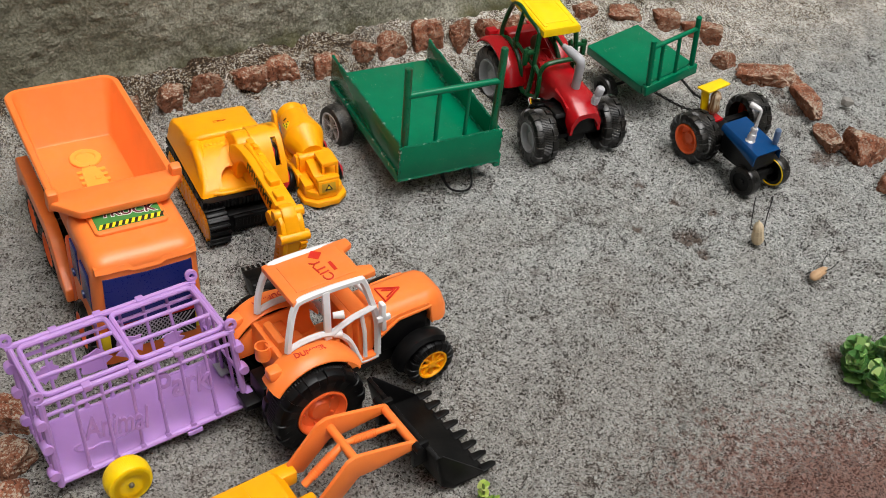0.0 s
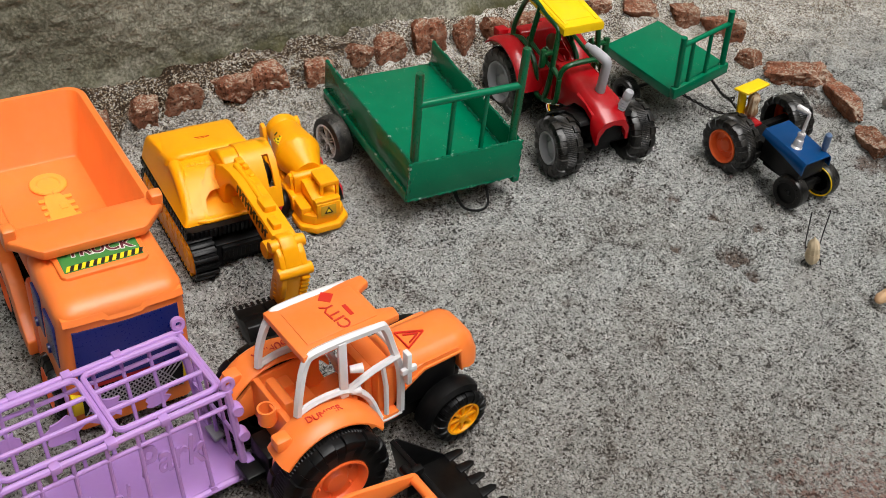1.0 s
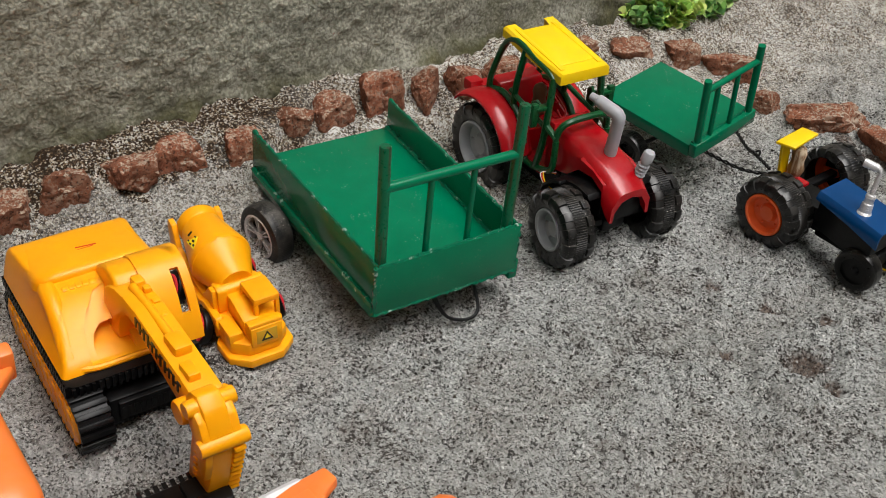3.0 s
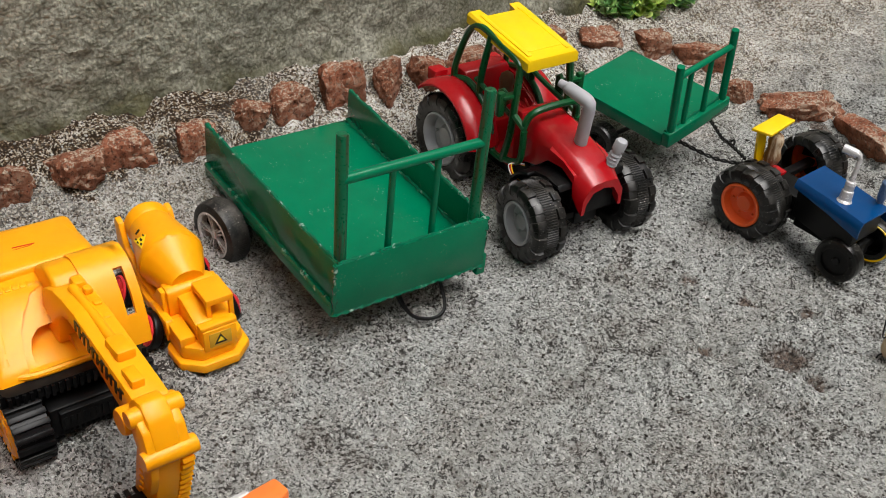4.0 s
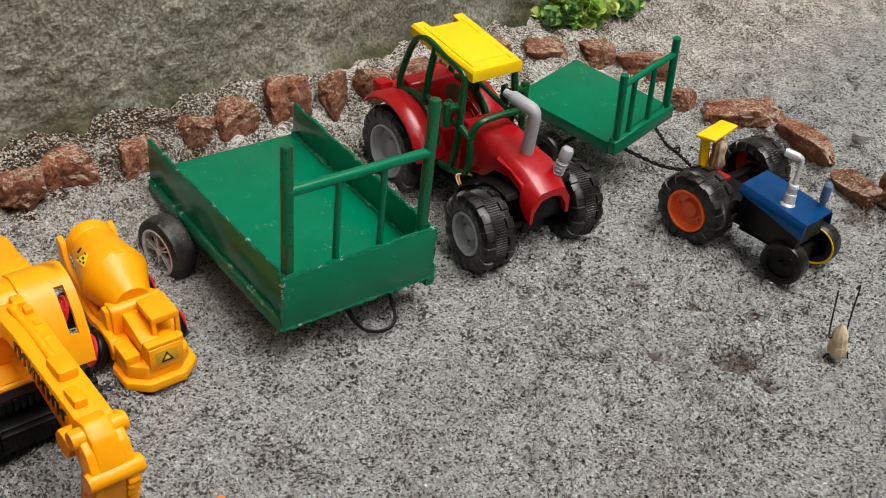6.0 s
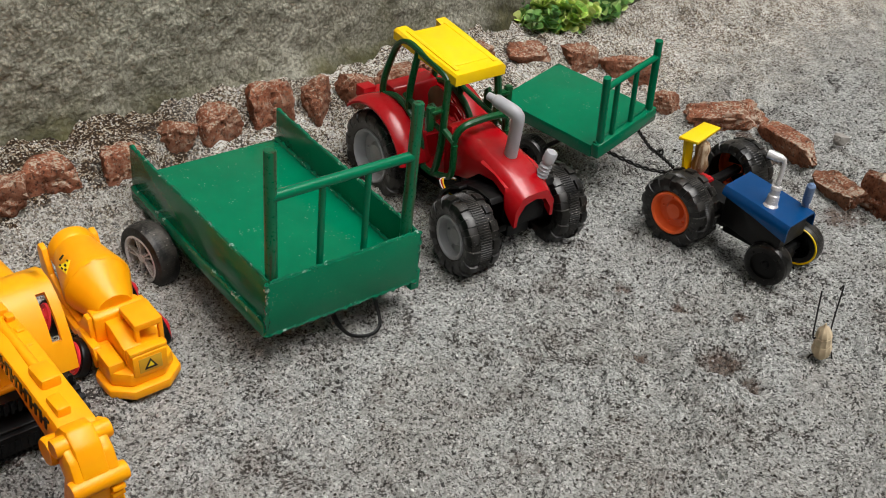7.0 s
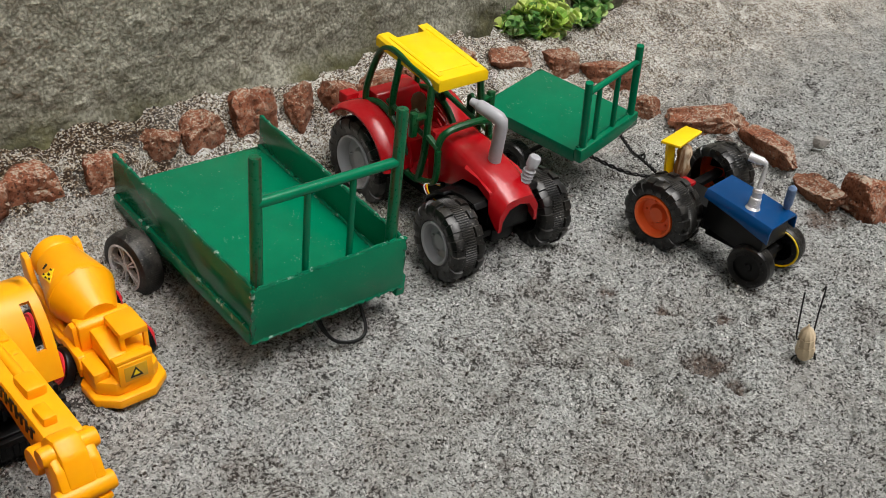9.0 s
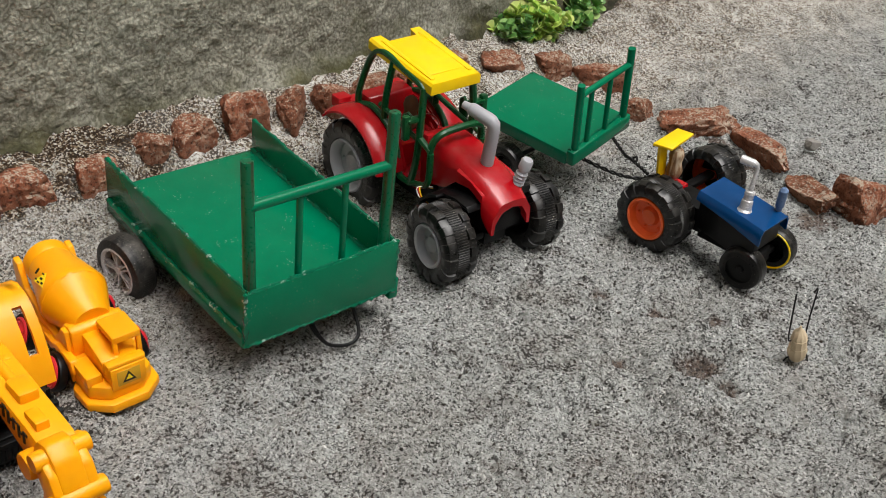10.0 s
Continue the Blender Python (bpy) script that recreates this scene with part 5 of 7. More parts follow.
    tube(bm, curve([(-0.014, -0.0445, 0.0850), (0.003, -0.0450, 0.0825), (0.026, -0.0465, 0.0700), (0.048, -0.0500, 0.0585)], 6), [0.0060] + [0.0076] * 17 + [0.0066], 14)
    tube(bm, curve([(0.053, -0.0490, 0.0585), (0.0575, -0.036, 0.0575), (0.0580, -0.012, 0.0572), (0.0575, 0.034, 0.0575)], 6), 0.0026, 8)
    part("corner_pillar", bm, YELLOW, shell)
    bm = bmesh.new()
    for k in range(7):
        box(bm, -0.0030, 0.0020, -0.0020, 0.0020, -0.0010, 0.0008, 0.0004, Matrix.Translation((-0.002, -0.034 + 0.0052 * k, 0.0886)) @ pose(0, 0, 0, 0, 12, 0))
    part("vent", bm, YELLOW, shell)
    bm = bmesh.new()
    for f, (a, b) in enumerate(((-0.016, 0.000), (-0.010, 0.004), (-0.003, 0.007), (-0.020, -0.012))):
        box(bm, -0.041 + 0.0016 * f, -0.0402 + 0.0016 * f, a, b, 0.0930, 0.0942, 0, pose(0, 0, 0, 0, 0, 9 * f - 6))
    part("scuff", bm, PRINT_RED, root, "red scuff of paint")
    # cab front beside the boom: a bent panel with a slit window
    bm = bmesh.new()
    path = [(-0.006, 0.098), (0.002, 0.107), (0.014, 0.1120), (0.027, 0.1105), (0.0335, 0.1068), (0.038, 0.1035), (0.048, 0.0915), (0.055, 0.0785), (0.0595, 0.0655), (0.0615, 0.056)]

    def band(y0, y1, i0, i1):
        rings = []
        for i in range(i0, i1 + 1):
            (xa, za), (xb, zb) = path[max(i - 1, 0)], path[min(i + 1, len(path) - 1)]
            g = math.hypot(xb - xa, zb - za)
            nx, nz = (zb - za) / g * 0.0042, -(xb - xa) / g * 0.0042
            x, z = path[i]
            rings.append([(x, y0, z), (x, y1, z), (x + nx, y1, z + nz), (x + nx, y0, z + nz)])
        loft(bm, rings)

    band(0.0412, 0.0480, 0, 9)
    band(0.0120, 0.0345, 0, 9)
    band(0.0345, 0.0412, 0, 4)
    band(0.0345, 0.0412, 7, 9)
    bmesh.ops.remove_doubles(bm, verts=bm.verts, dist=1e-5)
    part("cab", bm, YELLOW, root, smooth=50)
    # boom, stick and bucket
    bm = bmesh.new()
    prism(bm, [(0.012, 0.082), (0.014, 0.0935), (0.024, 0.1010), (0.036, 0.1065), (0.052, 0.1095), (0.072, 0.1100), (0.140, 0.1010), (0.158, 0.098), (0.166, 0.090), (0.160, 0.074), (0.148, 0.0705),
               (0.120, 0.0780), (0.092, 0.0880), (0.074, 0.0935), (0.060, 0.0950), (0.050, 0.0920), (0.042, 0.0840), (0.038, 0.070), (0.036, 0.058), (0.010, 0.058)], -0.009, 0.0145, 0.0026)
    box(bm, 0.034, 0.046, 0.004, 0.013, 0.104, 0.1128, 0.0026)
    for i in range(5):
        box(bm, 0.050 + 0.014 * i, 0.057 + 0.014 * i, 0.0065, 0.0125, 0.1090 - 0.0022 * i, 0.1140 - 0.0024 * i, 0.0018)
    box(bm, 0.104, 0.124, -0.003, 0.0105, 0.100, 0.1105, 0.0026)
    tube(bm, [(0.044, 0.003, 0.1095), (0.118, 0.003, 0.1050)], 0.0036, 10)
    box(bm, 0.132, 0.148, -0.005, 0.004, 0.098, 0.106, 0.0016)
    revolve(bm, [(0, -0.018), (0.0085, -0.018), (0.0095, -0.016), (0.0095, 0.000), (0.0085, 0.001), (0, 0.001)], 20, Matrix.Translation((0.154, 0.0, 0.0835)))
    revolve(bm, [(0, 0.010), (0.0075, 0.010), (0.0080, 0.018), (0.007, 0.0195), (0, 0.0195)], 20, Matrix.Translation((0.156, 0.0, 0.0855)))
    swing = Matrix(((1, 0, 0, 0), (0.05, 1, 0, -0.0025), (0, 0, 1, 0), (0, 0, 0, 1)))
    bm.transform(swing)
    boom = part("boom", bm, YELLOW, root)
    bm = bmesh.new()
    rng = random.Random(14)
    for i in range(11):
        x, h = 0.0745 + 0.0064 * i, rng.uniform(0.0045, 0.0062)
        zc = 0.1035 - 0.172 * (x - 0.0745) - 0.0012
        prism(bm, [(x - 0.0018, zc - h), (x + 0.0006, zc - h), (x + 0.0026, zc + h), (x - 0.0002, zc + h)], -0.0096, -0.0090, 0)
        if i % 2:
            prism(bm, [(x - 0.001, zc - 0.001), (x + 0.0042, zc - 0.001), (x + 0.0046, zc + 0.001), (x - 0.0006, zc + 0.001)], -0.0096, -0.0090, 0)
        else:
            prism(bm, [(x + 0.0005, zc + h - 0.0018), (x + 0.0050, zc + h - 0.0022), (x + 0.0050, zc + h - 0.0004), (x + 0.0005, zc + h)], -0.0096, -0.0090, 0)
    bm.transform(swing)
    part("lettering_bars", bm, PRINT_BLACK, boom, "black printed lettering bars")
    bm = bmesh.new()
    prism(bm, [(0.153, 0.096), (0.160, 0.105), (0.170, 0.108), (0.180, 0.100), (0.188, 0.082), (0.188, 0.066), (0.182, 0.036), (0.176, 0.016), (0.168, 0.009), (0.152, 0.010), (0.147, 0.016), (0.154, 0.048), (0.159, 0.068), (0.154, 0.082)], -0.011, 0.006, 0.0022)
    for y0, y1 in ((-0.016, -0.010), (0.005, 0.012)):
        prism(bm, [(0.160, 0.094), (0.171, 0.102), (0.182, 0.094), (0.190, 0.077), (0.189, 0.060), (0.184, 0.042), (0.177, 0.046), (0.174, 0.072)], y0, y1, 0.0018)
    for i in range(9):
        box(bm, -0.0024, 0.0030, 0.004, 0.0125, -0.0016, 0.0016, 0.0007, Matrix.Translation((0.1890 - 0.00165 * i, 0, 0.068 - 0.0062 * i)) @ pose(0, 0, 0, 0, -15, 0))
    for i in range(6):
        box(bm, -0.0030, 0.0030, -0.0122, -0.0108, -0.0008, 0.0008, 0.0004, Matrix.Translation((0.166 - 0.0012 * i, 0, 0.058 - 0.0064 * i)) @ pose(0, 0, 0, 0, -20, 0))
    for z, x in ((0.098, 0.169), (0.076, 0.186)):
        revolve(bm, [(0, -0.019), (0.0058, -0.019), (0.0064, -0.017), (0.0064, 0.014), (0.006, 0.016), (0, 0.016)], 16, Matrix.Translation((x, 0, z)))
    revolve(bm, [(0, -0.014), (0.0060, -0.014), (0.0064, -0.012), (0.0064, 0.008), (0.006, 0.010), (0, 0.010)], 16, Matrix.Translation((0.162, 0, 0.014)))
    bm.transform(swing)
    part("stick", bm, YELLOW, root)
    bm = bmesh.new()
    prism(bm, [(0.190, 0.024), (0.198, 0.012), (0.192, 0.001), (0.174, -0.001), (0.152, 0.013), (0.154, 0.0165), (0.168, 0.0175), (0.180, 0.0240)], -0.046, 0.010, 0.0014)
    bucket = part("bucket", bm, BLACK, root, "black toothed bucket")
    for i in range(9):
        part("bucket_tooth", prism(bmesh.new(), [(0.156, 0.0115), (0.1475, 0.0150), (0.1480, 0.0168), (0.157, 0.0160)], -0.0455 + 0.0062 * i, -0.0420 + 0.0062 * i, 0.0005), BLACK, bucket)
    part("bucket_bracket", box(bmesh.new(), 0.158, 0.184, -0.018, 0.012, 0.004, 0.022, 0.002), BLACK, bucket)
    return root


excavator()

# ---- dump truck ----


def dump_truck():
    root = thing("toy_dump_truck", pose(-0.348, 0.8556, -0.005, -1.2, 1.7, -59), "large orange plastic toy dump truck with blue windows", "toy truck")
    bm = bmesh.new()
    outer = [(-0.114, 0, 0.094, 0.186, 0.088, 0.008), (-0.113, 0, 0.099, 0.192, 0.094, 0.010), (-0.110, 0, 0.164, 0.218, 0.120, 0.014), (-0.110, 0, 0.1645, 0.226, 0.128, 0.018), (-0.110, 0, 0.169, 0.226, 0.128, 0.018),
             (-0.110, 0, 0.1705, 0.223, 0.125, 0.017), (-0.110, 0, 0.1705, 0.213, 0.115, 0.013), (-0.110, 0, 0.169, 0.211, 0.113, 0.012), (-0.105, 0, 0.108, 0.180, 0.092, 0.006), (-0.105, 0, 0.106, 0.176, 0.088, 0.005)]
    stack(bm, outer, 6)
    bed = part("tipper_bed", bm, ORANGE, root)
    bm = bmesh.new()
    slab(bm, [(-0.010, -0.065), (0.004, -0.067), (0.028, -0.046), (0.031, -0.042), (0.031, 0.042), (0.028, 0.046), (0.004, 0.067), (-0.010, 0.065)], 0.1632, 0.1725, 0.0022)
    for s in (1, -1):
        prism(bm, [(-0.012, 0.160), (0.004, 0.160), (0.006, 0.182), (-0.004, 0.184), (-0.010, 0.178)], s * 0.057, s * 0.068, 0.0022)
    part("cab_guard", bm, ORANGE, bed)
    # key-shaped lump moulded on the bed floor
    bm = bmesh.new()
    tube(bm, [(-0.150 + 0.0125 * math.cos(a), 0.004 + 0.0125 * math.sin(a), 0.1085) for a in [radians(20 * i) for i in range(19)]], 0.0034, 8)
    revolve(bm, [(0.0, 0.1086), (0.0118, 0.1084), (0.0122, 0.106)], 24, Matrix.Translation((-0.150, 0.004, 0)) @ pose(0, 0, 0, 90, 0, 0))
    slab(bm, [(-0.134, -0.004), (-0.134, 0.009), (-0.124, 0.012), (-0.098, 0.014), (-0.096, -0.008), (-0.124, -0.006)], 0.106, 0.1102, 0.0012)
    for i in range(4):
        box(bm, -0.130 + 0.0092 * i, -0.1255 + 0.0092 * i, -0.0105, 0.0175, 0.106, 0.1094, 0.0008)
    box(bm, -0.118, -0.110, 0.004, 0.010, 0.109, 0.1118, 0.0010)
    bm.transform(Matrix.Translation((-0.131, 0.004, 0.106)) @ Matrix.Diagonal((1.16, 1.14, 0.62, 1)) @ Matrix.Translation((0.131, -0.004, -0.106)))
    part("toy_key", bm, coated("peach_plastic", lin(253, 166, 62), 0.45, dust=0.08, sss=0.1), bed, "yellow key-shaped lump on the bed floor")
    # chassis and mudguards
    bm = bmesh.new()
    box(bm, -0.220, 0.060, -0.030, 0.030, 0.036, 0.093, 0.004)
    box(bm, -0.010, 0.006, -0.056, 0.056, 0.030, 0.120, 0.004)
    part("chassis", bm, ORANGE_DEEP, root)
    for s in (1, -1):
        bm = bmesh.new()
        prism(bm, [(-0.222, 0.040), (-0.216, 0.082), (-0.206, 0.092), (-0.070, 0.092), (-0.050, 0.084), (-0.030, 0.060), (-0.006, 0.046), (-0.006, 0.030), (-0.040, 0.034), (-0.062, 0.060), (-0.082, 0.072), (-0.190, 0.072), (-0.206, 0.056)],
              s * 0.050, s * 0.064, 0.0018)
        part("mudguard", bm, ORANGE, root)
        for x in (-0.170, -0.102, 0.042):
            wheel(root, Matrix.Translation((x, s * 0.048, 0.031)) @ pose(0, 0, 0, 0, 0, 180 if s < 0 else 0), 0.0315, 0.026, 0.0205, ORANGE_DEEP, BLACK, lugs=18, ribs=0, deep=0.006, lug=0.0015, rim_label="orange-red wheel disc")
    # cab
    bm = bmesh.new()
    stack(bm, [(0.045, 0, 0.022, 0.098, 0.108, 0.010), (0.045, 0, 0.070, 0.100, 0.110, 0.012), (0.045, 0, 0.085, 0.099, 0.109, 0.012), (0.0435, 0, 0.134, 0.100, 0.106, 0.014), (0.0430, 0, 0.1425, 0.1010, 0.1065, 0.014),
               (0.0423, 0, 0.1475, 0.0995, 0.1055, 0.014), (0.0408, 0, 0.1520, 0.0950, 0.1015, 0.014), (0.0390, 0, 0.1550, 0.0880, 0.0950, 0.013), (0.0365, 0, 0.1570, 0.0770, 0.0860, 0.012)], 6)
    cab = part("cab", bm, ORANGE, root)
    part("roof_plate", slab(bmesh.new(), [(0.010, -0.038), (0.010, 0.038), (0.052, 0.037), (0.056, 0.033), (0.056, -0.033), (0.052, -0.037)], 0.155, 0.1605, 0.0022), ORANGE, cab)
    bm = bmesh.new()
    loft(bm, [[(x - 0.016, y, z - 0.001), (x, y, z), (x + 0.0018, y, z + 0.0018), (x - 0.0010, y, z + 0.0068), (x - 0.016, y, z + 0.0068)]
              for y, x, z in ((-0.0500, 0.0925, 0.1412), (-0.0420, 0.0932, 0.1408), (-0.018, 0.0934, 0.1404), (-0.013, 0.0936, 0.1372), (0.013, 0.0936, 0.1372), (0.018, 0.0934, 0.1404), (0.0420, 0.0932, 0.1408), (0.0500, 0.0925, 0.1412))])
    part("sun_visor", bm, ORANGE, cab)
    bm = bmesh.new()
    loft(bm, [[(0.0975, -0.0455, 0.076), (0.0975, 0.0455, 0.076), (0.0945, 0.0440, 0.1350), (0.0945, 0.0, 0.1330), (0.0945, -0.0440, 0.1350)], [(0.085, -0.0425, 0.076), (0.085, 0.0425, 0.076), (0.085, 0.044, 0.1350), (0.085, 0, 0.1330), (0.085, -0.044, 0.1350)]])
    part("windscreen", bm, NAVY, cab, "dark blue moulded windscreen", smooth=0)
    for s in (1, -1):
        for x0, x1 in ((0.010, 0.038), (0.047, 0.080)):
            bm = bmesh.new()
            prism(bm, [(x0, 0.088), (x1, 0.088), (x1 - 0.003, 0.131), (x0 + 0.002, 0.131)], s * 0.0490, s * 0.0552, 0.0008)
            revolve(bm, [(0, 0.006), (0.0045, 0.006), (0.005, 0.0)], 12, Matrix.Translation((x0 + 0.005, s * 0.051, 0.088)) @ pose(0, 0, 0, 0, 0, 0 if s > 0 else 180))
            part("side_window", bm, NAVY, cab)
    # stickers: roof plate, grille, lamps
    bm = bmesh.new()
    box(bm, 0.024, 0.0500, -0.033, 0.033, 0.1604, 0.1610, 0)
    sign = part("roof_sticker", bm, PRINT_GREEN, cab, "green sticker with outlined maroon lettering and hazard stripes")
    slant = Matrix(((1.0, 0.25, 0, 0), (0, 1, 0, 0), (0, 0, 1, 0), (0, 0, 0, 1)))
    words("sticker_lettering", "TRUCK", 0.0165, PRINT_WHITE, sign, Matrix.Translation((0.0295, 0.002, 0.1612)) @ pose(0, 0, 0, 0, 0, 90) @ slant, 0.0002, "white outline of the printed lettering", 0.0010)
    words("sticker_lettering", "TRUCK", 0.0165, coated("maroon_print", lin(96, 22, 40), 0.4, dust=0.05), sign, Matrix.Translation((0.0295, 0.002, 0.1615)) @ pose(0, 0, 0, 0, 0, 90) @ slant, 0.0002, "maroon printed lettering", 0.0003)
    for k, mat in ((0, PRINT_YELLOW), (1, PRINT_BLACK)):
        bm = bmesh.new()
        for i in range(10):
            y = -0.032 + 0.0064 * i + 0.0032 * k
            slab(bm, [(0.0425, y + 0.003), (0.0425, y + 0.0062), (0.0493, y + 0.0032), (0.0493, y)], 0.1610, 0.1613)
        part("hazard_stripes", bm, mat, sign)
    bm = bmesh.new()
    box(bm, 0.092, 0.0965, -0.044, 0.044, 0.040, 0.070, 0.0006)
    grille = part("grille", bm, BLACK, cab, "black grille sticker with silver lattice")
    bm = bmesh.new()
    for i in range(15):
        for s in (1, -1):
            box(bm, 0.0965, 0.0969, -0.0006, 0.0006, -0.018, 0.018, 0, Matrix.Translation((0, -0.032 + 0.0046 * i, 0.055)) @ pose(0, 0, 0, 38 * s, 0, 0))
    part("lattice", bm, SILVER, grille)
    bm = bmesh.new()
    box(bm, 0.092, 0.0968, -0.046, 0.046, 0.0705, 0.075, 0.0004)
    part("red_stripe", bm, PRINT_RED, grille)
    for s in (1, -1):
        bm = bmesh.new()
        box(bm, 0.090, 0.0968, s * 0.044, s * 0.053, 0.044, 0.066, 0.001)
        part("headlamp", bm, PRINT_YELLOW, cab, "yellow printed headlamp")
    return root


dump_truck()

# ---- lilac animal trailer ----


def cage_trailer():
    root = thing("toy_animal_trailer", pose(-0.2988, 0.6851, -0.003, -1.2, 0, 36.4), "lilac plastic toy animal trailer with barred sides and lid", "toy trailer")
    X, Y, Z0, Z1 = 0.0887, 0.0425, 0.0215, 0.117

    def cast(name, bm, mat, parent, label=""):
        """Bars flare out towards the top at the back, and the floor juts forward."""
        for v in bm.verts:
            f = 1 - (v.co.z - Z0) / (Z1 - Z0)
            if v.co.x > 0:
                v.co.x *= 1 + 0.085 * f
            v.co.y *= 1 - 0.42 * f if v.co.y > 0 else 1 + 0.19 * f
        return part(name, bm, mat, parent, label)

    bm = bmesh.new()
    box(bm, -X, X, -Y, Y, Z0, Z0 + 0.004, 0.0012)
    tube(bm, [(-X, -Y, Z0 + 0.003), (X, -Y, Z0 + 0.003)], 0.0028, 8)
    tube(bm, [(-X, Y, Z0 + 0.003), (X, Y, Z0 + 0.003)], 0.0028, 8)
    for x in (-0.045, 0.03):
        box(bm, x, x + 0.014, -Y - 0.003, -Y + 0.006, Z0 - 0.005, Z0, 0.001)
    cast("floor", bm, LILAC, root)
    for s in (-1, 1):
        bm = bmesh.new()
        y = s * Y
        tube(bm, [(-X - 0.004, y, Z1), (X + 0.004, y, Z1)], 0.0028, 8)
        tube(bm, [(-X, y, Z1 - 0.014), (X, y, Z1 - 0.014)], 0.0018, 8)
        for x in (-0.0609, -0.0360, -0.0103, 0.0136, 0.0371, 0.0607):
            tube(bm, [(x, y, Z0), (x, y, Z1)], 0.0017, 8)
            revolve(bm, [(0, -0.0022), (0.0026, -0.002), (0.0026, 0.002), (0, 0.0022)], 10, Matrix.Translation((x, y, Z0 + 0.006)))
        for x in (-X, X):
            tube(bm, [(x, y, Z0), (x, y, Z1 + 0.002)], 0.0034, 8)
        for x in (-0.048, -0.006, 0.036):
            box(bm, x - 0.004, x + 0.004, y - 0.004, y + 0.004, Z1 - 0.003, Z1 + 0.0035, 0.001)
        for x in (-X - 0.002, X + 0.002):
            revolve(bm, [(0.0028, -0.0018), (0.0060, -0.0018), (0.0066, 0), (0.0060, 0.0018), (0.0028, 0.0018)], 16, Matrix.Translation((x, y, Z1 + 0.0075)), close=True)
        cast("side_bars", bm, LILAC, root)
        if s < 0:
            words("side_lettering", "Animal", 0.034, LILAC, root, Matrix.Translation((-0.029, y - 0.0040, 0.0635)) @ pose(0, 0, 0, 90 - 4, -3, 0) @ Matrix(((0.60, 0.34, 0, 0), (0, 1, 0, 0), (0, 0, 1, 0), (0, 0, 0, 1))), 0.0012, "lilac moulded script lettering between the bars", 0.0005)
            words("side_lettering", "Park", 0.040, LILAC, root, Matrix.Translation((0.037, y - 0.0030, 0.0790)) @ pose(0, 0, 0, 90 - 4, -3, 0) @ Matrix(((0.70, 0.30, 0, 0), (0, 1, 0, 0), (0, 0, 1, 0), (0, 0, 0, 1))), 0.0012, "lilac moulded script lettering between the bars", 0.0005)
            bm = bmesh.new()
            tube(bm, curve([(-0.064, y - 0.004, 0.058), (-0.070, y - 0.004, 0.056), (-0.067, y - 0.004, 0.050), (-0.056, y - 0.004, 0.047), (-0.046, y - 0.004, 0.048), (-0.036, y - 0.004, 0.0455), (-0.020, y - 0.004, 0.0475), (-0.003, y - 0.004, 0.052)], 5), 0.0013, 6)
            part("flourish", bm, LILAC, root, "lilac moulded pen stroke under the lettering")
        else:
            rng = random.Random(4)
            bm = bmesh.new()
            for x, k, z in ((-0.062, 0.8, 0.078), (-0.022, 1.0, 0.070), (0.018, 0.85, 0.074), (0.056, 0.7, 0.066)):
                ring = [(x + k * 0.017 * math.cos(a) * rng.uniform(0.55, 1.25), z + k * 0.012 * math.sin(a) * rng.uniform(0.6, 1.4)) for a in [2 * math.pi * i / 16 for i in range(16)]]
                prism(bm, ring, y - 0.0012, y + 0.0008, 0)
            cast("side_motif", bm, LILAC, root, "lilac moulded plain cut-out shapes")
    for s in (-1, 1):
        bm = bmesh.new()
        x = s * X
        tube(bm, [(x, -Y, Z1 - 0.002), (x, Y, Z1 - 0.002)], 0.0026, 8)
        tube(bm, [(x, -Y, Z0 + 0.003), (x, Y, Z0 + 0.003)], 0.0026, 8)
        for k in range(3):
            y = -Y + 2 * Y * (k + 1) / 4
            tube(bm, [(x, y, Z0), (x, y, Z1)], 0.0017, 8)
        tube(bm, [(x, -Y, Z0 + 0.045), (x, Y, Z0 + 0.045)], 0.0017, 8)
        for z in (Z0 + 0.016, Z0 + 0.048, Z1 - 0.020):
            for y in (-Y, Y):
                revolve(bm, [(0, -0.005), (0.0046, -0.005), (0.0052, -0.003), (0.0052, 0.003), (0.0046, 0.005), (0, 0.005)], 14, Matrix.Translation((x + s * 0.004, y, z)))
        cast("end_gate", bm, LILAC, root)
    for x0, x1 in ((-X + 0.006, -0.002), (0.003, X - 0.004)):
        bm = bmesh.new()
        z = Z1 + 0.001
        ring = [(x, y, z) for x, y in rrect((x0 + x1) / 2, 0, x1 - x0, 2 * Y - 0.014, 0.006, 4)]
        tube(bm, ring + [ring[0]], 0.0026, 8, False)
        for k in range(2):
            y = -Y + 0.007 + (2 * Y - 0.014) * (k + 1) / 3
            tube(bm, [(x0, y, z), (x1, y, z)], 0.0021, 8)
        cast("lid", bm, LILAC, root)
    t = part("wheel", tyre(bmesh.new(), 0.0215, 0.020, 0.0175, 0, 72, 0.0012), LEMON, root, "ribbed yellow plastic wheel", m=pose(-0.037, -0.0765, 0.0228, 0, 0, 180))
    bm = bmesh.new()
    revolve(bm, [(0.0178, 0.006), (0.0172, 0.0088), (0.010, 0.0084), (0.0, 0.0084)], 32)
    part("disc", bm, LEMON, t)
    bm = bmesh.new()
    revolve(bm, [(0.0026, 0.008), (0.0026, 0.0105), (0.0016, 0.0115), (0, 0.0115)], 14)
    part("axle_end", bm, STEEL, t, "steel axle end")
    bm = bmesh.new()
    tube(bm, [(-0.037, -0.070, 0.0175), (-0.037, 0.045, 0.0175)], 0.0022, 8)
    part("axle", bm, STEEL, root)
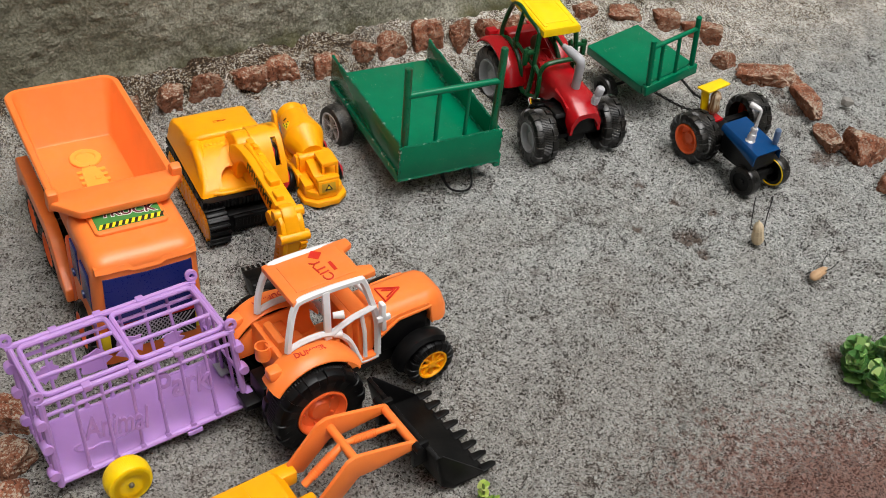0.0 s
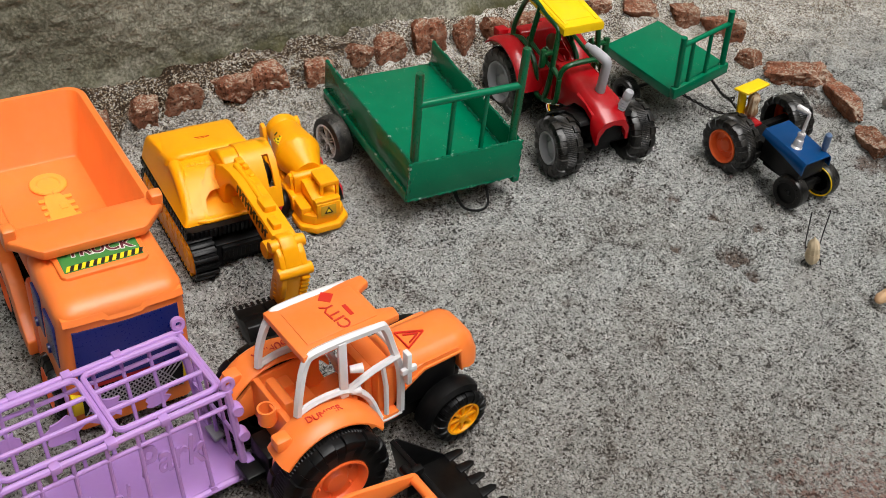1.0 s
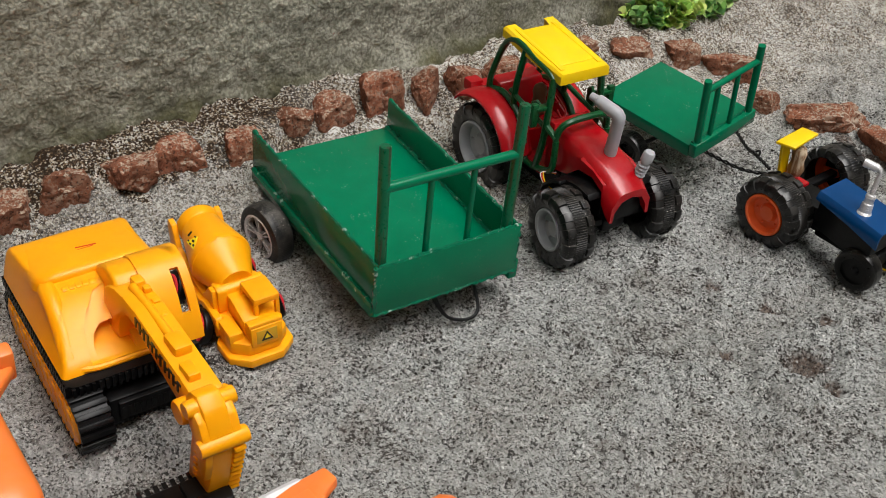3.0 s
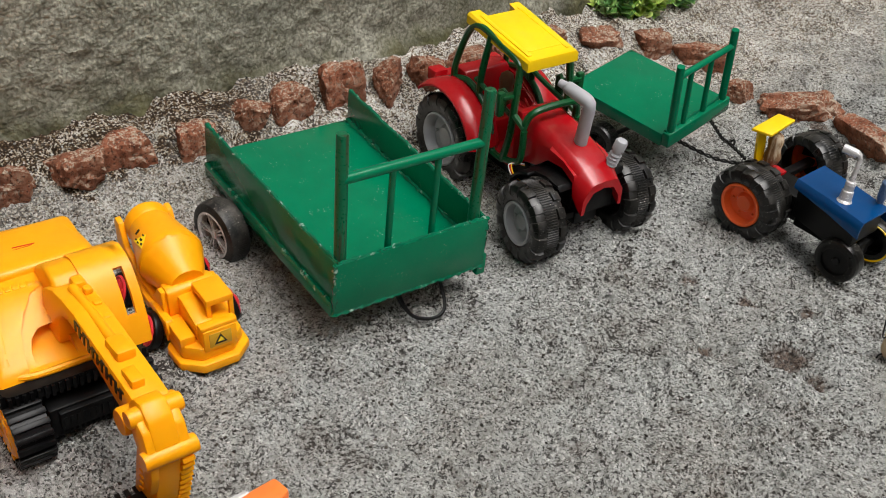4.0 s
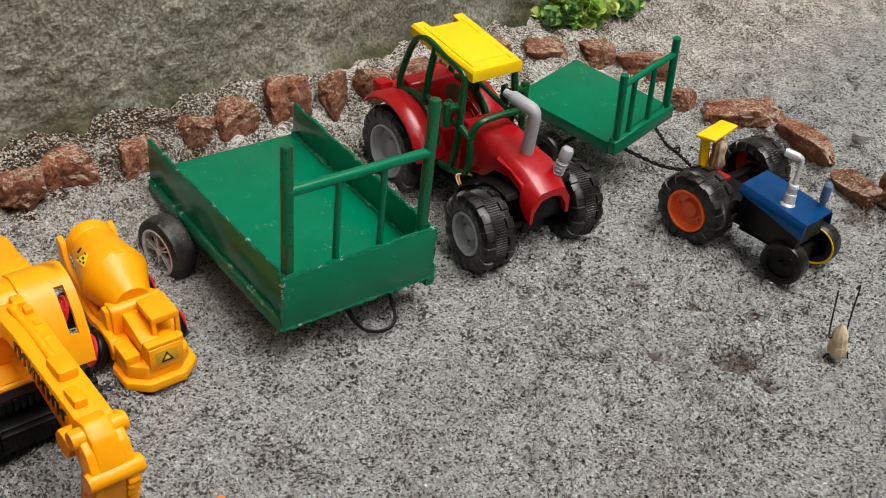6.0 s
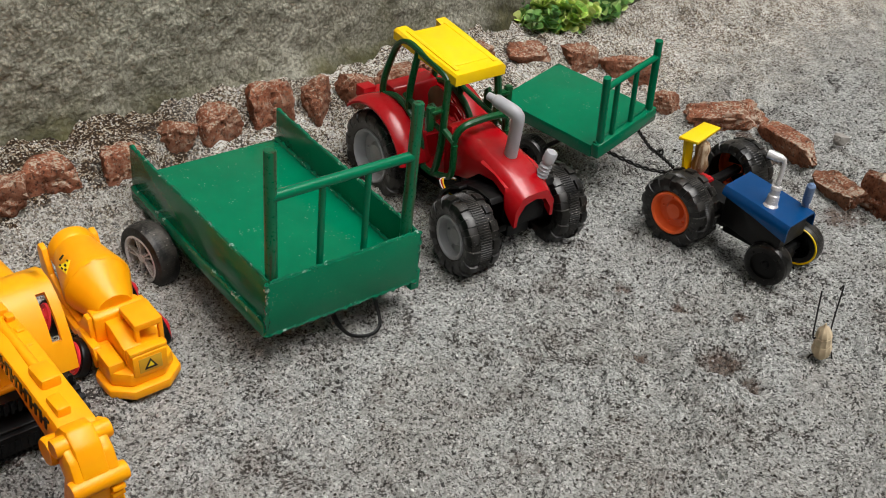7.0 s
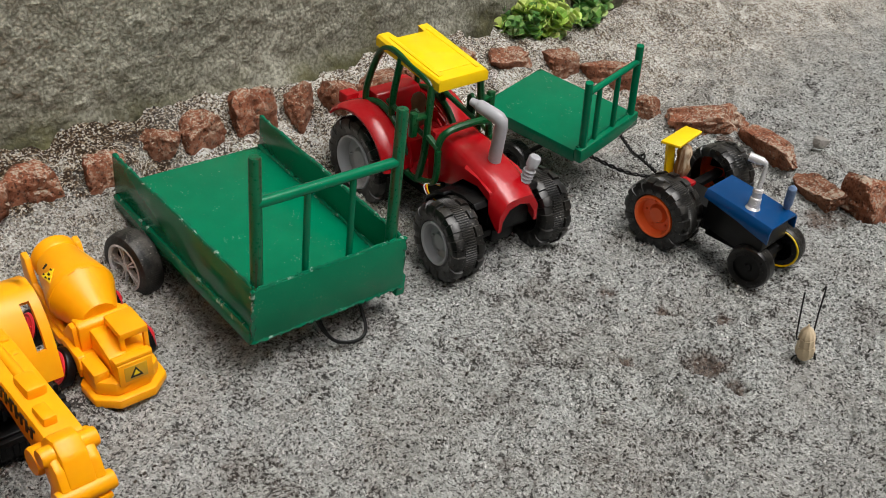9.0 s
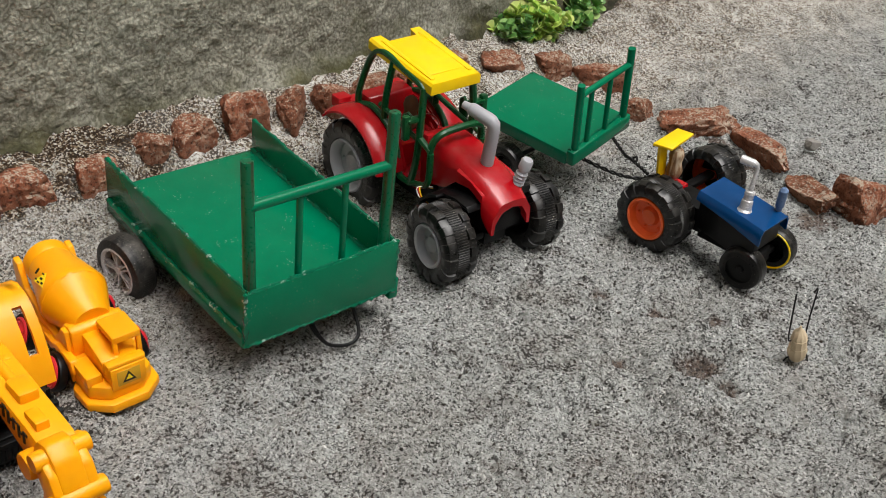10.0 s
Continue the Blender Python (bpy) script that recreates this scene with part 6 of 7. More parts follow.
    bm = bmesh.new()
    slab(bm, [(X, -0.010), (X + 0.022, -0.006), (X + 0.030, 0.0), (X + 0.022, 0.006), (X, 0.010)], 0.030, 0.033, 0.0006)
    part("tow_bar", bm, GREY, root, "grey plastic coupling plate")
    return root


cage_trailer()

# ---- orange tractor with white cab frame ----


def city_tractor():
    root = thing("toy_tractor", pose(-0.1525, 0.722, 0.0015, 0.7, -0.5, 35.5), "orange plastic toy tractor with white cab frame and black tyres", "toy tractor")
    lean = Matrix(((1, 0, 0, 0.006), (0, 1, 0.085, -0.0045), (0, 0, 1, 0.002), (0, 0, 0, 1)))  # the cab leans a little to one side

    def leaning(name, bm, mat, parent, label=""):
        bm.transform(lean)
        return part(name, bm, mat, parent, label)

    hood = leaning("bonnet", hood_loft(bmesh.new(), [(0.074, 0.026, 0.024, 0.062, 0.098), (0.092, 0.027, 0.0245, 0.074, 0.0975), (0.106, 0.0275, 0.025, 0.0835, 0.097), (0.134, 0.028, 0.025, 0.0850, 0.0965), (0.1425, 0.028, 0.025, 0.0835, 0.0965), (0.1445, 0.028, 0.025, 0.066, 0.0965),
                                           (0.155, 0.027, 0.0235, 0.062, 0.0960), (0.162, 0.0250, 0.0210, 0.061, 0.0925), (0.1665, 0.022, 0.017, 0.063, 0.086), (0.1685, 0.017, 0.012, 0.067, 0.079)]), ORANGE, root)
    part("bonnet_edge", prism(bmesh.new(), [(0.078, 0.068), (0.106, 0.0840), (0.143, 0.0845), (0.145, 0.064), (0.1475, 0.064), (0.1455, 0.0872), (0.1050, 0.0868), (0.078, 0.0715)], -0.0290, -0.0268, 0.0006, lean), ORANGE, hood)
    bm = bmesh.new()
    box(bm, -0.035, 0.160, -0.016, 0.016, 0.024, 0.056, 0.003)
    box(bm, 0.075, 0.150, -0.022, 0.022, 0.046, 0.080, 0.003)
    box(bm, 0.128, 0.142, -0.045, 0.045, 0.022, 0.032, 0.002)
    box(bm, -0.006, 0.006, -0.045, 0.045, 0.038, 0.048, 0.002)
    box(bm, -0.052, -0.030, -0.012, 0.012, 0.030, 0.038, 0.002)
    part("chassis", bm, BLACK, root)
    bm = bmesh.new()
    box(bm, -0.026, 0.076, -0.034, 0.034, 0.052, 0.060, 0.002)
    box(bm, -0.027, -0.021, -0.034, 0.034, 0.054, 0.097, 0.002)
    box(bm, -0.024, 0.036, -0.033, -0.028, 0.056, 0.096, 0.002)
    box(bm, -0.024, 0.036, 0.028, 0.033, 0.056, 0.096, 0.002)
    box(bm, -0.020, 0.004, -0.028, -0.014, 0.076, 0.088, 0.002)
    box(bm, -0.020, 0.004, 0.014, 0.028, 0.076, 0.088, 0.002)
    leaning("cab_tub", bm, ORANGE, root)
    leaning("seat", box(bmesh.new(), -0.018, 0.016, -0.018, 0.018, 0.060, 0.080, 0.004), ORANGE, root)
    leaning("seat_back", prism(bmesh.new(), [(-0.022, 0.072), (-0.008, 0.076), (-0.013, 0.104), (-0.022, 0.104)], -0.017, 0.017, 0.003), ORANGE, root)
    dash = leaning("dashboard", box(bmesh.new(), 0.058, 0.078, -0.028, 0.028, 0.058, 0.104, 0.005), ORANGE, root)
    leaning("dashboard_panel", box(bmesh.new(), 0.050, 0.0585, -0.020, 0.020, 0.068, 0.106, 0.003), ORANGE, dash)
    bm = bmesh.new()
    revolve(bm, [(0.006, 0.0), (0.0075, 0.0), (0.0075, 0.014), (0.006, 0.014)], 18, pose(-0.034, -0.008, 0.086, 90, 0, 0), close=True)
    box(bm, -0.030, -0.024, -0.0125, -0.0035, 0.086, 0.0985, 0.001)
    leaning("tow_ring", bm, ORANGE, root)
    for s in (1, -1):
        bm = bmesh.new()
        fender(bm, -0.002, 0.0480, 0.0540, 0.0575, s * 0.028, s * 0.058, 32, 142, 22)
        prism(bm, [(-0.046, 0.056), (-0.042, 0.076), (-0.020, 0.094), (0.012, 0.094), (0.034, 0.080), (0.042, 0.058)], s * 0.030, s * 0.034, 0.0008)
        box(bm, -0.046, -0.032, s * 0.034, s * 0.047, 0.090, 0.101, 0.003)
        guard = leaning("mudguard", bm, ORANGE, root)
        words("mudguard_lettering", "DUMPER", 0.0085, PRINT_RED, guard, Matrix.Translation((0.004, s * 0.043 + 0.0045, 0.1081)) @ pose(0, 0, 0, -5 * s, 5, 0 if s < 0 else 180), 0.0004, "red printed lettering")
        y, k = s * 0.0315, s * 0.0290
        bm = bmesh.new()
        tube(bm, curve([(-0.019, y, 0.104), (-0.016, y, 0.124), (-0.008, k, 0.148), (0.004, k, 0.1555), (0.056, k, 0.1540), (0.065, k, 0.150), (0.072, k, 0.128), (0.078, y, 0.100), (0.078, y, 0.058)], 6), 0.0038, 6)
        box(bm, 0.0200, 0.0275, y - 0.0018, y + 0.0018, 0.100, 0.156, 0.0008)
        tube(bm, curve([(-0.019, y, 0.105), (0.0, y, 0.109), (0.026, y, 0.106), (0.045, y, 0.090), (0.056, y, 0.062), (0.060, y, 0.056), (0.078, y, 0.056)], 5), 0.0032, 6)
        tube(bm, [(0.026, y, 0.105), (0.052, y, 0.114), (0.077, y, 0.118)], 0.0032, 6)
        tube(bm, [(0.061, y, 0.114), (0.064, y, 0.090), (0.064, y, 0.060)], 0.0024, 6)
        tube(bm, [(0.030, y, 0.126), (0.040, y + s * 0.004, 0.126)], [0.003, 0.0042], 10)
        tube(bm, [(0.030, y, 0.103), (0.038, y + s * 0.003, 0.103)], [0.003, 0.0034], 10)
        box(bm, 0.077, 0.082, s * 0.036, s * 0.044, 0.094, 0.126, 0.0012)
        box(bm, 0.072, 0.087, s * 0.040, s * 0.044, 0.106, 0.112, 0.001)
        leaning("cab_side_frame", bm, WHITE, root)
    bm = bmesh.new()
    tube(bm, curve([(0.079, -0.034, 0.107), (0.083, 0, 0.110), (0.079, 0.034, 0.107)], 5), 0.0026, 8)
    leaning("windscreen_frame", bm, WHITE, root)
    bm = bmesh.new()
    slab(bm, [(-0.010, -0.031), (-0.011, 0.031), (0.080, 0.029), (0.081, 0.018), (0.068, 0.013), (0.068, -0.013), (0.081, -0.018), (0.080, -0.029)], 0.1500, 0.1570, 0.0018)
    roof = leaning("roof", bm, ORANGE, root)
    leaning("roof_panel", box(bmesh.new(), 0.000, 0.064, -0.021, 0.021, 0.1563, 0.1578, 0.0007), ORANGE, roof)
    words("roof_lettering", "CITY", 0.0150, PRINT_RED, roof, Matrix.Translation((0.042, 0.0040, 0.1602)) @ pose(0, 0, 0, 0, 0, 96), 0.0004, "red printed lettering")
    bm = bmesh.new()
    box(bm, -0.0065, 0.0065, -0.0065, 0.0065, 0.1577, 0.1583, 0, Matrix.Translation((0.040, 0.0185, 0)) @ pose(0, 0, 0, 0, 0, 45) @ Matrix.Diagonal((0.8, 0.8, 1, 1)))
    box(bm, 0.0455, 0.0490, -0.010, 0.003, 0.1577, 0.1583, 0)
    leaning("roof_emblem", bm, PRINT_RED, roof, "plain red printed diamond and bar")
    bm = bmesh.new()
    for a, b in (((0.096, 0.012), (0.126, -0.001)), ((0.126, -0.001), (0.096, -0.014)), ((0.096, 0.012), (0.096, -0.014)), ((0.102, 0.005), (0.118, -0.001)), ((0.118, -0.001), (0.102, -0.008))):
        tube(bm, [(a[0] + 0.010, a[1], 0.0990), (b[0] + 0.010, b[1], 0.0992)], 0.0010, 6)
    bm.transform(Matrix.Translation((0.020, 0, -0.0005)) @ Matrix.Diagonal((0.76, 0.85, 1, 1)))
    leaning("triangle_print", bm, PRINT_RED, hood, "red printed triangle")
    words("bonnet_lettering", "TRUCK", 0.0075, PRINT_RED, hood, Matrix.Translation((0.097, 0.0040, 0.1006)) @ pose(0, 0, 0, 0, 0, 90), 0.0004, "red printed lettering")
    for s in (1, -1):
        bm = bmesh.new()
        fender(bm, 0.137, 0.0300 if s < 0 else 0.042, 0.0315, 0.0338, s * 0.024, s * (0.045 if s < 0 else 0.056), 48, 178, 16)
        part("front_mudguard", bm, BLACK, root)
        wheel(root, Matrix.Translation((0.002, s * (0.049 if s < 0 else 0.056), 0.0500)) @ pose(0, 0, 0, 0, 0, 0 if s > 0 else 180), 0.0465, 0.036, 0.0262, ORANGE_DEEP, BLACK, lugs=14, ribs=96, deep=0.007, rim_label="orange plastic rim")
        t = part("wheel", tyre(bmesh.new(), 0.0268, 0.022, 0.0175, 18, 0, 0.0014), BLACK, root, m=Matrix.Translation((0.141, s * (0.038 if s < 0 else 0.044), 0.0285 if s < 0 else 0.034)) @ pose(0, 0, 0, 0, 0, 0 if s > 0 else 180))
        bm = bmesh.new()
        revolve(bm, [(0.0178, 0.007), (0.0175, 0.0112), (0.0155, 0.0112), (0.0145, 0.0085), (0.0142, 0.006), (0, 0.006)], 36)
        for i in range(8):
            prism(bm, [(0.003, -0.0016), (0.0150, -0.0012), (0.0150, 0.0012), (0.003, 0.0016)], 0.006, 0.010, 0.0005, pose(0, 0, 0, 0, 45 * i, 0))
        revolve(bm, [(0.0045, 0.006), (0.0045, 0.0108), (0.0, 0.011)], 16)
        part("rim", bm, YELLOW, t, "amber spoked rim")
    return root


city_tractor()

# ---- loader, only its arms and bucket near the tractor ----


def loader():
    root = thing("toy_loader", pose(-0.124, 0.586, 0.0035, 0, 0, 36), "amber and orange plastic toy loader with black toothed bucket", "toy loader")
    for y in (0.025, -0.027):
        bm = bmesh.new()
        prism(bm, [(-0.004, 0.038), (0.032, 0.080), (0.040, 0.083), (0.050, 0.081), (0.104, 0.066), (0.109, 0.061), (0.104, 0.056), (0.060, 0.054), (0.044, 0.055), (0.016, 0.026), (0.004, 0.030)], y - 0.0021, y + 0.0021, 0.0010)
        part("lift_arm", bm, ORANGE, root)
    for x, z, r in ((0.044, 0.071, 0.0042), (0.103, 0.062, 0.0042)):
        bm = bmesh.new()
        tube(bm, [(x, -0.028, z), (x, 0.026, z)], r, 12)
        part("cross_tube", bm, ORANGE, root)
    bm = bmesh.new()
    pts = [(0.004, 0.000, 0.040), (0.044, 0.000, 0.071), (0.046, 0.000, 0.0708), (0.090, 0.000, 0.0645), (0.103, 0.000, 0.062)]
    tube(bm, pts, [0.0038, 0.0038, 0.0030, 0.0030, 0.0030], 12)
    for i in range(10):
        q = Vector((0.054 + 0.0025 * i, 0.000, 0.0697 - 0.00036 * i))
        tube(bm, [q, q + Vector((0.0012, 0, -0.0003))], 0.0040, 10)
        q = Vector((0.012 + 0.0022 * i, 0.000, 0.0462 + 0.0017 * i))
        tube(bm, [q, q + Vector((0.0010, 0, 0.0008))], 0.0047, 10)
    part("ram", bm, ORANGE, root)
    bm = bmesh.new()
    prism(bm, [(0.112, 0.056), (0.116, 0.058), (0.126, 0.020), (0.138, 0.006), (0.176, 0.002), (0.176, 0.0004), (0.136, 0.0012), (0.122, 0.012)], -0.050, 0.070, 0.0006)
    for y in (-0.050, 0.0675):
        prism(bm, [(0.113, 0.056), (0.120, 0.056), (0.150, 0.026), (0.172, 0.004), (0.172, 0.001), (0.137, 0.0015), (0.123, 0.012)], y, y + 0.0025, 0.0006)
    for i in range(8):
        y = -0.050 + 0.0157 * i
        slab(bm, [(0.172, y), (0.188, y + 0.002), (0.190, y + 0.005), (0.186, y + 0.008), (0.172, y + 0.0098)], 0.0006, 0.0032, 0.0005)
    for y in (-0.030, 0.030):
        box(bm, 0.100, 0.116, y - 0.003, y + 0.003, 0.036, 0.064, 0.001)
        revolve(bm, [(0, -0.006), (0.004, -0.006), (0.004, 0.006), (0, 0.006)], 14, Matrix.Translation((0.103, y * 1.06, 0.062)))
    part("bucket", bm, BLACK, root, "black toothed loader bucket")
    bm = bmesh.new()
    stack(bm, [(-0.082, 0, 0.012, 0.150, 0.056, 0.006), (-0.082, 0, 0.040, 0.148, 0.056, 0.008), (-0.084, 0, 0.047, 0.136, 0.050, 0.008)], 5)
    box(bm, -0.030, 0.006, 0.014, 0.030, 0.026, 0.043, 0.003)
    box(bm, -0.030, 0.006, -0.030, -0.012, 0.026, 0.045, 0.003)
    box(bm, -0.110, -0.046, -0.022, 0.018, 0.044, 0.056, 0.004)
    part("body", bm, YELLOW, root)
    for x in (-0.108, -0.040):
        for s in (-1, 1):
            wheel(root, Matrix.Translation((x, s * 0.028, 0.018)) @ pose(0, 0, 0, 0, 0, 180 if s < 0 else 0), 0.0175, 0.014, 0.010, YELLOW, BLACK, lugs=14, ribs=0)
    return root


loader()

# ---- broken brick edging ----


def rock_bm(rng, sx, sy, sz):
    """A broken brick: a cut block with chipped, uneven faces."""
    bm = bmesh.new()
    bmesh.ops.create_icosphere(bm, subdivisions=4, radius=1)
    planes = []
    for i in range(5):
        v = Vector((rng.gauss(0, 1), rng.gauss(0, 1), rng.gauss(0, 0.7))).normalized()
        planes.append((v, rng.uniform(0.66, 0.9)))
    for v in ((1, 0, 0), (-1, 0, 0), (0, 1, 0), (0, -1, 0), (0, 0, 1)):
        planes.append(((Vector(v) + Vector((rng.uniform(-0.3, 0.3), rng.uniform(-0.3, 0.3), rng.uniform(-0.25, 0.3)))).normalized(), rng.uniform(0.58, 0.78)))
    off = Vector((rng.uniform(0, 9), rng.uniform(0, 9), rng.uniform(0, 9)))
    for v in bm.verts:
        d = v.co.normalized()
        r = min([h / max(d.dot(q), 1e-3) for q, h in planes if d.dot(q) > 0.05] + [1.3])
        r += 0.10 * noise.noise(d * 3.5 + off) + 0.08 * noise.noise(d * 8 + off) + 0.045 * noise.noise(d * 19 + off)
        v.co = Vector((d.x * r * sx / 1.35, d.y * r * sy / 1.35, d.z * r * sz / 1.35))
    return bm


BRICKS = [  # x, y, length, depth, height, turn
    (-0.470, 1.150, 0.050, 0.034, 0.044, 20), (-0.418, 1.172, 0.028, 0.030, 0.046, 17), (-0.376, 1.207, 0.043, 0.032, 0.044, 30), (-0.334, 1.243, 0.053, 0.034, 0.042, 12), (-0.277, 1.269, 0.050, 0.036, 0.042, 26),
    (-0.240, 1.298, 0.055, 0.036, 0.046, 8), (-0.182, 1.315, 0.036, 0.030, 0.050, 20), (-0.128, 1.365, 0.043, 0.030, 0.040, 12), (-0.092, 1.390, 0.048, 0.036, 0.044, 30), (-0.040, 1.421, 0.056, 0.044, 0.066, 24),
    (0.012, 1.444, 0.043, 0.030, 0.052, 60), (0.056, 1.467, 0.044, 0.036, 0.050, 24), (0.106, 1.497, 0.056, 0.040, 0.044, 10), (0.157, 1.529, 0.050, 0.040, 0.044, 40), (0.214, 1.572, 0.042, 0.036, 0.042, 25),
    (0.283, 1.592, 0.060, 0.036, 0.042, 12), (0.359, 1.609, 0.050, 0.034, 0.042, 16), (0.423, 1.604, 0.070, 0.038, 0.046, -8), (0.446, 1.529, 0.038, 0.030, 0.036, -30), (0.503, 1.487, 0.100, 0.046, 0.046, -10),
    (0.556, 1.408, 0.128, 0.030, 0.036, -88), (0.556, 1.306, 0.072, 0.026, 0.034, -87), (0.606, 1.274, 0.068, 0.052, 0.062, 15), (0.626, 1.206, 0.056, 0.044, 0.048, 70),
    (-0.418, 0.690, 0.050, 0.040, 0.034, 10), (-0.405, 0.630, 0.055, 0.045, 0.036, 70), (-0.395, 0.580, 0.060, 0.045, 0.040, 30),
]
for i, (x, y, a, b, h, turn) in enumerate(BRICKS):
    rng = random.Random(100 + i)
    bm = rock_bm(rng, a * 0.80, b * 0.80, h * 0.72)
    z = float(fell(x, y))
    ob = part("brick_lump", bm, BRICK, None, m=pose(x, y, z + h * 0.06, rng.uniform(-12, 12), rng.uniform(-12, 12), turn), smooth=30)
    tagged(ob, "broken red-brown brick lump half sunk in sand", "brick", "brick edging round the sand yard")

# a grey pebble beyond the edging
bm = rock_bm(random.Random(61), 0.018, 0.012, 0.010)
tagged(part("pebble", bm, coated("grey_stone", lin(140, 136, 130), 0.85, var=0.25, dust=0.3, grain=0.6), None, m=pose(0.610, 1.397, 0.022, 0, 0, 20)), "small grey pebble lying on the sand", "stone")

# ---- peanut figures ----


def peanut(m, label, wires, shell=None):
    """A peanut shell with bent wires, as one plain shape."""
    bm = bmesh.new()
    rng = random.Random(8)
    prof = [(0.0, 0.0015), (0.002, 0.0048), (0.006, 0.0076), (0.012, 0.0088), (0.0175, 0.0078), (0.0178, 0.0070), (0.0186, 0.0070), (0.0190, 0.0077), (0.023, 0.0072), (0.0265, 0.0074), (0.0268, 0.0066), (0.0276, 0.0066), (0.028, 0.0071), (0.032, 0.0062), (0.0355, 0.0040), (0.0375, 0.0016), (0.041, 0.0008)]
    rings = []
    for h, r in prof:
        rings.append([((r * (1 + 0.05 * math.cos(10 * a))) * math.cos(a), (r * (1 + 0.05 * math.cos(10 * a))) * math.sin(a), h) for a in [2 * math.pi * j / 40 for j in range(40)]])
    loft(bm, rings)
    for f in bm.faces:
        f.material_index = 0
    k = len(bm.faces)
    for pts in wires:
        tube(bm, curve(pts, 4), 0.0008, 6)
    bm.faces.ensure_lookup_table()
    for f in bm.faces[k:]:
        f.material_index = 1
    return tagged(part("peanut_figure", bm, (shell or SHELL, WIRE), None, m=m), label, "figure", "peanut figures on the sand")


peanut(pose(0.399, 1.046, 0.002, 4, -13, 10) @ Matrix.Diagonal((0.92, 0.92, 1.02, 1)), "plain pale peanut shell standing upright with two long wires",
       [[(-0.006, 0.002, 0.026), (-0.0095, 0.003, 0.027), (-0.0085, 0.004, 0.044), (-0.005, 0.006, 0.075)], [(0.006, 0.002, 0.024), (0.0095, 0.003, 0.025), (0.0135, 0.005, 0.042), (0.0205, 0.008, 0.067), (0.0175, 0.008, 0.066)],
        [(-0.007, 0, 0.008), (-0.011, 0.002, 0.006), (-0.013, 0.003, -0.003)], [(0.007, -0.001, 0.008), (0.010, -0.002, 0.004), (0.011, -0.004, -0.006)]])
peanut(pose(0.450, 0.978, 0.006, 0, 86, 40) @ Matrix.Diagonal((0.72, 0.72, 0.8, 1)), "plain brown peanut shell lying on its side with bent wires",
       [[(-0.004, 0.004, 0.030), (-0.010, 0.010, 0.040), (-0.012, 0.014, 0.056), (-0.006, 0.012, 0.060)], [(-0.003, -0.005, 0.026), (-0.008, -0.010, 0.038), (-0.010, -0.008, 0.056), (-0.004, -0.004, 0.058)],
        [(0, 0.006, 0.010), (0.0, 0.012, 0.008), (0.004, 0.014, 0.004)]], coated("brown_peanut_shell", lin(186, 150, 112), 0.7, var=0.35, dust=0.25, grain=0.8))

# ---- plants ----


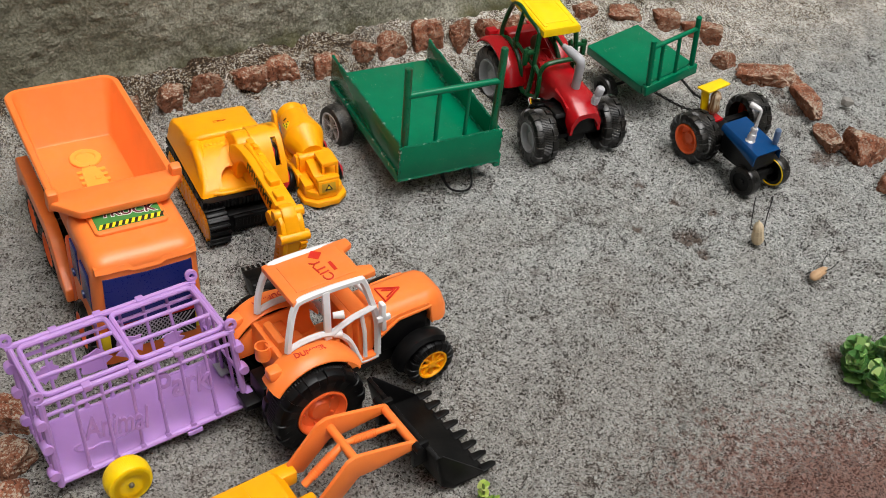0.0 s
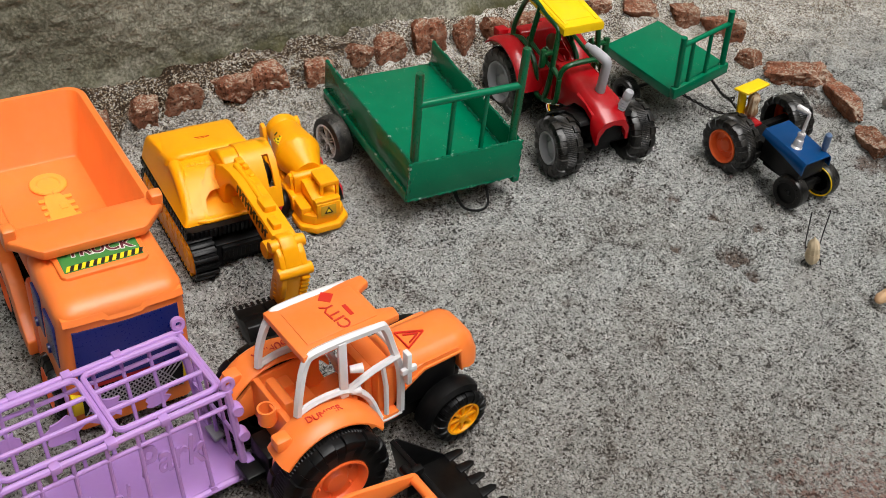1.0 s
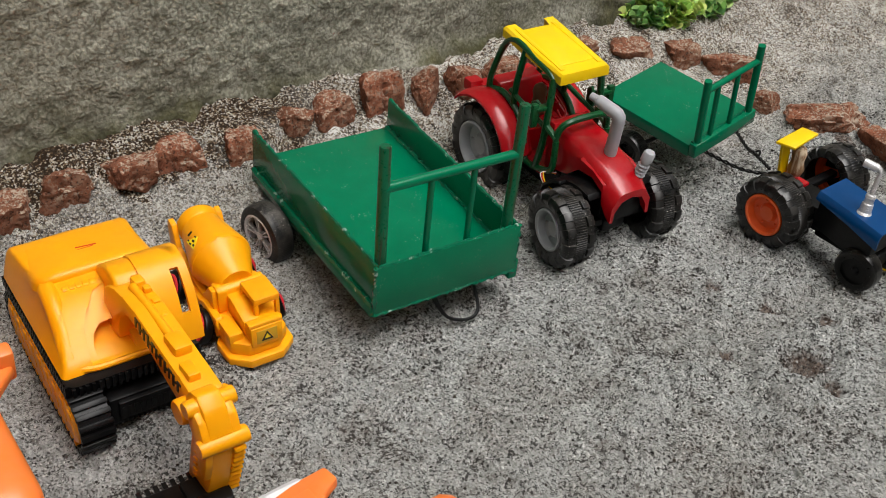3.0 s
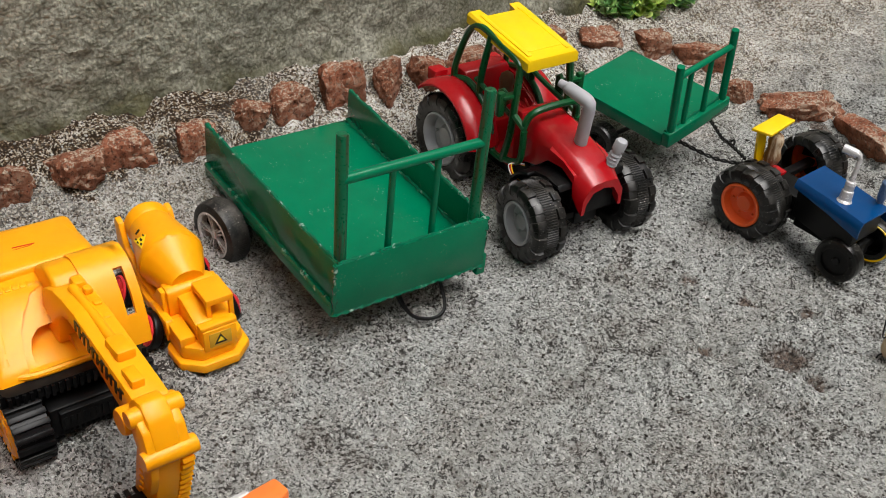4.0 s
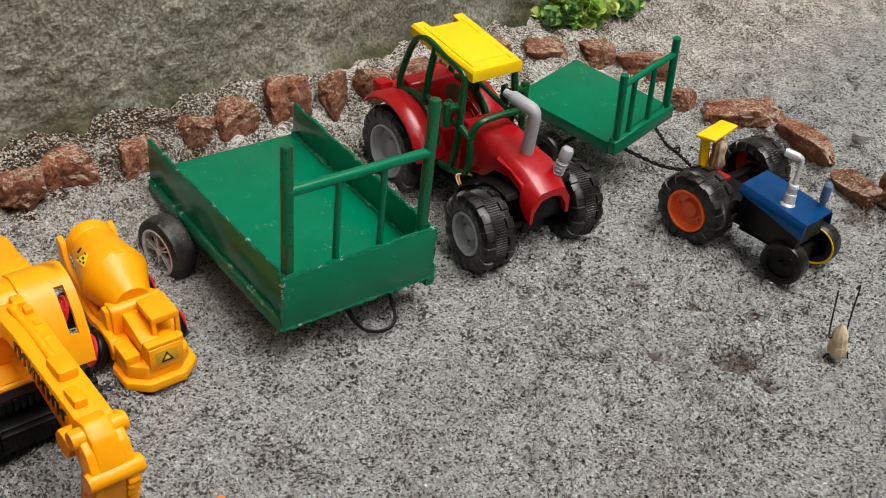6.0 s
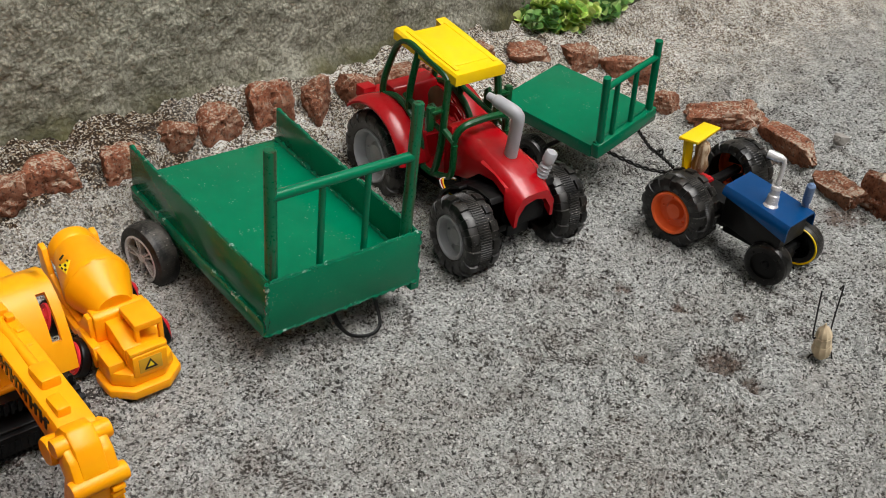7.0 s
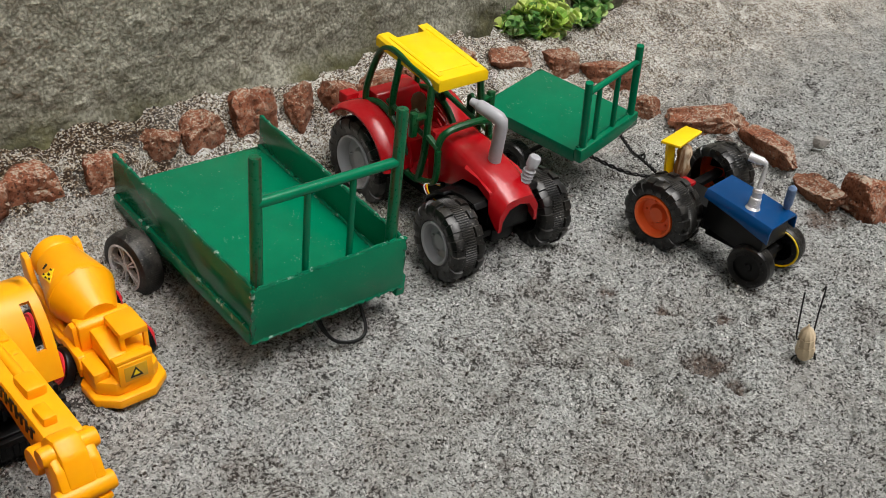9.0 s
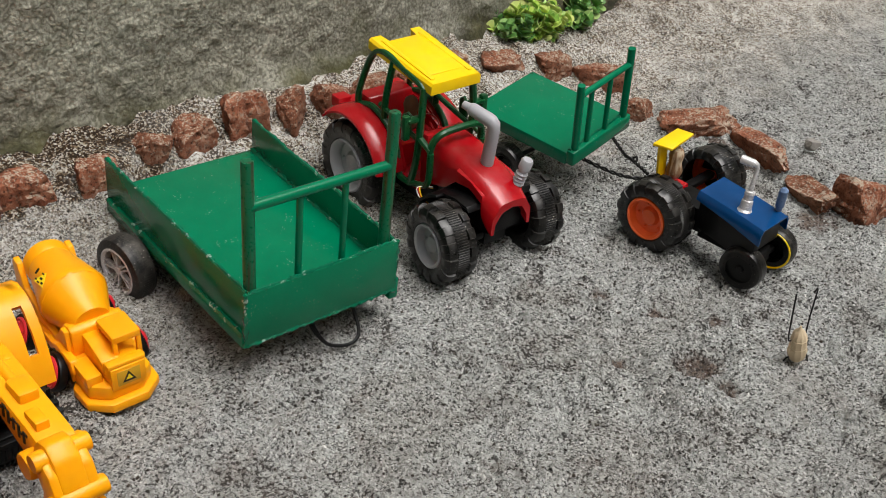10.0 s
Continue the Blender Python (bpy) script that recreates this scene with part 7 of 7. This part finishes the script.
def sedum(name, x, y, spread, stems, seed, label, leaf=0.011, green=None):
    root = thing(name, pose(x, y, float(fell(x, y)), 0, 0, 0), label, "plant")
    rng = random.Random(seed)
    bs, bl = bmesh.new(), bmesh.new()
    for _ in range(stems):
        a, d = rng.uniform(0, 2 * math.pi), spread * math.sqrt(rng.random())
        base = Vector((d * 0.7 * math.cos(a), d * 0.7 * math.sin(a), -0.004))
        hgt = rng.uniform(0.018, 0.045) * (1.1 - 0.4 * d / spread)
        tip = base + Vector((0.3 * d * math.cos(a) + rng.uniform(-0.006, 0.006), 0.3 * d * math.sin(a) + rng.uniform(-0.006, 0.006), hgt))
        tube(bs, [base, (base + tip) / 2 + Vector((rng.uniform(-0.002, 0.002), rng.uniform(-0.002, 0.002), 0)), tip], 0.0014, 5)
        axis = (tip - base).normalized()
        side = axis.cross(Vector((1, 0.2, 0))).normalized()
        for whorl in range(4):
            at = tip - axis * (0.0085 * whorl)
            for k in range(3 if whorl == 0 else 4):
                t = 2 * math.pi * k / (3 if whorl == 0 else 4) + whorl * 0.8 + rng.uniform(-0.35, 0.35)
                out = (side * math.cos(t) + axis.cross(side) * math.sin(t))
                out = (out + axis * (1.1 - 0.38 * whorl + rng.uniform(-0.15, 0.15))).normalized()
                up = axis - out * axis.dot(out)
                up.normalize()
                across = out.cross(up)
                s = leaf * rng.uniform(0.7, 1.15) * (0.7 if whorl == 0 else 1)
                rows = []
                for u, wdt in ((0.0, 0.10), (0.22, 0.26), (0.5, 0.54), (0.74, 0.62), (0.92, 0.42), (1.0, 0.12)):
                    c = at + out * (s * u) + up * (s * 0.22 * u * u)
                    rows.append([c - across * (s * wdt), c - across * (s * wdt * 0.5) - up * (s * 0.06), c - up * (s * 0.08), c + across * (s * wdt * 0.5) - up * (s * 0.06), c + across * (s * wdt),
                                 c + across * (s * wdt * 0.5) + up * (s * 0.02), c + up * (s * 0.01), c - across * (s * wdt * 0.5) + up * (s * 0.02)])
                loft(bl, rows)
    part("stems", bs, coated(name + "_stem", lin(110, 126, 70), 0.5, dust=0.05), root)
    part("leaves", bl, green or LEAF, root, smooth=60)
    return root


sedum("sedum_plant", 0.342, 1.715, 0.064, 46, 21, "bright green fleshy-leaved sedum clump at the wall's foot", 0.0165)
sedum("sedum_plant", 0.436, 1.748, 0.036, 22, 22, "green fleshy-leaved sedum clump growing in sand", 0.0155, LEAF_DEEP)
sedum("sedum_plant", 0.318, 1.668, 0.020, 8, 25, "low dark green sedum shoots beside the bright clump", 0.0125, LEAF_DEEP)
sedum("sedum_plant", 0.490, 0.815, 0.050, 38, 23, "green fleshy-leaved sedum clump growing in open sand", 0.0145, LEAF_DEEP)
sedum("seedling", 0.052, 0.622, 0.010, 3, 24, "tiny pale green seedling beside the loader bucket", 0.007)
